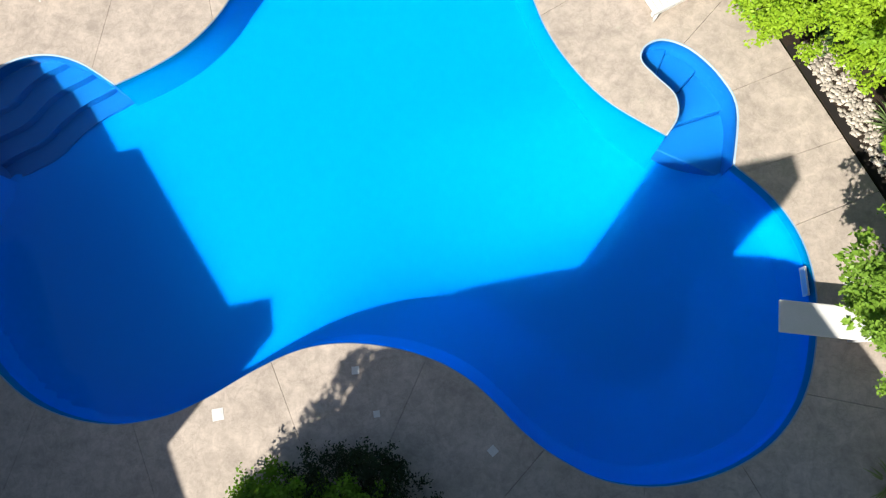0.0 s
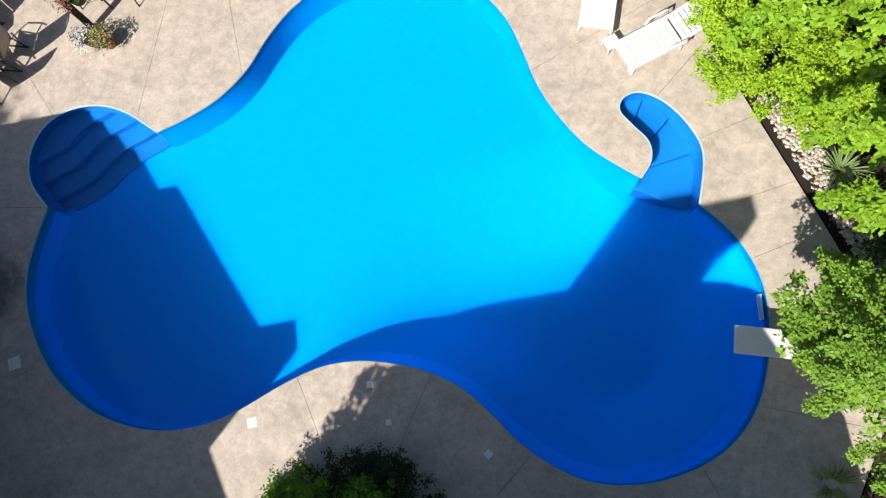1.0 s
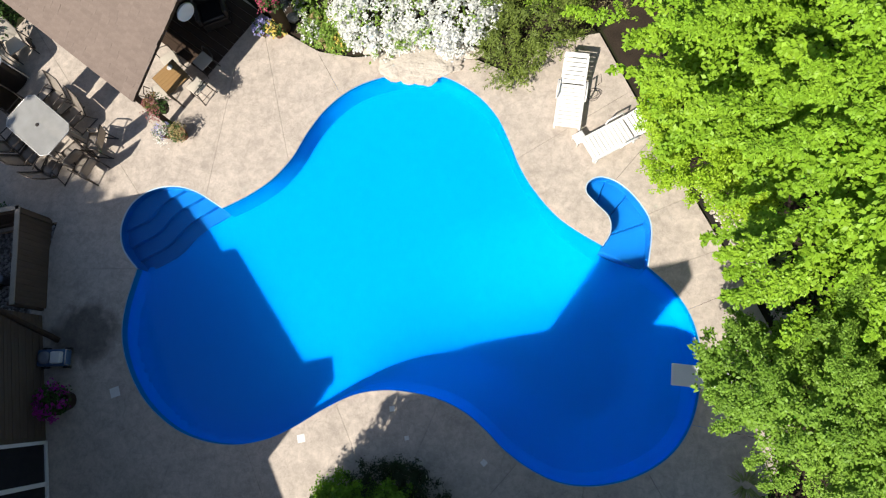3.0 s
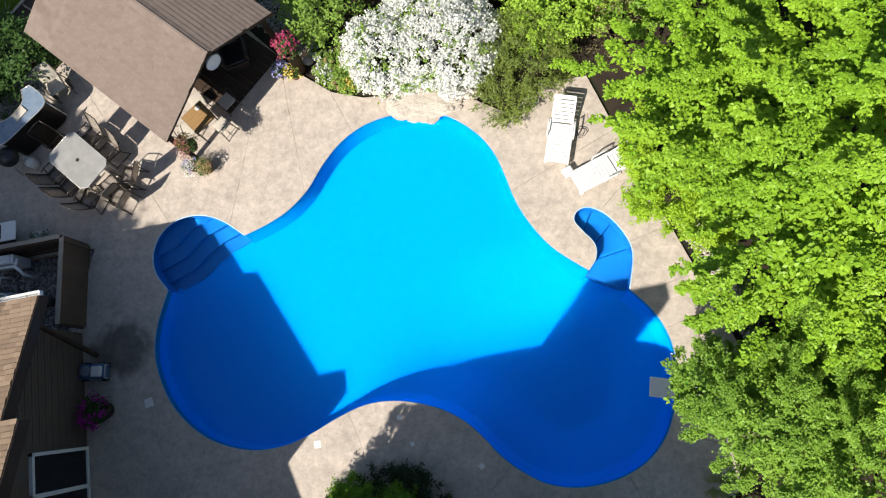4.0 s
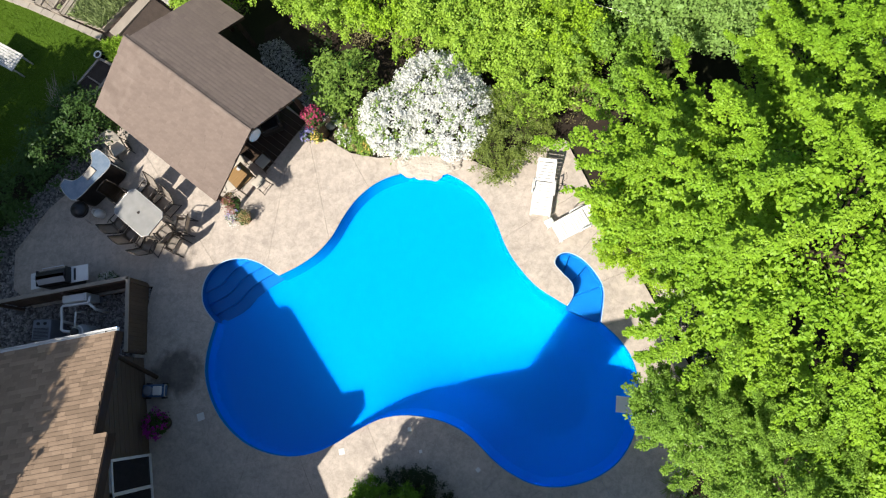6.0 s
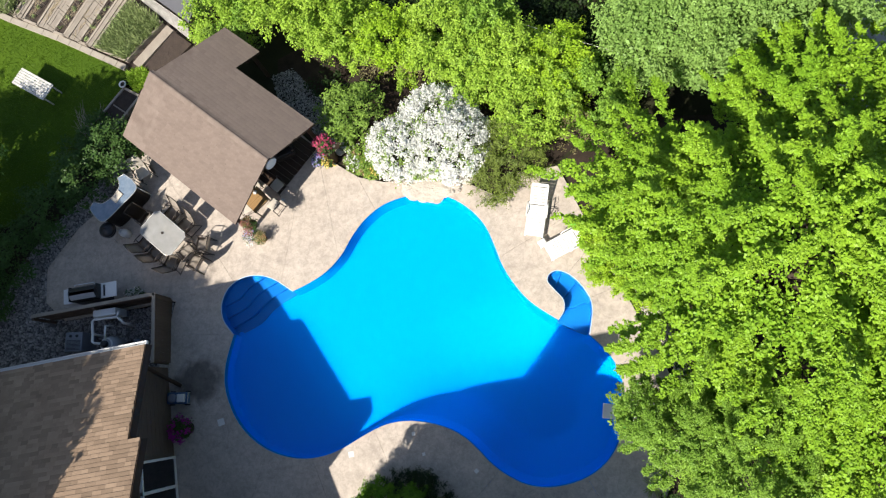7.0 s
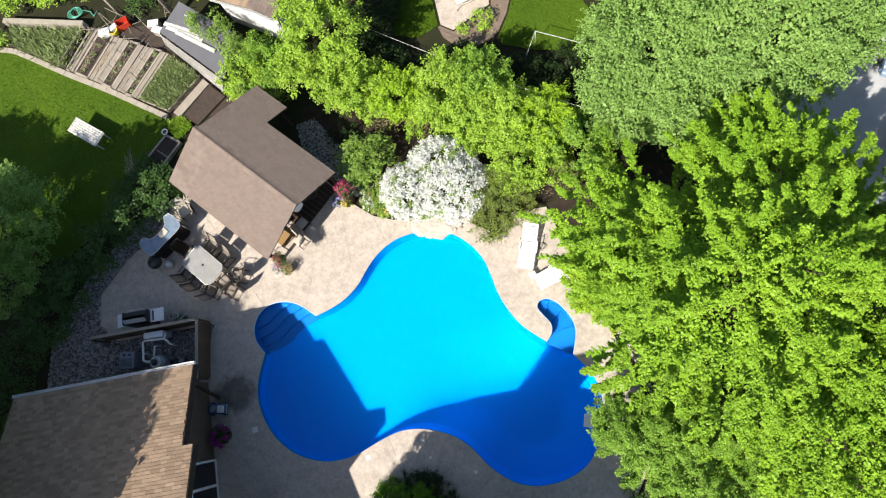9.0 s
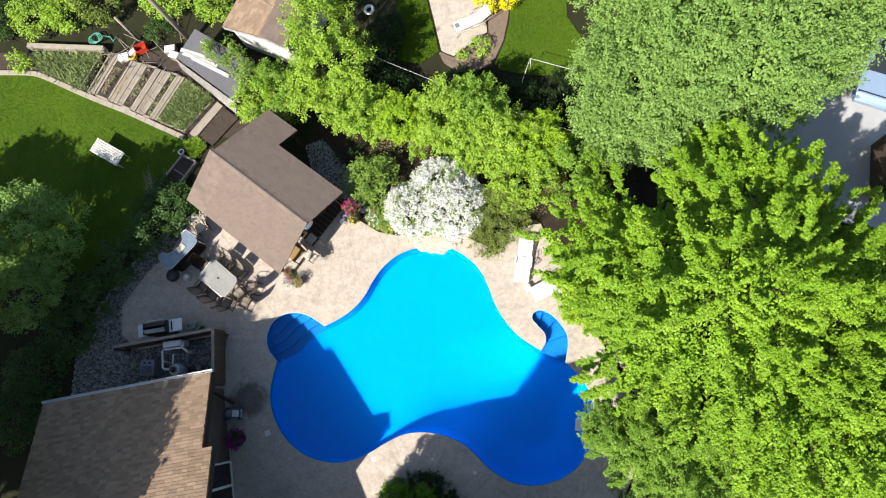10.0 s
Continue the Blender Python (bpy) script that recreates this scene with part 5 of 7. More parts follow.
def kettle():
    t = thing("kettle_grill", "dark round kettle grill on three legs", "grill", turned(-11.85, 5.15, 20))
    bm = bmesh.new()
    lathe(bm, [(0.05, 0.48), (0.2, 0.52), (0.28, 0.64), (0.29, 0.72), (0.27, 0.72)], 22)
    part("bowl", bm, BLACK, t, smooth=True)
    bm = bmesh.new()
    lathe(bm, [(0.295, 0.72), (0.28, 0.80), (0.2, 0.90), (0.06, 0.94), (0.01, 0.94)], 22)
    part("lid", bm, BLACK, t, smooth=True)
    bm = bmesh.new()
    tube(bm, [(-0.06, 0, 0.93), (-0.05, 0, 0.98), (0.05, 0, 0.98), (0.06, 0, 0.93)], 0.012, 6)
    part("handle", bm, WOOD_DARK, t, smooth=True)
    for k in range(3):
        a = k * 2.094
        bm = bmesh.new()
        tube(bm, [(0.15 * math.cos(a), 0.15 * math.sin(a), 0.55), (0.3 * math.cos(a), 0.3 * math.sin(a), 0.0)], 0.014, 6)
        part("leg", bm, METAL_PALE, t, smooth=True)
    u = thing("gas_bottle", "pale propane bottle beside the kettle grill", "gas bottle", turned(-11.5, 5.15, 0))
    bm = bmesh.new()
    lathe(bm, [(0.10, 0), (0.15, 0.03), (0.155, 0.3), (0.12, 0.39), (0.04, 0.42), (0.04, 0.45)], 18)
    part("body", bm, PALE_TILE, u, smooth=True)
    bm = bmesh.new()
    tube(bm, [(0.09 * math.cos(a), 0.09 * math.sin(a), 0.46) for a in np.linspace(0, 5.2, 12)], 0.012, 6)
    part("collar", bm, PALE_TILE, u, smooth=True)


kettle()


def pavilion_table():
    t = thing("side_table", "square table with a tan wooden top", "table", turned(-6.3, 6.15, -44) @ Matrix.Diagonal((0.82, 0.82, 0.77, 1)))
    for k in range(6):
        bm = bmesh.new()
        box(bm, -0.42 + k * 0.14, -0.42, 0.94, -0.283 + k * 0.14, 0.42, 0.975, bevel=0.004)
        part("top_plank", bm, WOOD_TAN, t)
    bm = bmesh.new()
    for c in ((-0.43, -0.43, 0.43, -0.405), (-0.43, 0.405, 0.43, 0.43), (-0.43, -0.405, -0.405, 0.405), (0.405, -0.405, 0.43, 0.405)):
        box(bm, c[0], c[1], 0.90, c[2], c[3], 0.965)
    part("apron", bm, METAL_DARK, t)
    for sx in (-1, 1):
        for sy in (-1, 1):
            bm = bmesh.new()
            box(bm, sx * 0.39 - 0.025, sy * 0.39 - 0.025, 0, sx * 0.39 + 0.025, sy * 0.39 + 0.025, 0.94)
            part("leg", bm, METAL_DARK, t)
    a = thing("ashtray", "small white round dish on the wooden table", "dish", turned(-6.33, 6.4, 0, 0.752))
    bm = bmesh.new()
    lathe(bm, [(0.04, 0), (0.075, 0.035), (0.068, 0.035), (0.035, 0.012)], 18)
    part("bowl", bm, WHITE_PLASTIC, a, smooth=True)


def side_chair(m):
    t = thing("side_chair", "dark metal chair with a pale cushion", "chair", m, "pavilion side chairs")
    bm = bmesh.new()
    box(bm, -0.2, -0.2, 0.64, 0.2, 0.2, 0.70, bevel=0.025)
    part("cushion", bm, SLING_PALE, t, smooth=True)
    for sx in (-1, 1):
        for sy in (-1, 1):
            bm = bmesh.new()
            tube(bm, [(sx * 0.17, sy * 0.17, 0.65), (sx * 0.22, sy * 0.22, 0.0)], 0.014, 6)
            part("leg", bm, METAL_DARK, t, smooth=True)
    bm = bmesh.new()
    tube(bm, [(-0.18, -0.19, 0.66), (-0.19, -0.26, 1.0), (0.0, -0.30, 1.06), (0.19, -0.26, 1.0), (0.18, -0.19, 0.66)], 0.014, 6)
    part("backrest", bm, METAL_DARK, t, smooth=True)
    bm = bmesh.new()
    q = 0.205
    tube(bm, [(-q, -q, 0.25), (q, -q, 0.25), (q, q, 0.25), (-q, q, 0.25), (-q, -q, 0.25)], 0.01, 6)
    part("footrest", bm, METAL_DARK, t, smooth=True)
    return t


pavilion_table()
side = side_chair(turned(-5.74, 6.02, 52) @ Matrix.Diagonal((1, 1, 0.72, 1)))
for x, y, a in ((-6.82, 5.98, -66), (-6.62, 6.85, 215), (-5.72, 6.78, 140)):
    copy_thing(side, turned(x, y, a) @ Matrix.Diagonal((1, 1, 0.72, 1)))


def lounge_seat(m, label):
    """A deep dark wicker armchair."""
    t = thing("wicker_armchair", label, "armchair", m, "pavilion armchairs")
    bm = bmesh.new()
    box(bm, -0.36, -0.36, 0.05, 0.36, 0.36, 0.32, bevel=0.03)
    part("base", bm, METAL_DARK, t)
    bm = bmesh.new()
    box(bm, -0.30, -0.26, 0.32, 0.30, 0.34, 0.44, bevel=0.04)
    part("seat_cushion", bm, BLACK, t, smooth=True)
    bm = bmesh.new()
    box(bm, -0.36, -0.40, 0.30, 0.36, -0.26, 0.82, bevel=0.05)
    part("backrest", bm, METAL_DARK, t, smooth=True)
    for s in (-1, 1):
        bm = bmesh.new()
        box(bm, s * 0.36 - 0.06, -0.34, 0.30, s * 0.36 + 0.06, 0.34, 0.58, bevel=0.04)
        part("armrest", bm, METAL_DARK, t, smooth=True)
    return t


seat = lounge_seat(turned(-7.6, 8.3, 60, 0.02), "dark wicker armchair under the pavilion roof")
for x, y, a in ((-6.9, 9.1, 120), (-5.6, 8.2, 200), (-8.5, 8.9, 20)):
    copy_thing(seat, turned(x, y, a, 0.02))


def clock_disc():
    t = thing("wall_clock", "round white disc hung on the pavilion's gable", "clock", Matrix.Translation((-5.12, 6.84, 2.45)) @ Matrix.Rotation(math.atan2(-0.6, 0.8), 4, "Z"))
    turn = Matrix.Rotation(math.pi / 2, 4, "Y")
    bm = bmesh.new()
    lathe(bm, [(0.2, -0.03), (0.23, 0.0), (0.22, 0.035), (0.19, 0.04), (0.18, 0.02)], 28, turn)
    part("rim", bm, WHITE_PAINT, t, smooth=True)
    bm = bmesh.new()
    lathe(bm, [(0.185, 0.015), (0.185, 0.022)], 28, turn)
    part("face", bm, PALE_TILE, t)
    bm = bmesh.new()
    box(bm, -0.10, -0.03, -0.04, 0.0, 0.03, 0.04)
    part("bracket", bm, METAL_DARK, t)


clock_disc()


def pot(name, label, x, y, radius, height, blooms, seed, z=0.0, body=TERRACOTTA, spread=1.0, group="", up=0.25, fine=1.0):
    """A pot or barrel with foliage and flowers; blooms: flower materials."""
    t = thing(name, label, "flower pot", turned(x, y, seed * 37 % 360, z), group)
    bm = bmesh.new()
    lathe(bm, [(radius * 0.7, 0), (radius, height * 0.9), (radius * 1.08, height * 0.9), (radius * 1.08, height), (radius * 0.9, height), (radius * 0.85, height * 0.85)], 20)
    part("pot", bm, body, t, smooth=True)
    r = radius * 1.25 * spread
    crown(t, "foliage", [(0, 0, height + up * 0.4, r, r, up)], LEAF_DARK, seed, per_m2=90 / fine, leaves=10, size=0.07 * fine, length=0.16, spread=0.05, gap=-0.6)
    for k, b in enumerate(blooms):
        crown(t, "blossom", [(0.12 * k * (-1) ** k, 0.10 * k, height + up * 0.5, r * 1.04, r * 1.04, up * 1.1)], b, seed + 7 + k, per_m2=90 / fine, leaves=9, size=0.055 * fine, slim=0.9, length=0.12, spread=0.05, gap=-0.05 if len(blooms) > 1 else -0.7, grain=3.0, inner=0.0)
    return t


def hanging_basket():
    """A wire-hung basket on an iron arm of the pavilion's corner post."""
    b = pot("hanging_basket", "hanging basket of rust-red leaves and pink flowers on the post", -6.03, 5.03, 0.17, 0.2, [PETAL_RUST, PETAL_DUSKY], 71, z=1.3, up=0.22, body=WOOD_DARK, fine=0.65)
    inv = turned(-6.03, 5.03, 71 * 37 % 360, 1.3).inverted()
    arm = [inv @ Vector(c) for c in ((-6.60, 5.20, 1.55), (-6.60, 5.20, 1.85), (-6.35, 5.12, 1.92), (-6.03, 5.03, 1.90))]
    bm = bmesh.new()
    tube(bm, arm, 0.012, 6)
    part("bracket", bm, METAL_DARK, b, smooth=True)
    for k in range(3):
        a = k * math.tau / 3
        bm = bmesh.new()
        tube(bm, [(0.175 * math.cos(a), 0.175 * math.sin(a), 0.19), (0, 0, 0.6)], 0.004, 5)
        part("wire", bm, METAL_DARK, b, smooth=True)


hanging_basket()
pot("flower_pot", "pot of lilac and white flowers on the deck", -6.60, 4.92, 0.14, 0.22, [PETAL_LILAC, PETAL_WHITE], 72, up=0.14, fine=0.65)
pot("flower_pot", "pot of mixed muted flowers beside the lilac pot", -6.19, 4.87, 0.15, 0.26, [PETAL_MUTED], 73, up=0.16, fine=0.65)
pot("flower_barrel", "wooden barrel of magenta petunias by the house wall", -8.42, -1.75, 0.3, 0.42, [PETAL_MAGENTA], 74, body=WOOD_DARK, up=0.26, spread=0.95)
pot("flower_pot", "pot of lilac flowers at the deck's corner", -4.25, 7.7, 0.17, 0.2, [PETAL_LILAC], 75, up=0.16)
pot("flower_pot", "pot of yellow flowers at the deck's corner", -3.85, 7.62, 0.15, 0.22, [PETAL_YELLOW], 76, up=0.16)
pot("hanging_flower_pot", "raised planter of pink petunias at the pavilion's corner", -3.7, 7.82, 0.19, 1.1, [PETAL_PINK, PETAL_PINK], 77, up=0.27, spread=1.1, body=WOOD_DARK)
for i, (x, y) in enumerate(((-11.05, 2.92), (-10.85, 2.96), (-10.66, 2.95))):
    pot("herb_pot", "small dark pot with pale herbs along the fence", x, y, 0.09, 0.16, [PETAL_WHITE], 80 + i, up=0.1, group="herb pots", body=BLACK)
for i, (x, y, b) in enumerate(((-2.35, 7.75, PETAL_YELLOW), (-2.1, 8.05, PETAL_YELLOW), (-3.2, 8.35, PETAL_WHITE), (-2.75, 7.95, PETAL_MUTED), (-3.05, 7.68, PETAL_WHITE), (-2.6, 7.45, PETAL_MUTED), (-2.25, 7.3, PETAL_YELLOW), (-1.9, 7.4, PETAL_WHITE))):
    t = thing("bed_flower", "low clump of pale flowers in the bed", "flower", turned(x, y, 0, -0.08), "bed flowers")
    crown(t, "foliage", [(0, 0, 0.12, 0.26, 0.26, 0.2)], LEAF_MID, 90 + i, per_m2=80, leaves=12, size=0.08, length=0.18, spread=0.06, gap=-0.5)
    crown(t, "blossom", [(0, 0, 0.16, 0.26, 0.26, 0.2)], b, 95 + i, per_m2=60, leaves=8, size=0.06, slim=0.9, length=0.1, spread=0.05, gap=-0.1, grain=3)


def cleaner():
    t = thing("pool_cleaner", "grey and blue pool cleaner caddy by the house wall", "pool cleaner", turned(-8.75, -0.75, 2))
    bm = bmesh.new()
    box(bm, -0.42, -0.2, 0.10, 0.35, 0.2, 0.30, bevel=0.05)
    part("body", bm, BLUE_PLASTIC, t, smooth=True)
    bm = bmesh.new()
    box(bm, 0.0, -0.14, 0.30, 0.27, 0.14, 0.42, bevel=0.03)
    part("power_box", bm, PALE_TILE, t)
    bm = bmesh.new()
    lathe(bm, [(0.15, 0.3), (0.15, 0.36), (0.1, 0.38), (0.03, 0.38)], 18, Matrix.Translation((-0.2, 0, 0)))
    part("reel", bm, GREY_PLASTIC, t, smooth=True)
    bm = bmesh.new()
    tube(bm, [(0.35, -0.18, 0.2), (0.46, -0.17, 0.5), (0.46, 0.17, 0.5), (0.35, 0.18, 0.2)], 0.014, 7)
    part("handle", bm, METAL_PALE, t, smooth=True)
    for x in (-0.3, 0.25):
        for s in (-1, 1):
            bm = bmesh.new()
            lathe(bm, [(0.09, -0.025), (0.10, 0), (0.09, 0.025)], 16, Matrix.Translation((x, s * 0.22, 0.10)) @ Matrix.Rotation(math.pi / 2, 4, "X"))
            part("wheel", bm, BLACK, t, smooth=True)


cleaner()


# ---- fence and pool plant ----
def board_fence():
    runs = (((-14.0, 1.98), (-9.55, 2.74)), ((-9.55, 2.74), (-9.33, 0.45)))
    for a, b in runs:
        a, b = Vector(a), Vector(b)
        d = (b - a)
        t = thing("board_fence", "weathered brown board fence round the pool equipment", "fence", Matrix.Translation((*a, -0.08)) @ Matrix.Rotation(math.atan2(d.y, d.x), 4, "Z"), "equipment fence")
        L, k = d.length, 0
        x = 0.0
        while x < L - 0.02:
            w = min(0.14, L - x)
            bm = bmesh.new()
            box(bm, x + 0.003, -0.012, 0.0, x + w - 0.003, 0.012, 1.20)
            part("fence_board", bm, WOOD_FENCE, t)
            x += 0.14
        bm = bmesh.new()
        box(bm, -0.04, -0.06, 1.20, L + 0.04, 0.06, 1.235, bevel=0.006)
        part("cap_rail", bm, WOOD_GREY, t)
        for z in (0.25, 0.95):
            bm = bmesh.new()
            box(bm, 0, -0.05, z, L, -0.014, z + 0.09)
            part("rail", bm, WOOD_FENCE, t)
        for x in (0.0, L / 2, L):
            bm = bmesh.new()
            box(bm, x - 0.045, -0.14, 0, x + 0.045, -0.052, 1.20)
            part("post", bm, WOOD_FENCE, t)


board_fence()


def grill():
    t = thing("gas_grill", "stainless gas grill with side shelves by the fence", "grill", turned(-12.1, 2.84, 9))
    bm = bmesh.new()
    box(bm, -0.62, -0.27, 0.06, 0.36, 0.27, 0.84, bevel=0.01)
    part("cabinet", bm, BLACK, t)
    for x0, x1 in ((-1.02, -0.62), (0.36, 0.98)):
        bm = bmesh.new()
        box(bm, x0, -0.27, 0.84, x1, 0.27, 0.88, bevel=0.01)
        part("side_shelf", bm, WHITE_PAINT, t)
    bm = bmesh.new()
    pr = [(0.25, 0.86), (0.26, 0.96), (0.18, 1.12), (0.05, 1.19), (-0.08, 1.19), (-0.22, 1.06), (-0.26, 0.86)]
    a, b = [bm.verts.new((-0.62, y, z)) for y, z in pr], [bm.verts.new((0.36, y, z)) for y, z in pr]
    bm.faces.new(a), bm.faces.new(b[::-1])
    for k in range(len(pr)):
        j = (k + 1) % len(pr)
        bm.faces.new((a[k], b[k], b[j], a[j]))
    part("hood", bm, BLACK, t)
    bm = bmesh.new()
    v = [bm.verts.new(c) for c in ((-0.6, -0.228, 1.072), (0.34, -0.228, 1.072), (0.34, -0.075, 1.207), (-0.6, -0.075, 1.207))]
    bm.faces.new(v)
    bm.faces.new([bm.verts.new(c) for c in ((-0.6, -0.075, 1.207), (0.34, -0.075, 1.207), (0.34, 0.03, 1.207), (-0.6, 0.03, 1.207))])
    bmesh.ops.solidify(bm, geom=bm.faces[:], thickness=0.008)
    part("hood_panel", bm, STEEL, t, "polished steel panel")
    for x0, x1 in ((-0.66, -0.615), (0.355, 0.40)):
        bm = bmesh.new()
        box(bm, x0, -0.26, 0.84, x1, 0.25, 1.12, bevel=0.01)
        part("hood_side", bm, BLACK, t)
    bm = bmesh.new()
    tube(bm, [(-0.5, 0.26, 1.0), (-0.5, 0.32, 1.02), (0.24, 0.32, 1.02), (0.24, 0.26, 1.0)], 0.014, 7)
    part("handle", bm, STEEL, t, smooth=True)
    bm = bmesh.new()
    box(bm, 0.5, -0.2, 0.88, 0.56, 0.2, 0.90)
    part("burner_cover", bm, BLACK, t)
    for k in range(4):
        bm = bmesh.new()
        lathe(bm, [(0.03, 0), (0.028, 0.03), (0.01, 0.032)], 12, Matrix.Translation((-0.5 + k * 0.22, 0.27, 0.78)) @ Matrix.Rotation(-math.pi / 2, 4, "X"))
        part("knob", bm, STEEL, t)
    for x in (-0.55, 0.3):
        for y in (-0.2, 0.2):
            bm = bmesh.new()
            lathe(bm, [(0.045, -0.02), (0.05, 0), (0.045, 0.02)], 12, Matrix.Translation((x, y, 0.05)) @ Matrix.Rotation(math.pi / 2, 4, "X"))
            part("wheel", bm, BLACK, t)


grill()


TANK_GREY = mat("pale_grey_resin", (0.46, 0.47, 0.48), 0.5, (0.36, 0.37, 0.38), 4, 40, 0.05)


def pool_plant():
    f = thing("sand_filter", "grey pool filter tank with a valve on top", "pool filter", turned(-11.35, 1.05, 0, -0.08))
    bm = bmesh.new()
    lathe(bm, [(0.2, 0), (0.28, 0.06), (0.29, 0.6), (0.22, 0.78), (0.1, 0.84), (0.08, 0.84)], 24)
    part("tank", bm, TANK_GREY, f, smooth=True)
    bm = bmesh.new()
    tube(bm, [(0.2 * math.cos(a), 0.2 * math.sin(a), 0.81) for a in np.linspace(0, 2 * math.pi, 25)], 0.03, 7, False)
    part("clamp_ring", bm, WHITE_PLASTIC, f, smooth=True)
    bm = bmesh.new()
    lathe(bm, [(0.1, 0.84), (0.12, 0.9), (0.12, 0.98), (0.05, 1.0), (0.02, 1.0)], 18)
    part("valve", bm, BLACK, f, smooth=True)
    bm = bmesh.new()
    tube(bm, [(-0.1, 0, 0.92), (-0.38, 0.02, 0.92), (-0.48, 0.08, 0.9), (-0.5, 0.32, 0.9), (-0.58, 0.78, 0.9), (-0.52, 0.84, 0.9), (0.3, 0.93, 0.9), (0.35, 1.0, 0.9), (0.36, 1.15, 0.9)], 0.045, 8)
    part("pipe", bm, WHITE_PLASTIC, f, "white plastic pipe", smooth=True)
    bm = bmesh.new()
    tube(bm, [(-0.5, 0.32, 0.9), (-0.5, 0.34, 0.85), (-0.47, 0.3, 0.2)], 0.045, 8)
    part("pipe", bm, WHITE_PLASTIC, f, "white plastic pipe", smooth=True)
    bm = bmesh.new()
    tube(bm, [(0.33, 0.93, 0.9), (0.5, 0.82, 0.9), (0.56, 0.74, 0.86), (0.58, 0.7, 0.2)], 0.045, 8)
    part("pipe", bm, WHITE_PLASTIC, f, "white plastic pipe", smooth=True)
    bm = bmesh.new()
    tube(bm, [(0, 0.1, 0.94), (-0.03, 0.62, 0.94), (-0.03, 0.68, 0.5)], 0.035, 8)
    part("pipe", bm, WHITE_PLASTIC, f, "white plastic pipe", smooth=True)
    h = thing("pool_heater", "dark grey pool heater box", "heater", turned(-12.62, 1.13, 2, -0.08))
    bm = bmesh.new()
    box(bm, -0.32, -0.34, 0.02, 0.32, 0.34, 0.80, bevel=0.03)
    part("cabinet", bm, GREY_PLASTIC, h)
    bm = bmesh.new()
    for k in range(8):
        box(bm, -0.26, -0.28 + k * 0.045, 0.80, 0.26, -0.26 + k * 0.045, 0.81)
    part("louvre", bm, BLACK, h)
    for x in (-0.12, 0.12):
        bm = bmesh.new()
        lathe(bm, [(0.05, 0.80), (0.05, 0.83), (0.04, 0.83)], 12, Matrix.Translation((x, 0.2, 0)))
        part("vent_cap", bm, BLACK, h)
    c = thing("control_box", "white pool control cabinet against the fence", "cabinet", turned(-11.5, 2.14, 8, -0.08))
    bm = bmesh.new()
    box(bm, -0.42, -0.13, 0.25, 0.42, 0.13, 0.95, bevel=0.03)
    part("cabinet", bm, WHITE_PAINT, c)
    bm = bmesh.new()
    box(bm, -0.1, -0.11, 0.95, 0.36, 0.11, 0.98, bevel=0.01)
    part("lid", bm, STEEL, c)
    for x in (-0.35, 0.35):
        bm = bmesh.new()
        box(bm, x - 0.03, -0.1, 0, x + 0.03, 0.1, 0.25)
        part("foot", bm, GREY_PLASTIC, c)
    p = thing("pool_pump", "black pool pump on the gravel", "pump", turned(-10.75, 1.1, 10, -0.08))
    bm = bmesh.new()
    lathe(bm, [(0.1, -0.28), (0.13, -0.25), (0.13, 0.1), (0.09, 0.15), (0.05, 0.28)], 18, Matrix.Translation((0, 0, 0.17)) @ Matrix.Rotation(math.pi / 2, 4, "Y"))
    part("motor", bm, BLACK, p, smooth=True)
    bm = bmesh.new()
    lathe(bm, [(0.1, 0.05), (0.12, 0.35), (0.13, 0.36), (0.13, 0.4), (0.03, 0.42)], 18, Matrix.Translation((0.28, 0, 0)))
    part("strainer", bm, GREY_PLASTIC, p, smooth=True)
    bm = bmesh.new()
    box(bm, -0.3, -0.12, 0, 0.3, 0.12, 0.05)
    part("base", bm, BLACK, p)


pool_plant()


def pebbles(name, label, poly, count, size, seed, z=-0.08, material=GRAVEL):
    """Loose stones strewn within an outline."""
    rng = np.random.default_rng(seed)
    xs, ys = [p[0] for p in poly], [p[1] for p in poly]
    pts = []
    while len(pts) < count:
        x, y = rng.uniform(min(xs), max(xs)), rng.uniform(min(ys), max(ys))
        inside = False
        for (x0, y0), (x1, y1) in zip(poly, poly[1:] + poly[:1]):
            if (y0 > y) != (y1 > y) and x < (x1 - x0) * (y - y0) / (y1 - y0) + x0:
                inside = not inside
        if inside:
            pts.append((x, y))
    base = np.array([(1, 0, 0), (-0.5, 0.87, 0), (-0.5, -0.87, 0), (0.45, 0.5, 0.55), (-0.65, 0, 0.6), (0.4, -0.55, 0.5)])
    tris = [(0, 1, 3), (1, 4, 3), (1, 2, 4), (2, 5, 4), (2, 0, 5), (0, 3, 5), (3, 4, 5)]
    vs, fs = [], []
    for x, y in pts:
        a, s = rng.uniform(0, 6.28), size * rng.uniform(0.5, 1.4)
        q = base * s * rng.uniform(0.75, 1.25, 3)
        c, d = math.cos(a), math.sin(a)
        o = len(vs)
        vs += [(x + p[0] * c - p[1] * d, y + p[0] * d + p[1] * c, z + p[2]) for p in q]
        fs += [tuple(o + k for k in f) for f in tris]
    me = bpy.data.meshes.new(name)
    me.from_pydata(vs, [], fs)
    me.polygons.foreach_set("use_smooth", np.ones(len(me.polygons), dtype=bool))
    me.materials.append(material)
    return tagged(new(name, me), label, name.replace("_", " "), kind="stuff")


def patch(name, poly, z, material, label, category, kind="structure"):
    bm = bmesh.new()
    prism(bm, poly, z - 0.03, z)
    return tagged(part(name, bm, material), label, category, kind=kind)


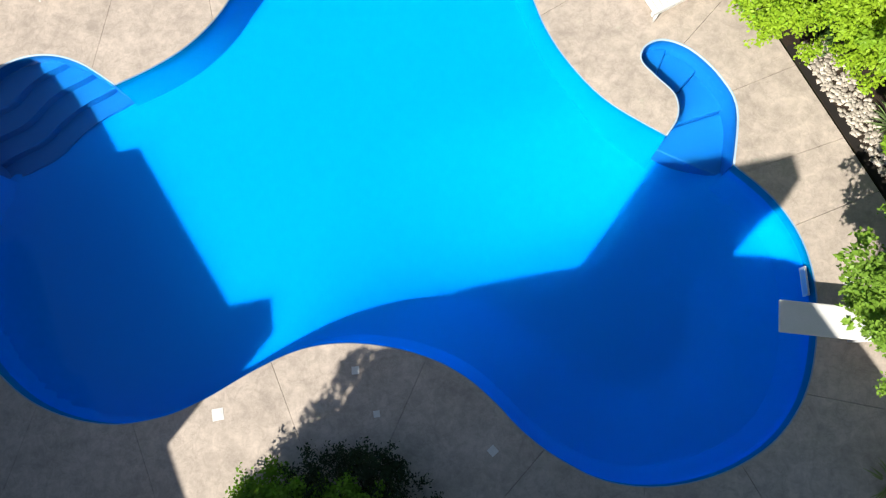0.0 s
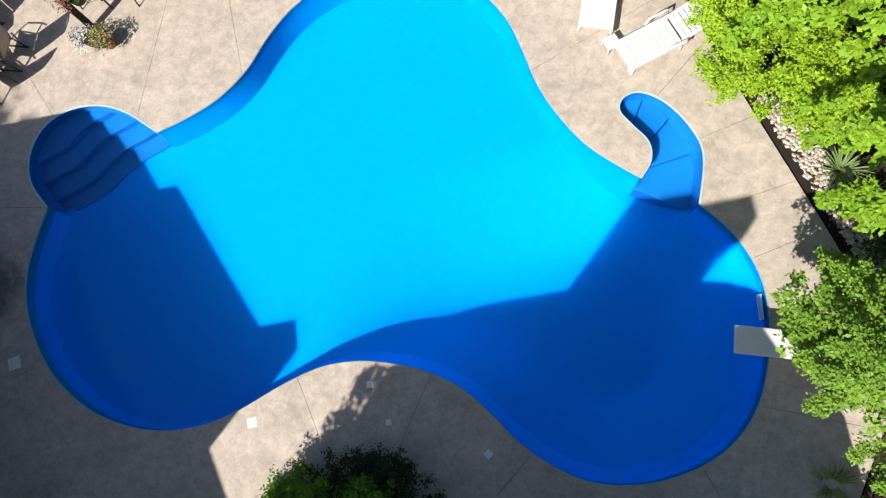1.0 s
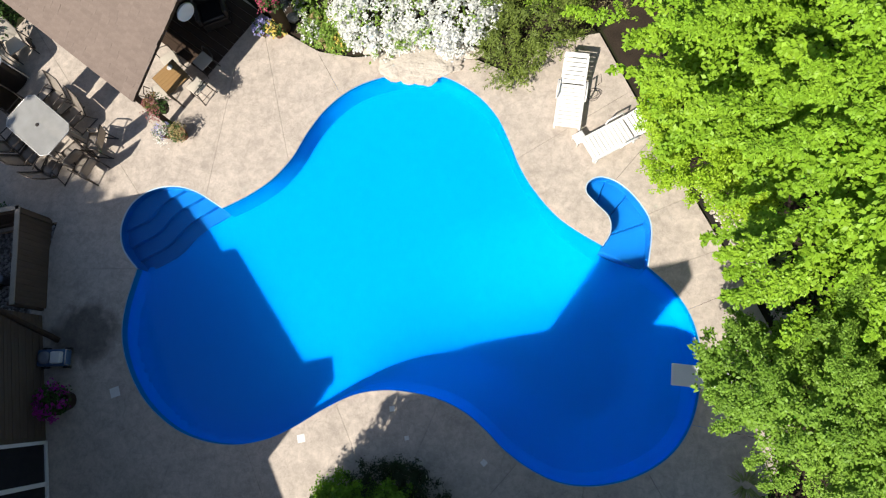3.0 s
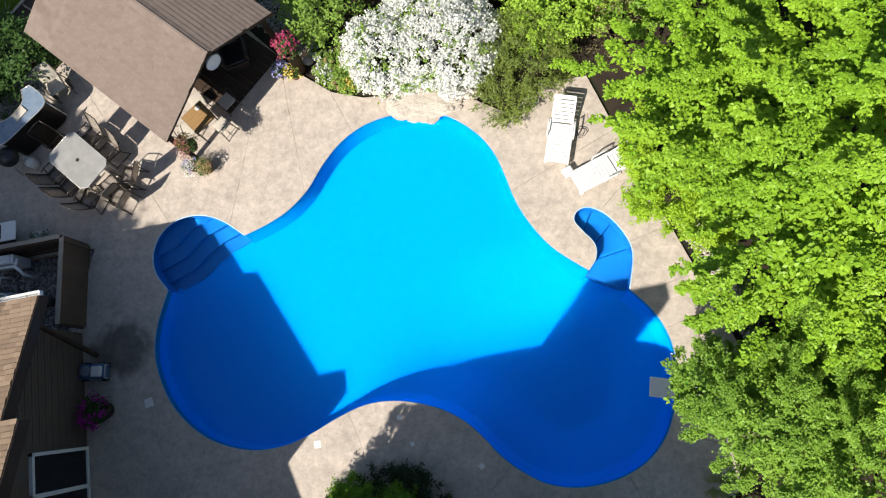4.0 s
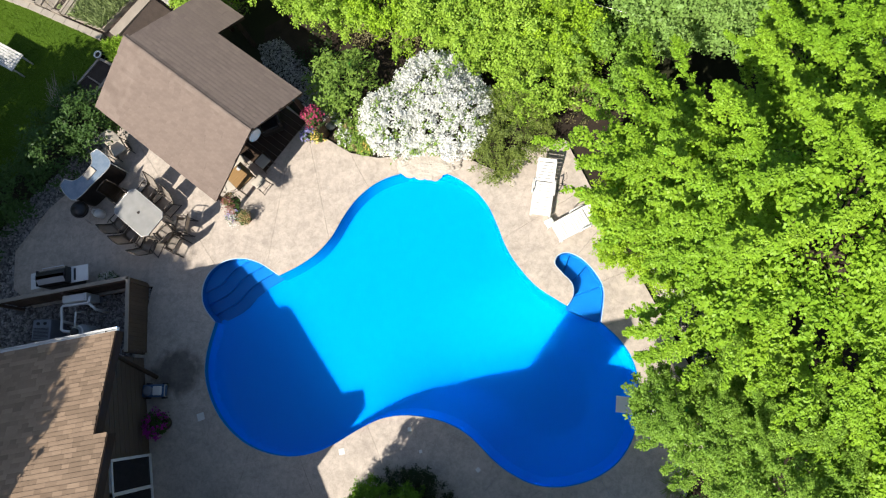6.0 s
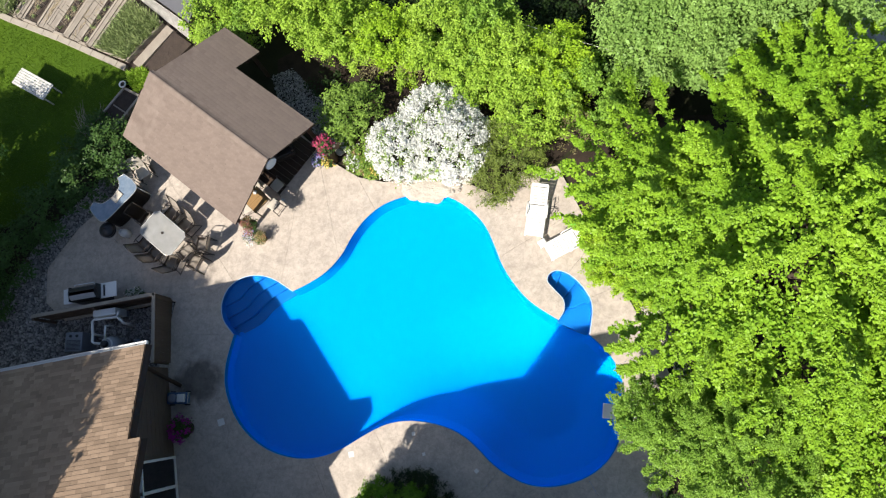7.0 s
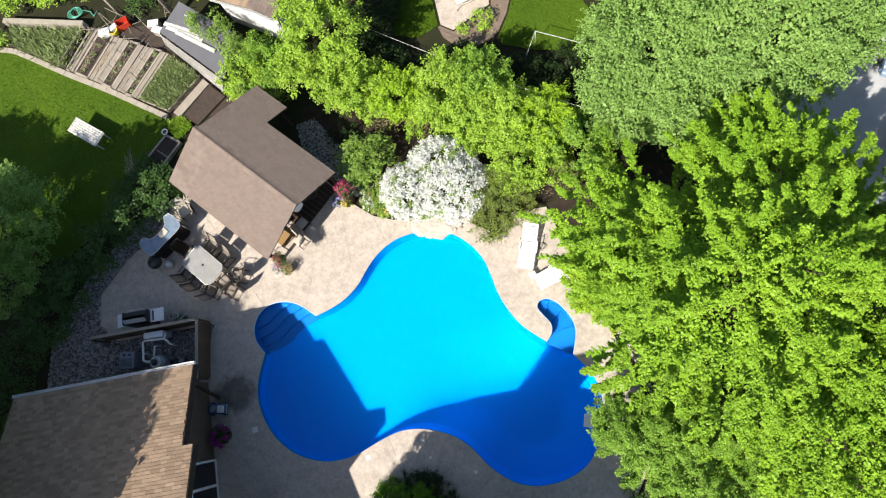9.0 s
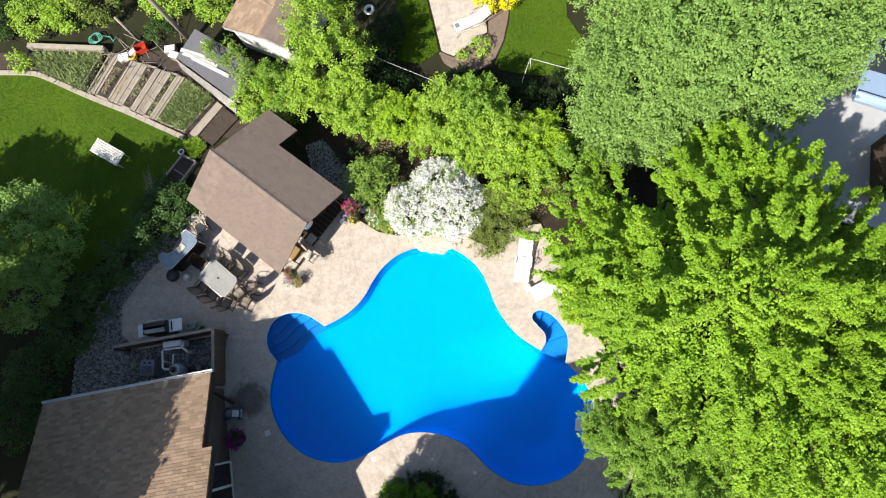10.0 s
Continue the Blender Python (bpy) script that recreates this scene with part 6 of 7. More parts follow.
SIDE_BED = [(-13.55, 1.95), (-14.4, 2.55), (-14.6, 3.9), (-13.55, 5.45), (-12.5, 6.4), (-11.75, 7.85), (-12.3, 8.3), (-13.3, 6.9), (-14.7, 5.6), (-15.8, 4.0), (-16.6, 2.0), (-16.6, -0.6), (-9.3, 0.2), (-9.3, 2.6)]
patch("gravel_bed", SIDE_BED, -0.074, mat("gravel_fines", (0.13, 0.12, 0.11), 0.9, (0.06, 0.055, 0.05), 6, 60, 0.8), "strip of grey gravel beside the deck", "gravel")
pebbles("river_gravel", "grey river gravel beside the deck and equipment", SIDE_BED, 9000, 0.048, 1, -0.072)
BACK_BED = [(-6.1, 10.0), (-3.8, 7.85), (-2.85, 7.2), (-1.9, 7.0), (-1.0, 7.1), (1.3, 6.8), (2.4, 6.4), (2.9, 7.2), (4.2, 7.4), (6.0, 9.0), (5.0, 10.5), (0.5, 12.5), (-4.0, 13.2), (-6.2, 12.0)]
patch("flower_bed", BACK_BED, -0.07, MULCH, "dark mulch bed behind the pool", "flower bed")
pebbles("pavilion_gravel", "grey stones along the pavilion's side", [(-6.0, 10.1), (-3.9, 8.2), (-3.4, 8.9), (-4.4, 10.3), (-5.6, 11.6), (-6.4, 11.3)], 2600, 0.036, 2, -0.068)
RIGHT_BED = [(5.3, 5.3), (6.2, 3.4), (7.4, 0.9), (8.0, -0.5), (8.05, -2.0), (7.05, -4.3), (9.0, -6.0), (17.0, -6.0), (17.0, 9.0), (6.2, 9.0), (4.4, 7.4)]
patch("shrub_bed", RIGHT_BED, -0.07, MULCH, "dark mulch bed under the trees", "flower bed")
# flat strip coloured black for the shade of the gap along the deck
patch("edge_gap_shade", [(6.17, 3.46), (7.36, 1.01), (7.97, -0.36), (8.08, -0.32), (7.70, 0.52), (7.49, 1.02), (7.25, 1.5), (7.02, 2.04), (6.68, 2.68), (6.29, 3.5)], -0.064, mat("gap_shade_black", (0.018, 0.014, 0.011), 0.95, (0.009, 0.007, 0.006), 5, 40, 0.8), "flat black strip for the shaded gap between deck and stones", "trench")
pebbles("white_gravel", "white and tan stones along the deck's edge", [(6.3, 3.45), (7.48, 1.05), (8.08, -0.25), (8.45, 0.05), (7.95, 1.25), (7.15, 2.9), (6.75, 3.6)], 1300, 0.043, 3, -0.068, mat("pale_cobbles", (0.60, 0.55, 0.48), 0.8, (0.32, 0.27, 0.21), 5, 50, 0.3, island=0.4))
patch("front_bed", [(1.0, -4.15), (-0.6, -3.65), (-2.1, -4.15), (-3.1, -7.4), (2.4, -7.4), (2.4, -5.4)], -0.07, MULCH, "dark mulch bed at the deck's front edge", "flower bed")


def blades(name, label, x, y, count, length, material, seed, z=-0.07, spread=0.6, category="plant", group=""):
    """A tuft of long narrow arching leaves."""
    t = thing(name, label, category, turned(x, y, 0, z), group)
    rnd = random.Random(seed)
    for _ in range(count):
        bm = bmesh.new()
        a, L, up = rnd.uniform(0, 6.283), length * rnd.uniform(0.6, 1.1), rnd.uniform(0.4, 1.1)
        d, side = Vector((math.cos(a), math.sin(a), 0)), Vector((-math.sin(a), math.cos(a), 0))
        row = []
        for k in range(5):
            f = k / 4
            p = d * (0.03 + L * spread * f) + Vector((0, 0, L * (up * f - 0.55 * f * f * up)))
            w = 0.022 * (1 - f) ** 0.7 + 0.001
            row.append((bm.verts.new(p - side * w), bm.verts.new(p + Vector((0, 0, -w * 0.5))), bm.verts.new(p + side * w)))
        for r, s in zip(row, row[1:]):
            bm.faces.new((r[0], r[1], s[1], s[0])), bm.faces.new((r[1], r[2], s[2], s[1]))
        part("leaf", bm, material, t)


BLADE = leaf_mat("yucca_blades", (0.26, 0.35, 0.13), (0.15, 0.23, 0.08), 0.15)
BLADE_PALE = leaf_mat("pale_yucca_blades", (0.42, 0.44, 0.20), (0.20, 0.27, 0.09), 0.15)
blades("iris_clump", "clump of narrow grey-green iris leaves", 7.6, 2.05, 60, 0.75, BLADE, 5)
blades("iris_clump", "clump of narrow iris leaves by the cobbles", 7.95, 1.6, 40, 0.65, BLADE, 6)
blades("yucca", "spiky yucca with pale striped leaves", 6.95, -3.2, 46, 0.72, BLADE_PALE, 7)
for i, (x, y, z, r) in enumerate(((7.0, 3.7, 0.15, 0.45), (8.3, 0.6, 0.2, 0.5), (8.6, -0.3, 0.25, 0.5), (7.6, -4.0, 0.3, 0.6))):
    plant("low_shrub", "low dark green shrub under the maple", "shrub", (x, y, -0.08), [(x, y, z, r, r, r * 0.7)], LEAF_DARK, 110 + i, 0.03, "low shrubs", per_m2=40, leaves=16, size=0.08, length=0.25, spread=0.09, gap=-0.35)


# ---- kitchen garden and lawn ----
BED_SOIL = mat("dark_garden_soil", (0.075, 0.053, 0.040), 0.95, (0.03, 0.021, 0.016), 5, 40, 1.0, dist=0.04)
CURB = mat("pale_concrete_edging", (0.40, 0.355, 0.29), 0.85, (0.27, 0.235, 0.19), 3, 30, 0.3)
STRAW = mat("dry_straw", (0.42, 0.34, 0.22), 0.9, (0.28, 0.22, 0.14), 6, 40, 0.1)
LEEK = leaf_mat("leek_leaves", (0.39, 0.46, 0.20), (0.24, 0.31, 0.12), 0.25)
GRASS = leaf_mat("grass_blades", (0.135, 0.232, 0.012), (0.056, 0.120, 0.008), 0.05)
RED = mat("red_plastic", (0.55, 0.05, 0.02), 0.4, (0.45, 0.04, 0.02), 4, 40, 0.05)
YELLOW = mat("yellow_plastic", (0.75, 0.6, 0.03), 0.4, (0.65, 0.5, 0.03), 4, 40, 0.05)
HOSE = mat("green_hose", (0.10, 0.36, 0.27), 0.5, (0.07, 0.28, 0.2), 4, 40, 0.05)
WHITE_WEATHERED = mat("weathered_white_paint", (0.66, 0.64, 0.60), 0.8, (0.40, 0.38, 0.35), 5, 26, 0.3, contrast=0.35)
SLATE = mat("grey_roll_roofing", (0.13, 0.13, 0.14), 0.85, (0.09, 0.09, 0.10), 2, 60, 0.3)


def scatter(poly, count, seed):
    """Random points within an outline."""
    rng = np.random.default_rng(seed)
    p = np.array(poly)
    q = rng.uniform(p.min(0), p.max(0), (count * 3, 2))
    ins = np.zeros(len(q), bool)
    for (x0, y0), (x1, y1) in zip(poly, poly[1:] + poly[:1]):
        cross = ((y0 > q[:, 1]) != (y1 > q[:, 1])) & (q[:, 0] < (x1 - x0) * (q[:, 1] - y0) / (y1 - y0 + 1e-12) + x0)
        ins ^= cross
    return q[ins][:count], rng


def turf(name, label, poly, count, height, seed, material=GRASS, z=-0.05, width=0.02, lean=0.5, parent=None):
    q, rng = scatter(poly, count, seed)
    n = len(q)
    up = unit(np.c_[rng.normal(size=(n, 2)) * lean, np.ones(n)])
    h = height * rng.uniform(0.6, 1.3, n)
    c = np.c_[q, np.full(n, z)] + up * h[:, None] / 2
    side = unit(np.cross(up, rng.normal(size=(n, 3))))
    ob = flakes(name, c, side, up, h, width, material, parent)
    return tagged(ob, label, "grass" if parent is None else "")


LAWN_W = [(-40.0, 17.5), (-22.9, 15.9), (-21.1, 15.76), (-20.1, 15.4), (-17.85, 14.36), (-15.6, 13.4), (-14.0, 12.65), (-12.4, 11.9), (-12.7, 10.6), (-13.4, 9.0), (-14.5, 7.2), (-16.5, 5.6), (-20.0, 5.0), (-40.0, 5.0)]
patch("lawn", LAWN_W, -0.05, LAWN, "bright mown lawn beside the kitchen garden", "lawn")
turf("lawn_grass", "short bright green mown grass", [(-24.0, 15.95)] + LAWN_W[1:-1] + [(-24.0, 5.0)], 42000, 0.06, 7)
LAWN_N = [(3.3, 24.0), (3.1, 17.1), (2.85, 16.0), (2.45, 15.0), (2.6, 14.6), (4.0, 14.25), (6.0, 14.1), (6.6, 15.0), (6.3, 16.0), (5.7, 17.1), (5.7, 18.0), (6.0, 24.0)]
patch("back_lawn", LAWN_N, -0.05, LAWN, "bright lawn of the garden behind", "lawn")
turf("back_lawn_grass", "short green grass of the garden behind", LAWN_N, 14000, 0.06, 8)
LAWN_M = [(-2.16, 19.5), (-2.2, 18.5), (-2.5, 16.73), (-2.1, 15.35), (-1.08, 15.15), (-0.2, 15.7), (-0.8, 18.4), (-0.95, 19.5)]
patch("side_lawn", LAWN_M, -0.05, LAWN, "strip of green lawn by the neighbouring patio", "lawn")
turf("side_lawn_grass", "green grass beside the neighbouring patio", LAWN_M, 9000, 0.07, 9)
edge = spline([(-24.0, 16.05), (-22.9, 15.98), (-21.1, 15.84), (-20.09, 15.49), (-17.85, 14.44), (-15.61, 13.48), (-14.01, 12.72), (-12.45, 11.97)], 3)
kerb = thing("garden_kerb", "pale concrete kerb between lawn and beds", "kerb", kind="structure")
for a, b in zip(edge, edge[1:]):
    a, b = Vector((*a, 0)), Vector((*b, 0))
    d = b - a
    bm = bmesh.new()
    box(bm, 0.006, -0.12, -0.1, d.length - 0.006, 0.12, 0.05, Matrix.Translation(a) @ Matrix.Rotation(math.atan2(d.y, d.x), 4, "Z"), bevel=0.012)
    part("kerb_stone", bm, CURB, kerb)


def raised_bed(name, label, quad, material=BED_SOIL, high=0.12, boards=True):
    """A bed within four corners, framed with weathered boards."""
    t = thing(name, label, "garden bed")
    bm = bmesh.new()
    prism(bm, quad, -0.08, high - 0.05)
    part("soil", bm, material, t)
    if boards:
        for a, b in zip(quad, quad[1:] + quad[:1]):
            a, b = Vector((*a, 0)), Vector((*b, 0))
            d = b - a
            bm = bmesh.new()
            box(bm, -0.02, -0.045, -0.08, d.length + 0.02, 0.045, high, Matrix.Translation(a) @ Matrix.Rotation(math.atan2(d.y, d.x), 4, "Z"))
            part("board", bm, WOOD_GREY, t)
    return t


LEEKS = [(-20.9, 16.85), (-20.95, 16.3), (-20.1, 15.66), (-17.85, 14.65), (-17.1, 16.5)]
b = raised_bed("vegetable_bed", "bed of dense leeks behind the kerb", LEEKS, boards=False)
turf("leek_foliage", "", LEEKS, 1900, 0.42, 21, LEEK, 0.05, 0.05, 0.7, b)
GREENS = [(-13.75, 12.87), (-12.55, 14.85), (-11.08, 13.78), (-12.4, 12.27)]
b = raised_bed("vegetable_bed", "board-framed bed full of green onions", GREENS)
turf("onion_foliage", "", GREENS, 3400, 0.32, 22, LEEK, 0.06, 0.036, 0.6, b)
raised_bed("vegetable_bed", "bed of bare dark crumbly soil", [(-11.66, 11.92), (-10.55, 13.4), (-9.75, 12.8), (-10.9, 11.5)], boards=False)
raised_bed("vegetable_bed", "framed bed of dark soil by the pavilion", [(-13.36, 9.7), (-12.36, 11.06), (-11.66, 10.68), (-12.6, 9.3)])
HERBS = [(-12.3, 11.65), (-11.75, 11.9), (-11.2, 11.5), (-11.75, 10.85), (-12.1, 11.2)]
b = raised_bed("herb_bed", "plot of bright green herbs behind the pavilion", HERBS, boards=False)
turf("herb_foliage", "", HERBS, 1500, 0.2, 23, LEAF_SHRUB, 0.03, 0.045, 0.8, b)
t = thing("bed_divider", "thin pale board laid across the bed", "board", turned(-12.35, 10.13, -33))
bm = bmesh.new()
box(bm, -0.42, -0.025, 0.05, 0.42, 0.025, 0.14, bevel=0.005)
part("plank", bm, WOOD_GREY, t)
t = thing("garden_post", "low dark post with a white rim at the bed's corner", "post", turned(-12.4, 11.19, 0, -0.05))
bm = bmesh.new()
lathe(bm, [(0.11, 0.0), (0.11, 0.2), (0.06, 0.19)], 16)
part("post", bm, WOOD_DARK, t, smooth=True)
bm = bmesh.new()
lathe(bm, [(0.095, 0.19), (0.15, 0.19), (0.15, 0.23), (0.095, 0.23), (0.095, 0.19)], 20)
part("rim", bm, WHITE_PLASTIC, t, smooth=True)
for p, q in (((-11.98, 12.02), (-10.72, 13.58)),):
    p, q = Vector((*p, 0)), Vector((*q, 0))
    t = thing("walk_board", "pale weathered board along the vegetable bed", "boards", Matrix.Translation(p) @ Matrix.Rotation(math.atan2((q - p).y, (q - p).x), 4, "Z"), "walking boards")
    bm = bmesh.new()
    box(bm, 0, -0.2, -0.06, (q - p).length, 0.2, 0.08, bevel=0.008)
    part("plank", bm, WOOD_GREY, t)
lo0, lo1, hi0, hi1 = Vector((-17.7, 14.58)), Vector((-13.88, 12.88)), Vector((-16.75, 16.6)), Vector((-12.65, 15.05))
cells = (0.0, 0.04, 0.12, 0.30, 0.50, 0.63, 0.82, 0.91, 1.0)
for k, (u, v) in enumerate(zip(cells, cells[1:])):
    a, b2, c, d = lo0.lerp(lo1, u), lo0.lerp(lo1, v), hi0.lerp(hi1, v), hi0.lerp(hi1, u)
    if k % 2:
        t = thing("walk_board", "weathered grey walking boards between the beds", "boards", group="walking boards")
        for j in range(3):
            p, q = (a.lerp(b2, (j + 0.06) / 3), a.lerp(b2, (j + 0.94) / 3))
            r, s = (d.lerp(c, (j + 0.94) / 3), d.lerp(c, (j + 0.06) / 3))
            bm = bmesh.new()
            prism(bm, [tuple(p), tuple(q), tuple(r), tuple(s)], -0.02, 0.10 + 0.015 * ((j * 7 + k) % 3))
            part("plank", bm, WOOD_GREY, t)
    else:
        raised_bed("vegetable_bed", "narrow bed of dark soil with seedlings", [tuple(a), tuple(b2), tuple(c), tuple(d)], high=0.14)
        for j in range(5):
            o = a.lerp(b2, 0.5).lerp(d.lerp(c, 0.5), (j + 0.5) / 5)
            t = thing("seedling", "small green seedling in the narrow bed", "seedling", turned(o.x, o.y, 0, 0.08), "seedlings")
            crown(t, "leaves", [(0, 0, 0.05, 0.08, 0.08, 0.08)], LEEK, 300 + k * 10 + j, per_m2=120, leaves=8, size=0.07, length=0.1, spread=0.04, gap=-0.6)
        for j in range(9):
            o = a.lerp(b2, 0.3 + 0.4 * (j % 2)).lerp(d.lerp(c, 0.3 + 0.4 * (j % 2)), (j + 0.5) / 9)
            t = thing("plant_cane", "short pale cane standing in the narrow bed", "cane", turned(o.x, o.y, 47 * j, 0.05), "plant canes")
            bm = bmesh.new()
            tube(bm, [(0, 0, 0), (0.03 + 0.02 * (j % 3), 0, 0.32 + 0.05 * (j % 4))], 0.013, 5)
            part("cane", bm, WOOD_GREY, t)
for k, u in enumerate((0.02, 0.22, 0.55, 0.84)):
    a, c = lo0.lerp(lo1, u), hi0.lerp(hi1, u)
    t = thing("bean_trellis", "thin pale cane trellis over the beds", "trellis", group="trellises")
    bm = bmesh.new()
    for f in (0.02, 0.35, 0.68, 0.98):
        p = a.lerp(c, f)
        tube(bm, [(p.x, p.y, 0.0), (p.x, p.y, 0.75)], 0.014, 5)
    tube(bm, [(a.x, a.y, 0.72), (c.x, c.y, 0.72)], 0.014, 5)
    part("cane", bm, WOOD_GREY, t)
patch("garden_soil", [(-24.0, 16.1), (-20.4, 15.75), (-17.6, 14.5), (-12.1, 11.95), (-9.4, 11.9), (-8.8, 13.6), (-12.8, 16.6), (-24.0, 17.2)], -0.066, BED_SOIL, "dark soil between the vegetable beds", "soil")


def low_shed():
    """The low lean-to with a felt roof and loose white planks."""
    t = thing("lean_to", "low grey lean-to with white boards on its roof", "shed")
    top = [(-12.62, 15.6, 1.05), (-9.36, 13.12, 1.05), (-8.75, 15.0, 1.35), (-11.65, 16.85, 1.35)]
    bm = bmesh.new()
    slab(bm, top, 0.06)
    part("roof", bm, SLATE, t)
    bm = bmesh.new()
    prism(bm, [(-12.45, 15.65), (-9.4, 13.3), (-8.9, 14.9), (-11.6, 16.6)], -0.08, 0.98)
    part("wall", bm, WOOD_GREY, t)
    bm = bmesh.new()
    foot = [(-12.92, 15.56, 0.0), (-9.9, 13.06, 0.0), (-9.42, 13.08, 1.02), (-12.66, 15.52, 1.02)]
    bm.faces.new([bm.verts.new(c) for c in foot])
    bmesh.ops.solidify(bm, geom=bm.faces[:], thickness=0.05)
    part("front_board", bm, WHITE_WEATHERED, t, "weathered white sloping front board")
    for k, (x, y, L, a) in enumerate(((-12.35, 15.93, 2.1, -21), (-12.2, 15.72, 1.95, -24), (-11.7, 15.42, 2.2, -29), (-11.33, 16.27, 0.95, -29))):
        w = thing("loose_plank", "white painted plank lying on the lean-to roof", "plank", turned(x, y, a, 1.16 + 0.03 * k), "loose planks")
        bm = bmesh.new()
        box(bm, 0, -0.09, 0, L, 0.09, 0.03, bevel=0.004)
        part("board", bm, WHITE_WEATHERED, w)


low_shed()


def garden_shed():
    m = Matrix.Translation((-7.55, 15.5, -0.08)) @ Matrix.Rotation(radians(-24.5), 4, "Z")
    t = thing("garden_shed", "garden shed with tan shingles and white gable trim", "shed", m)
    W, N, L, Z, P = 2.55, 0.95, 4.0, 2.6, 0.2
    for x0, x1 in ((-W, 0), (0, N)):
        z = [Z - P * abs(x) for x in (x0, x1)]
        bm = bmesh.new()
        slab(bm, [(x0, -0.1, z[0]), (x1, -0.1, z[1]), (x1, L, z[1]), (x0, L, z[0])], 0.08)
        part("roof", bm, SHINGLE_TAN, t)
    shingles(t, (-W, -0.1, Z - P * W + 0.004), (0, 1, 0), (1, 0, P), L, 17, 0.28, 0.14, SHINGLE_TAN, 8)
    shingles(t, (N, -0.1, Z - P * N + 0.004), (0, 1, 0), (-1, 0, P), L, 9, 0.28, 0.14, SHINGLE, 9)
    bm = bmesh.new()
    prism(bm, [(-W + 0.15, 0.1), (N - 0.15, 0.1), (N - 0.15, L - 0.1), (-W + 0.15, L - 0.1)], 0, Z - P * W - 0.05)
    part("wall", bm, WHITE_PAINT, t)
    bm = bmesh.new()
    for x0, x1 in ((-W, 0.0), (0.0, N)):
        v = [bm.verts.new((x, -0.13, Z - P * abs(x) + h)) for x, h in ((x0, 0.02), (x1, 0.02), (x1, -0.22), (x0, -0.22))]
        bm.faces.new(v)
    bmesh.ops.solidify(bm, geom=bm.faces[:], thickness=0.03)
    part("gable_trim", bm, WHITE_PAINT, t)
    bm = bmesh.new()
    v = [bm.verts.new(c) for c in ((-W + 0.15, 0.1, Z - P * W - 0.1), (N - 0.15, 0.1, Z - P * W - 0.1), (N - 0.15, 0.1, Z - P * N - 0.1), (0, 0.1, Z - 0.1))]
    bm.faces.new(v)
    bmesh.ops.solidify(bm, geom=bm.faces[:], thickness=0.04)
    part("gable", bm, WHITE_PAINT, t)


garden_shed()


def garden_table():
    t = thing("garden_table", "weathered white slatted garden table on the lawn", "table", turned(-15.88, 11.16, -29, -0.05))
    for k in range(7):
        bm = bmesh.new()
        box(bm, -0.85, -0.36 + k * 0.104, 0.66, 0.85, -0.27 + k * 0.104, 0.69, bevel=0.004)
        part("slat", bm, WHITE_WEATHERED, t)
    for sx in (-1, 1):
        for sy in (-1, 1):
            bm = bmesh.new()
            box(bm, sx * 0.7 - 0.03, sy * 0.28 - 0.03, 0, sx * 0.7 + 0.03, sy * 0.28 + 0.03, 0.66)
            part("leg", bm, WHITE_WEATHERED, t)
    bm = bmesh.new()
    for x in (-0.7, 0.7):
        box(bm, x - 0.02, -0.34, 0.60, x + 0.02, 0.34, 0.66)
    part("batten", bm, WHITE_WEATHERED, t)


garden_table()


def pole(x, y, height, r, label, lean=(0, 0), arms=True):
    t = thing("utility_pole", label, "pole", turned(x, y, 0, -0.08))
    bm = bmesh.new()
    tube(bm, [(0, 0, -0.1), (lean[0] * 0.5, lean[1] * 0.5, height * 0.5), (lean[0], lean[1], height)], [r, r * 0.9, r * 0.8], 12)
    part("shaft", bm, WOOD_GREY, t, smooth=True)
    if arms:
        bm = bmesh.new()
        box(bm, lean[0] - 0.5, lean[1] - 0.05, height - 0.3, lean[0] + 0.5, lean[1] + 0.05, height - 0.2)
        part("crossarm", bm, WOOD_GREY, t)


pole(-12.55, 17.0, 6.5, 0.12, "tall weathered utility pole behind the beds")
pole(-15.4, 17.3, 1.9, 0.08, "short grey wooden post by the beds", (-0.1, 0.15), False)
for name, pts, lab in (("overhead_cable", [(-8.2, 17.4, 2.6), (-4.58, 15.4, 2.1), (-0.25, 13.25, 2.0), (3.5, 11.5, 2.0), (7.6, 9.7, 2.3)], "pale overhead cable sagging across the gardens"), ("overhead_cable", [(-12.5, 17.05, 6.2), (-20.0, 18.2, 5.2), (-34.0, 20.0, 6.2)], "pale overhead cable running along the back gardens")):
    bm = bmesh.new()
    tube(bm, spline(pts, 8), 0.008, 6)
    tagged(part(name, bm, METAL_PALE, smooth=True), lab, "cable", "overhead cables")

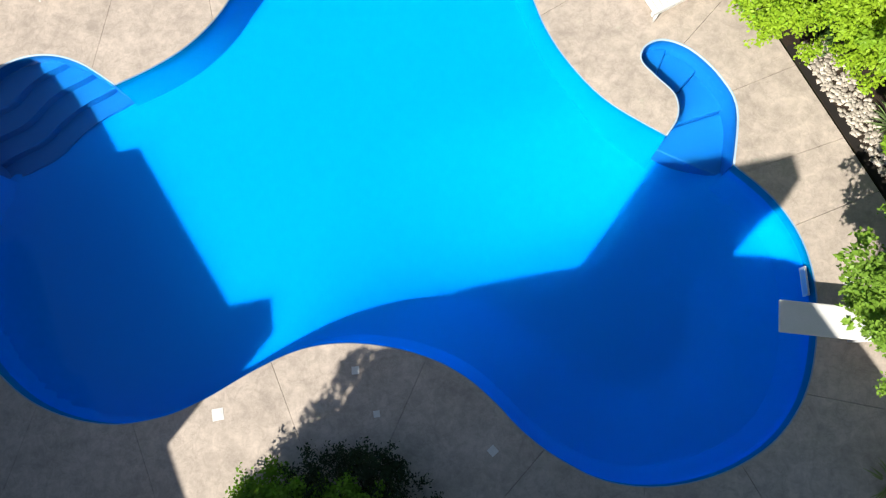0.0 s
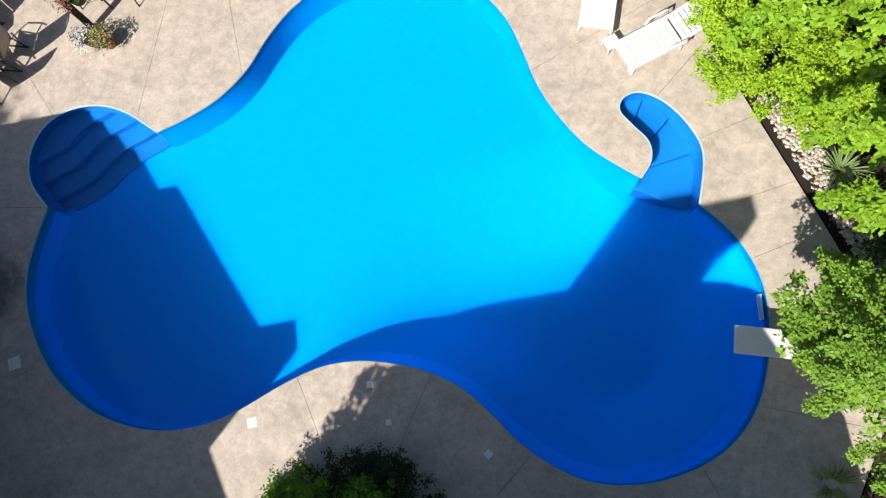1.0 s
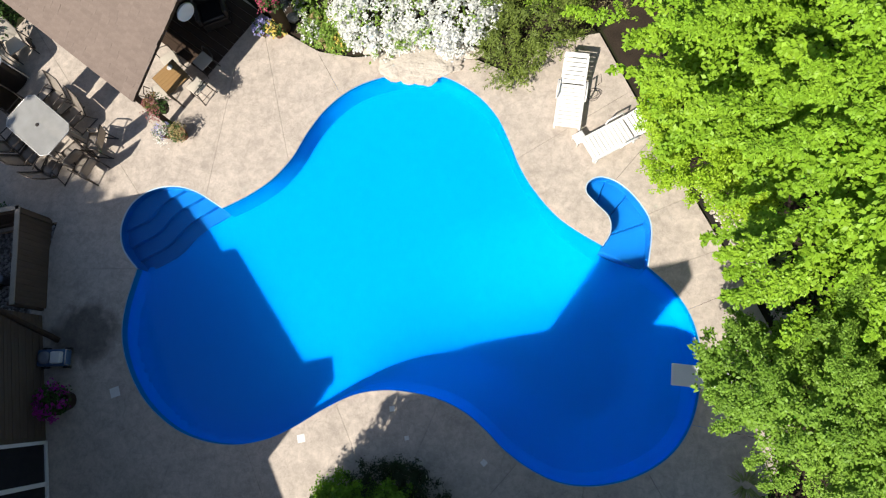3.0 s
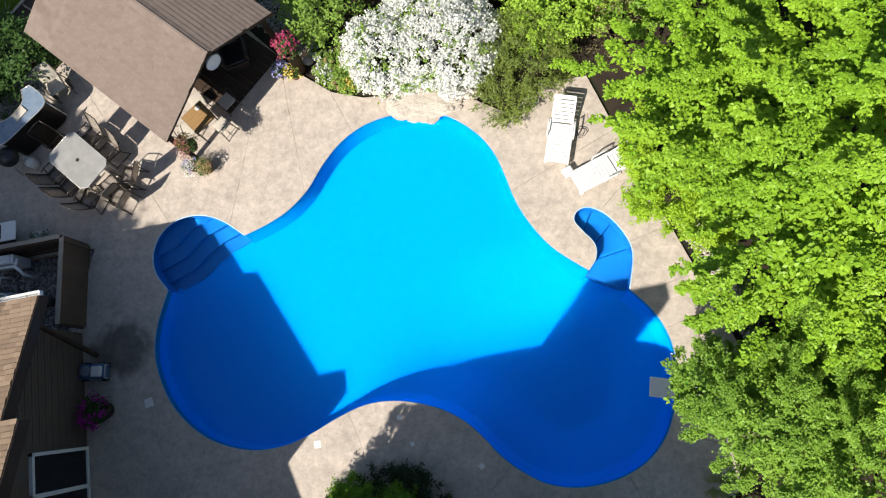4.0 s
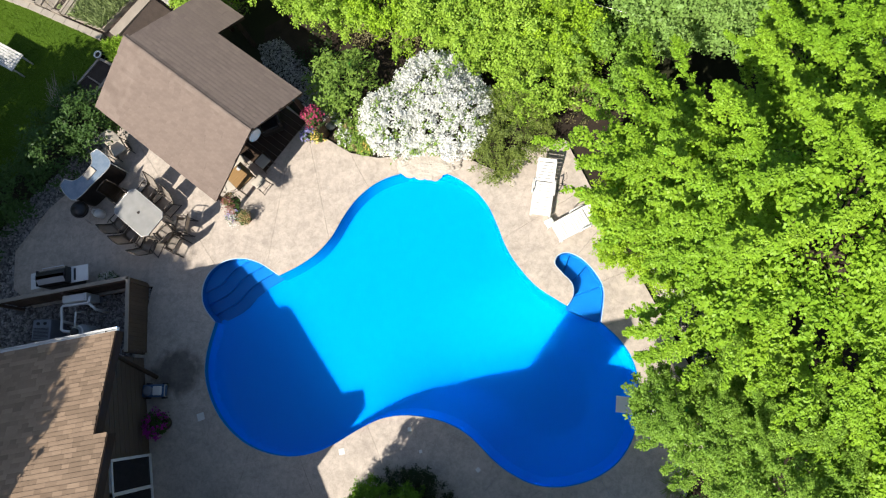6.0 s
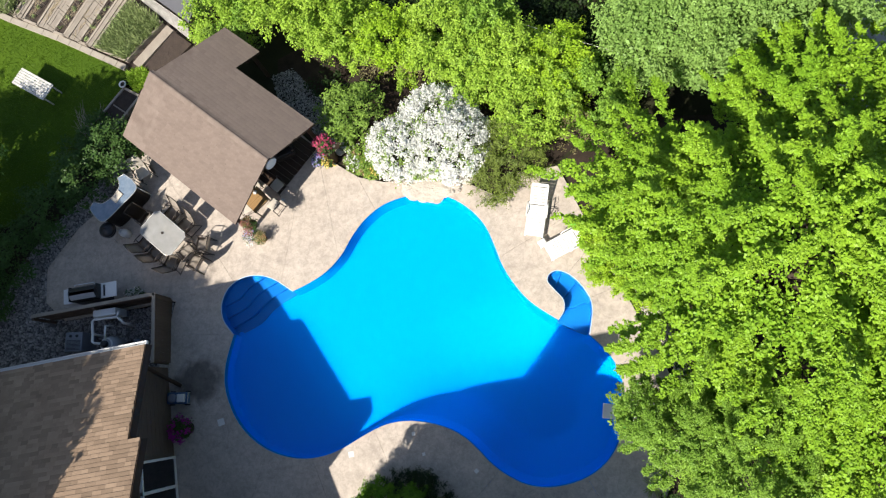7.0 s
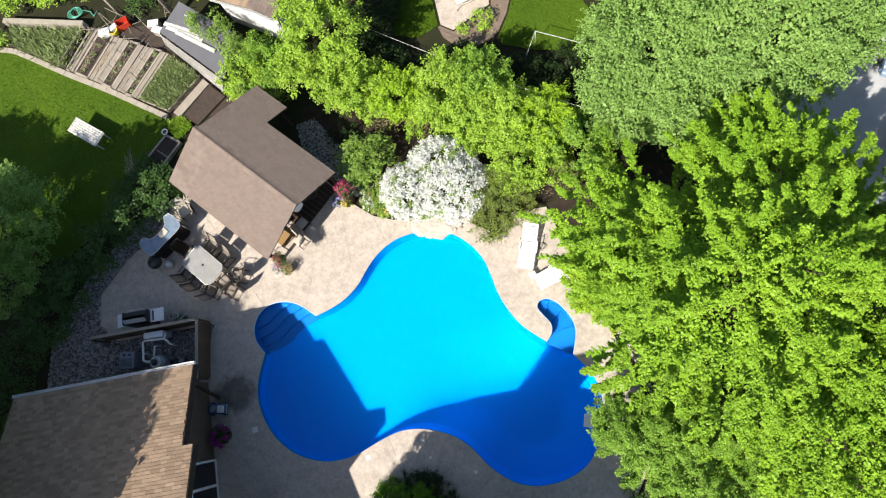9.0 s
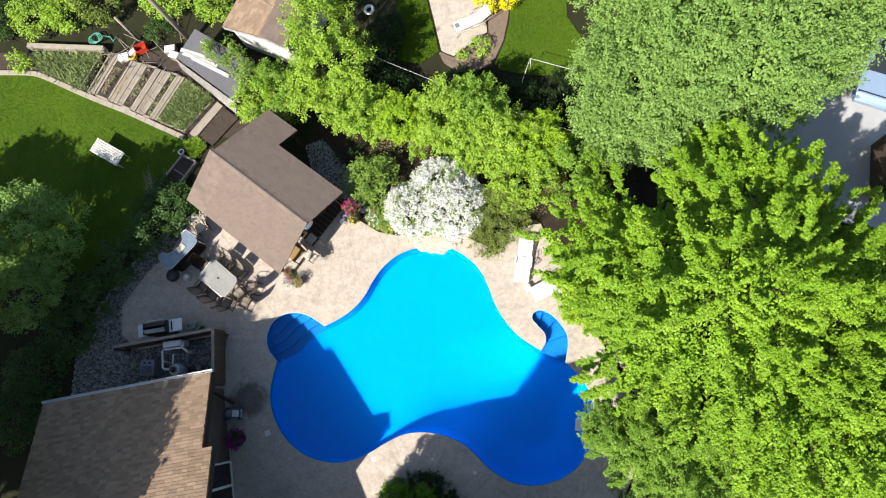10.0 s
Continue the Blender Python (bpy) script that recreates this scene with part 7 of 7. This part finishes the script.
bm = bmesh.new()
d = Vector((4.25, -0.45, 0))
box(bm, 0, -0.12, -0.08, d.length, 0.12, 0.35, Matrix.Translation((-21.3, 17.25, 0)) @ Matrix.Rotation(math.atan2(d.y, d.x), 4, "Z"), bevel=0.01)
tagged(part("garden_wall", bm, CURB), "low pale concrete wall behind the leeks", "wall")
for i, (x, y, m2, lab) in enumerate(((-15.1, 16.72, RED, "red plastic crate by the beds"), (-15.5, 16.36, YELLOW, "yellow plastic tub by the beds"))):
    t = thing("garden_crate" if i == 0 else "garden_tub", lab, "container", turned(x, y, 25, 0.0))
    bm = bmesh.new()
    if i == 0:
        for c in ((-0.3, -0.2, 0.3, -0.18), (-0.3, 0.18, 0.3, 0.2), (-0.3, -0.18, -0.28, 0.18), (0.28, -0.18, 0.3, 0.18)):
            box(bm, c[0], c[1], 0, c[2], c[3], 0.32)
        box(bm, -0.28, -0.18, 0.0, 0.28, 0.18, 0.02)
    else:
        lathe(bm, [(0.16, 0), (0.21, 0.26), (0.23, 0.26), (0.23, 0.29), (0.19, 0.29), (0.15, 0.03)], 18)
    part("body", bm, m2, t)
for i, (x, y, w, h, a) in enumerate(((-15.9, 16.25, 0.5, 0.35, 15), (-13.2, 16.15, 0.45, 0.4, -20), (-15.5, 16.5, 0.35, 0.3, 40), (-13.5, 16.55, 0.5, 0.3, 5))):
    t = thing("garden_box", "pale weathered storage box by the beds", "box", turned(x, y, a, -0.02), "garden boxes")
    bm = bmesh.new()
    box(bm, -w / 2, -w / 3, 0, w / 2, w / 3, h, bevel=0.015)
    part("body", bm, WHITE_PLASTIC if i % 2 == 0 else WOOD_GREY, t)
    bm = bmesh.new()
    box(bm, -w / 2 - 0.015, -w / 3 - 0.015, h, w / 2 + 0.015, w / 3 + 0.015, h + 0.03, bevel=0.008)
    part("lid", bm, PALE_TILE, t)
bm = bmesh.new()
coil = [(0.30 * math.cos(a) + 0.02 * a, 0.26 * math.sin(a), 0.05 + 0.012 * a) for a in np.linspace(0, 19, 70)] + [(0.9, 0.1, 0.05), (1.1, -0.15, 0.04), (1.25, 0.1, 0.04)]
tube(bm, coil, 0.03, 6)
h = tagged(part("garden_hose", bm, HOSE, smooth=True), "coiled green garden hose by the wall", "hose")
h.location = (-17.9, 17.5, -0.05)
for i, (b2, ls, m2) in enumerate((((-20.5, 18.3), [(-20.6, 18.4, 0.9, 1.0, 0.9, 1.0)], LEAF_SHRUB), ((-18.9, 18.5), [(-18.8, 18.6, 0.9, 1.1, 1.0, 1.1)], LEAF_SHRUB), ((-17.2, 18.9), [(-17.2, 18.9, 0.9, 1.0, 0.9, 1.1)], LEAF_JUNIPER), ((-14.3, 17.6), [(-14.2, 17.7, 0.3, 0.6, 0.5, 0.4)], LEAF_DARK), ((-21.6, 16.3), [(-21.6, 16.3, 0.3, 0.45, 0.4, 0.4)], LEAF_SHRUB), ((-11.4, 18.6), [(-11.2, 18.6, 0.8, 0.9, 0.9, 1.0)], LEAF_SHRUB), ((-22.8, 18.3), [(-22.8, 18.5, 0.9, 1.1, 1.0, 1.2)], LEAF_DARK), ((-9.2, 13.2), [(-9.15, 13.1, 0.3, 0.35, 0.5, 0.5)], LEAF_SHRUB), ((-13.6, 18.9), [(-13.6, 19.0, 1.2, 1.1, 1.0, 1.4)], LEAF_SHRUB))):
    plant("garden_bush", "leafy green bush at the kitchen garden", "bush", (*b2, -0.08), ls, m2, 400 + i, 0.04, "garden bushes", per_m2=24, leaves=20, size=0.12, slim=0.55, length=0.35, spread=0.13, gap=-0.3, grain=1.5)
rnd = random.Random(31)
for i in range(22):
    x, y = rnd.uniform(-16.2, -13.0), rnd.uniform(15.9, 17.3)
    t = thing("garden_stake", "thin weathered wooden stake leaning by the beds", "stake", turned(x, y, rnd.uniform(0, 360), -0.05), "garden stakes")
    bm = bmesh.new()
    L, up = rnd.uniform(0.7, 1.5), rnd.uniform(0.1, 0.7)
    tube(bm, [(0, 0, 0), (L * 0.5, 0.02, up * 0.5), (L, 0, up)], [0.02, 0.018, 0.014], 6)
    part("stake", bm, WOOD_GREY, t, smooth=True)
for i in range(14):
    f = i % 5
    x, y = -16.6 + 0.62 * f + rnd.uniform(-0.2, 0.2), 14.9 - 0.30 * f + rnd.uniform(-0.3, 1.0)
    t = thing("straw_litter", "dry straw and clods lying between the bed boards", "straw", turned(x, y, 60 + rnd.uniform(-8, 8), 0.08), "straw litter")
    bm = bmesh.new()
    for _ in range(26):
        a, b = rnd.uniform(-0.5, 0.5), rnd.gauss(0, 0.07)
        w = rnd.uniform(-0.6, 0.6)
        q = rnd.uniform(0.06, 0.16)
        tube(bm, [(a - q * math.cos(w), b - q * math.sin(w), rnd.uniform(0, 0.03)), (a + q * math.cos(w), b + q * math.sin(w), rnd.uniform(0.01, 0.05))], 0.008, 4)
    part("straw", bm, STRAW, t)
for i, l in enumerate(((-10.2, 15.6, 1.6, 0.7, 0.6, 0.5), (-9.4, 14.9, 1.4, 0.6, 0.7, 0.6), (-8.7, 14.2, 1.0, 0.6, 0.7, 0.8))):
    plant("climbing_vine", "leafy vine growing over the lean-to roof", "vine", (l[0] + 0.3, l[1] - 0.3, -0.08), [l], LEAF_MID, 440 + i, 0.03, "lean-to vines", per_m2=30, leaves=18, size=0.1, slim=0.6, length=0.3, spread=0.1, gap=-0.2)
VINE = [(-13.0, 9.3, 0.35, 0.5, 0.6, 0.4), (-13.8, 8.4, 0.4, 0.6, 0.6, 0.45), (-12.2, 8.9, 0.3, 0.45, 0.5, 0.35)]
for i, l in enumerate(VINE):
    plant("bed_shrub", "low mixed shrub in the shaded bed", "shrub", (l[0], l[1], -0.08), [l], LEAF_DARK, 430 + i, 0.03, "shaded bed shrubs", per_m2=30, leaves=18, size=0.1, length=0.3, spread=0.1, gap=-0.2)
rnd = random.Random(12)
for i in range(9):
    t = thing("bare_branch", "bare grey cut branch lying in the bed", "branch", turned(-13.15 + rnd.uniform(-0.4, 0.4), 9.05 + rnd.uniform(-0.35, 0.35), rnd.uniform(100, 150), 0.25), "cut branches")
    bm = bmesh.new()
    L = rnd.uniform(0.7, 1.4)
    tube(bm, [(0, 0, 0), (L * 0.5, 0.05, 0.12), (L, -0.05, 0.3)], [0.02, 0.015, 0.006], 6)
    for f in (0.4, 0.65):
        tube(bm, [(L * f, 0.03, 0.1), (L * f + 0.2, 0.16 * (-1) ** i, 0.25)], [0.01, 0.004], 5)
    part("stick", bm, WOOD_GREY, t)

# ---- the garden behind ----
patch("back_patio", [(-0.9, 22.0), (-0.7, 18.4), (-0.35, 16.9), (-0.08, 15.72), (0.5, 15.42), (2.05, 16.55), (1.95, 17.6), (2.0, 22.0)], -0.03, CONCRETE, "small tan concrete patio of the garden behind", "patio")
patch("back_bed", [(-0.2, 15.62), (0.05, 15.1), (0.4, 14.82), (0.9, 14.6), (1.4, 14.56), (2.0, 14.8), (2.4, 15.15), (2.8, 16.1), (3.0, 17.1), (3.2, 18.6), (2.05, 18.6), (2.12, 16.5), (0.5, 15.34), (-0.1, 15.66)], -0.045, mat("bark_chips", (0.23, 0.17, 0.13), 0.95, (0.13, 0.10, 0.075), 6, 50, 0.8, dist=0.03), "curved bark-chip bed round the patio", "flower bed")


CUSHION = mat("off_white_cushion", (0.60, 0.585, 0.55), 0.8, (0.50, 0.485, 0.45), 3, 30, 0.2)


def chaise():
    t = thing("cushioned_chaise", "metal chaise longue with a white cushion", "lounger", turned(1.28, 16.92, 22, -0.03))
    bm = bmesh.new()
    box(bm, -0.75, -0.28, 0.32, 0.55, 0.28, 0.42, bevel=0.035)
    part("cushion", bm, CUSHION, t, smooth=True)
    bm = bmesh.new()
    box(bm, 0.0, -0.28, 0.0, 0.6, 0.28, 0.10, Matrix.Translation((0.5, 0, 0.36)) @ Matrix.Rotation(-0.5, 4, "Y"), bevel=0.035)
    part("back_cushion", bm, CUSHION, t, smooth=True)
    for s in (-1, 1):
        bm = bmesh.new()
        tube(bm, [(-0.8, s * 0.33, 0.0), (-0.8, s * 0.33, 0.3), (0.5, s * 0.33, 0.3), (1.05, s * 0.33, 0.62)], 0.018, 7)
        tube(bm, [(0.5, s * 0.33, 0.3), (0.6, s * 0.33, 0.0)], 0.018, 7)
        tube(bm, [(-0.1, s * 0.33, 0.3), (0.1, s * 0.42, 0.55), (0.55, s * 0.38, 0.5)], 0.016, 7)
        part("frame", bm, METAL_PALE, t, smooth=True)
    bm = bmesh.new()
    box(bm, -0.72, -0.1, 0.42, -0.55, 0.12, 0.46, bevel=0.02)
    part("towel", bm, GREY_PLASTIC, t)


chaise()
plant("golden_bush", "bright golden-yellow leaved bush", "bush", (2.6, 17.9, -0.08), [(2.6, 18.0, 0.6, 0.95, 0.7, 0.7)], LEAF_YELLOW, 450, 0.04, per_m2=40, leaves=18, size=0.09, length=0.25, spread=0.1, gap=-0.5)
plant("low_bush", "low green bush in the bark bed", "bush", (1.4, 15.9, -0.08), [(1.75, 15.75, 0.15, 0.4, 0.35, 0.3), (0.85, 15.35, 0.1, 0.25, 0.2, 0.2)], LEAF_SHRUB, 451, 0.03, per_m2=40, leaves=16, size=0.09, length=0.2, spread=0.09, gap=-0.35)
t = thing("pipe_frame", "thin white pipe frame standing in the garden behind", "frame")
bm = bmesh.new()
tube(bm, [(3.6, 13.4, -0.05), (3.65, 13.5, 1.0), (4.0, 14.5, 1.0), (5.8, 13.85, 1.0), (5.8, 13.85, -0.05)], 0.013, 7)
tube(bm, [(4.0, 14.5, -0.05), (4.0, 14.5, 1.0)], 0.013, 7)
part("pipe", bm, WHITE_PAINT, t, smooth=True)
bm = bmesh.new()
tube(bm, [(0.2 * math.cos(a), 0.2 * math.sin(a), 0) for a in np.linspace(0, 2 * math.pi, 25)], 0.07, 8, False)
r = tagged(part("planter_ring", bm, WHITE_PLASTIC, smooth=True), "round white planter ring in the shade", "planter")
r.location = (-3.6, 18.1, 0.0)
# shrubs coloured almost black for the deep shade behind the hedge
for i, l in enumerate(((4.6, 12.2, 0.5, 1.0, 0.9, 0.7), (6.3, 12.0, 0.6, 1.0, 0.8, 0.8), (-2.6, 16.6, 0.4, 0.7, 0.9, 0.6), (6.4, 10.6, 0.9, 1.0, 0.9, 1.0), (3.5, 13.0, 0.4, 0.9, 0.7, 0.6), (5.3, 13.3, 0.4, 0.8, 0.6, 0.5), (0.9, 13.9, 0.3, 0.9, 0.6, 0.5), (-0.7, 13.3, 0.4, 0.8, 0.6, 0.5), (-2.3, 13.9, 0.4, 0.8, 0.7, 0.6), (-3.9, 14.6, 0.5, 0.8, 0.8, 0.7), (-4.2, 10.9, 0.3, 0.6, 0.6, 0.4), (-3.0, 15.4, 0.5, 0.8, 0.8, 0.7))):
    plant("shade_shrub", "shrub behind the hedge with shade painted into its leaves", "shrub", (l[0], l[1], -0.08), [l], LEAF_SHADE, 460 + i, 0.03, "shade shrubs", per_m2=24, leaves=18, size=0.11, length=0.3, spread=0.12, gap=-0.3)

# ---- driveway and car ----
patch("driveway", [(13.2, 10.6), (15.5, 7.4), (24.0, 4.0), (30.0, 18.0), (20.0, 20.0)], -0.06, mat("grey_driveway", (0.48, 0.48, 0.485), 0.6, (0.34, 0.345, 0.35), 1.2, 24, 0.3), "grey concrete driveway of the next house", "driveway")


def car():
    """A pale blue car, nose towards the garden."""
    t = thing("parked_car", "pale silver-blue car parked on the driveway", "car", turned(18.7, 13.85, 246.5, -0.06))
    PAINT = mat("silver_blue_paint", (0.25, 0.34, 0.48), 0.4, (0.22, 0.31, 0.45), 2, 30, 0.02, metal=0.1)
    PANE = mat("car_glass", (0.02, 0.025, 0.03), 0.05, (0.015, 0.02, 0.025), 1, 5, 0)
    def loft(rows):
        bm2 = bmesh.new()
        rings = [[bm2.verts.new((x, s * w, z)) for s, z in ((-1, z0), (-1, z1), (-0.8, z2), (0.8, z2), (1, z1), (1, z0))] for x, w, z0, z1, z2 in rows]
        for a, b3 in zip(rings, rings[1:]):
            for k in range(6):
                bm2.faces.new((a[k], a[(k + 1) % 6], b3[(k + 1) % 6], b3[k]))
        bm2.faces.new(rings[0]), bm2.faces.new(rings[-1][::-1])
        return bm2
    part("body", loft([(2.2, 0.72, 0.3, 0.55, 0.62), (2.0, 0.84, 0.22, 0.68, 0.76), (1.0, 0.88, 0.2, 0.82, 0.92), (-1.4, 0.88, 0.2, 0.86, 0.96), (-2.0, 0.84, 0.24, 0.84, 0.92), (-2.2, 0.74, 0.32, 0.66, 0.72)]), PAINT, t, smooth=False)
    part("cabin", loft([(1.05, 0.80, 0.86, 0.88, 0.90), (0.35, 0.74, 0.86, 1.30, 1.40), (-0.9, 0.74, 0.86, 1.32, 1.42), (-1.75, 0.78, 0.86, 0.90, 0.94)]), PANE, t)
    bm2 = bmesh.new()
    box(bm2, -0.85, -0.60, 1.40, 0.32, 0.60, 1.445, bevel=0.02)
    part("roof", bm2, PAINT, t)
    for x in (1.35, -1.35):
        for s in (-1, 1):
            bm2 = bmesh.new()
            lathe(bm2, [(0.25, -0.1), (0.32, -0.08), (0.32, 0.08), (0.25, 0.1)], 20, Matrix.Translation((x, s * 0.8, 0.32)) @ Matrix.Rotation(math.pi / 2, 4, "X"))
            w = part("wheel", bm2, BLACK, t, smooth=True)
            bm2 = bmesh.new()
            lathe(bm2, [(0.05, -0.12), (0.2, -0.11), (0.2, 0.11), (0.05, 0.12)], 14, Matrix.Translation((x, s * 0.8, 0.32)) @ Matrix.Rotation(math.pi / 2, 4, "X"))
            part("rim", bm2, METAL_PALE, w)
    for s in (-1, 1):
        bm2 = bmesh.new()
        box(bm2, 2.02, s * 0.62 - 0.14, 0.56, 2.16, s * 0.62 + 0.14, 0.66, bevel=0.02)
        part("headlight", bm2, GREY_PLASTIC, t)
    bm2 = bmesh.new()
    box(bm2, 1.90, -0.80, 0.66, 1.94, 0.80, 0.80, bevel=0.008)
    part("bonnet_gap", bm2, BLACK, t)
    bm2 = bmesh.new()
    box(bm2, 2.05, -0.80, 0.34, 2.26, 0.80, 0.60, bevel=0.05)
    part("bumper", bm2, PAINT, t, smooth=True)


car()


# the wooden fence along the driveway
t = thing("garden_fence", "brown board fence beside the driveway", "fence", Matrix.Translation((17.35, 7.6, -0.08)) @ Matrix.Rotation(math.atan2(2.6, 0.4), 4, "Z"))
bm = bmesh.new()
box(bm, 0.003, -0.012, 0.0, 0.157, 0.012, 1.5)
board = mesh_of("fence_board", bm, WOOD_FENCE)
for k in range(17):
    part("fence_board", board, None, t).location = (0.16 * k, 0, 0)
for z in (0.3, 1.15):
    bm = bmesh.new()
    box(bm, 0, -0.06, z, 2.72, -0.014, z + 0.09)
    part("rail", bm, WOOD_FENCE, t)


# ---- the taller house south of the pool, behind the camera ----
def house_wing():
    e = thing("two_storey_house", "tall brown two-storey house with a wide chimney", "house", Matrix.Translation((-3.45, -6.0, 0)) @ Matrix.Rotation(radians(10.5), 4, "Z"))
    bm = bmesh.new()
    prism(bm, [(-0.05, -9.0), (6.3, -9.0), (6.3, -0.05), (-0.05, -0.05)], -0.1, 5.4)
    part("wall", bm, SIDING, e)
    bm = bmesh.new()
    prism(bm, [(6.3, -9.0), (9.1, -9.0), (9.1, -0.05), (6.3, -0.05)], -0.1, 2.5)
    part("wall", bm, SIDING, e)
    for y0, y1 in ((0.0, -4.6), (-9.3, -4.6)):
        bm = bmesh.new()
        slab(bm, [(-0.1, y0, 5.5), (6.4, y0, 5.5), (6.4, y1, 6.4), (-0.1, y1, 6.4)], 0.14)
        part("roof", bm, SHINGLE_TAN, e)
    bm = bmesh.new()
    k = [[bm.verts.new((x, y, z)) for x, z in ((6.302, 2.502), (9.3, 2.502), (9.3, 2.6), (6.302, 5.6))] for y in (0.0, -9.3)]
    bm.faces.new(k[0]), bm.faces.new(k[1][::-1])
    for n in range(4):
        bm.faces.new((k[0][n], k[1][n], k[1][(n + 1) % 4], k[0][(n + 1) % 4]))
    part("side_roof", bm, SHINGLE_TAN, e)
    bm = bmesh.new()
    box(bm, 2.35, -0.42, -0.1, 4.72, -0.02, 8.15)
    part("chimney", bm, SIDING, e)


house_wing()
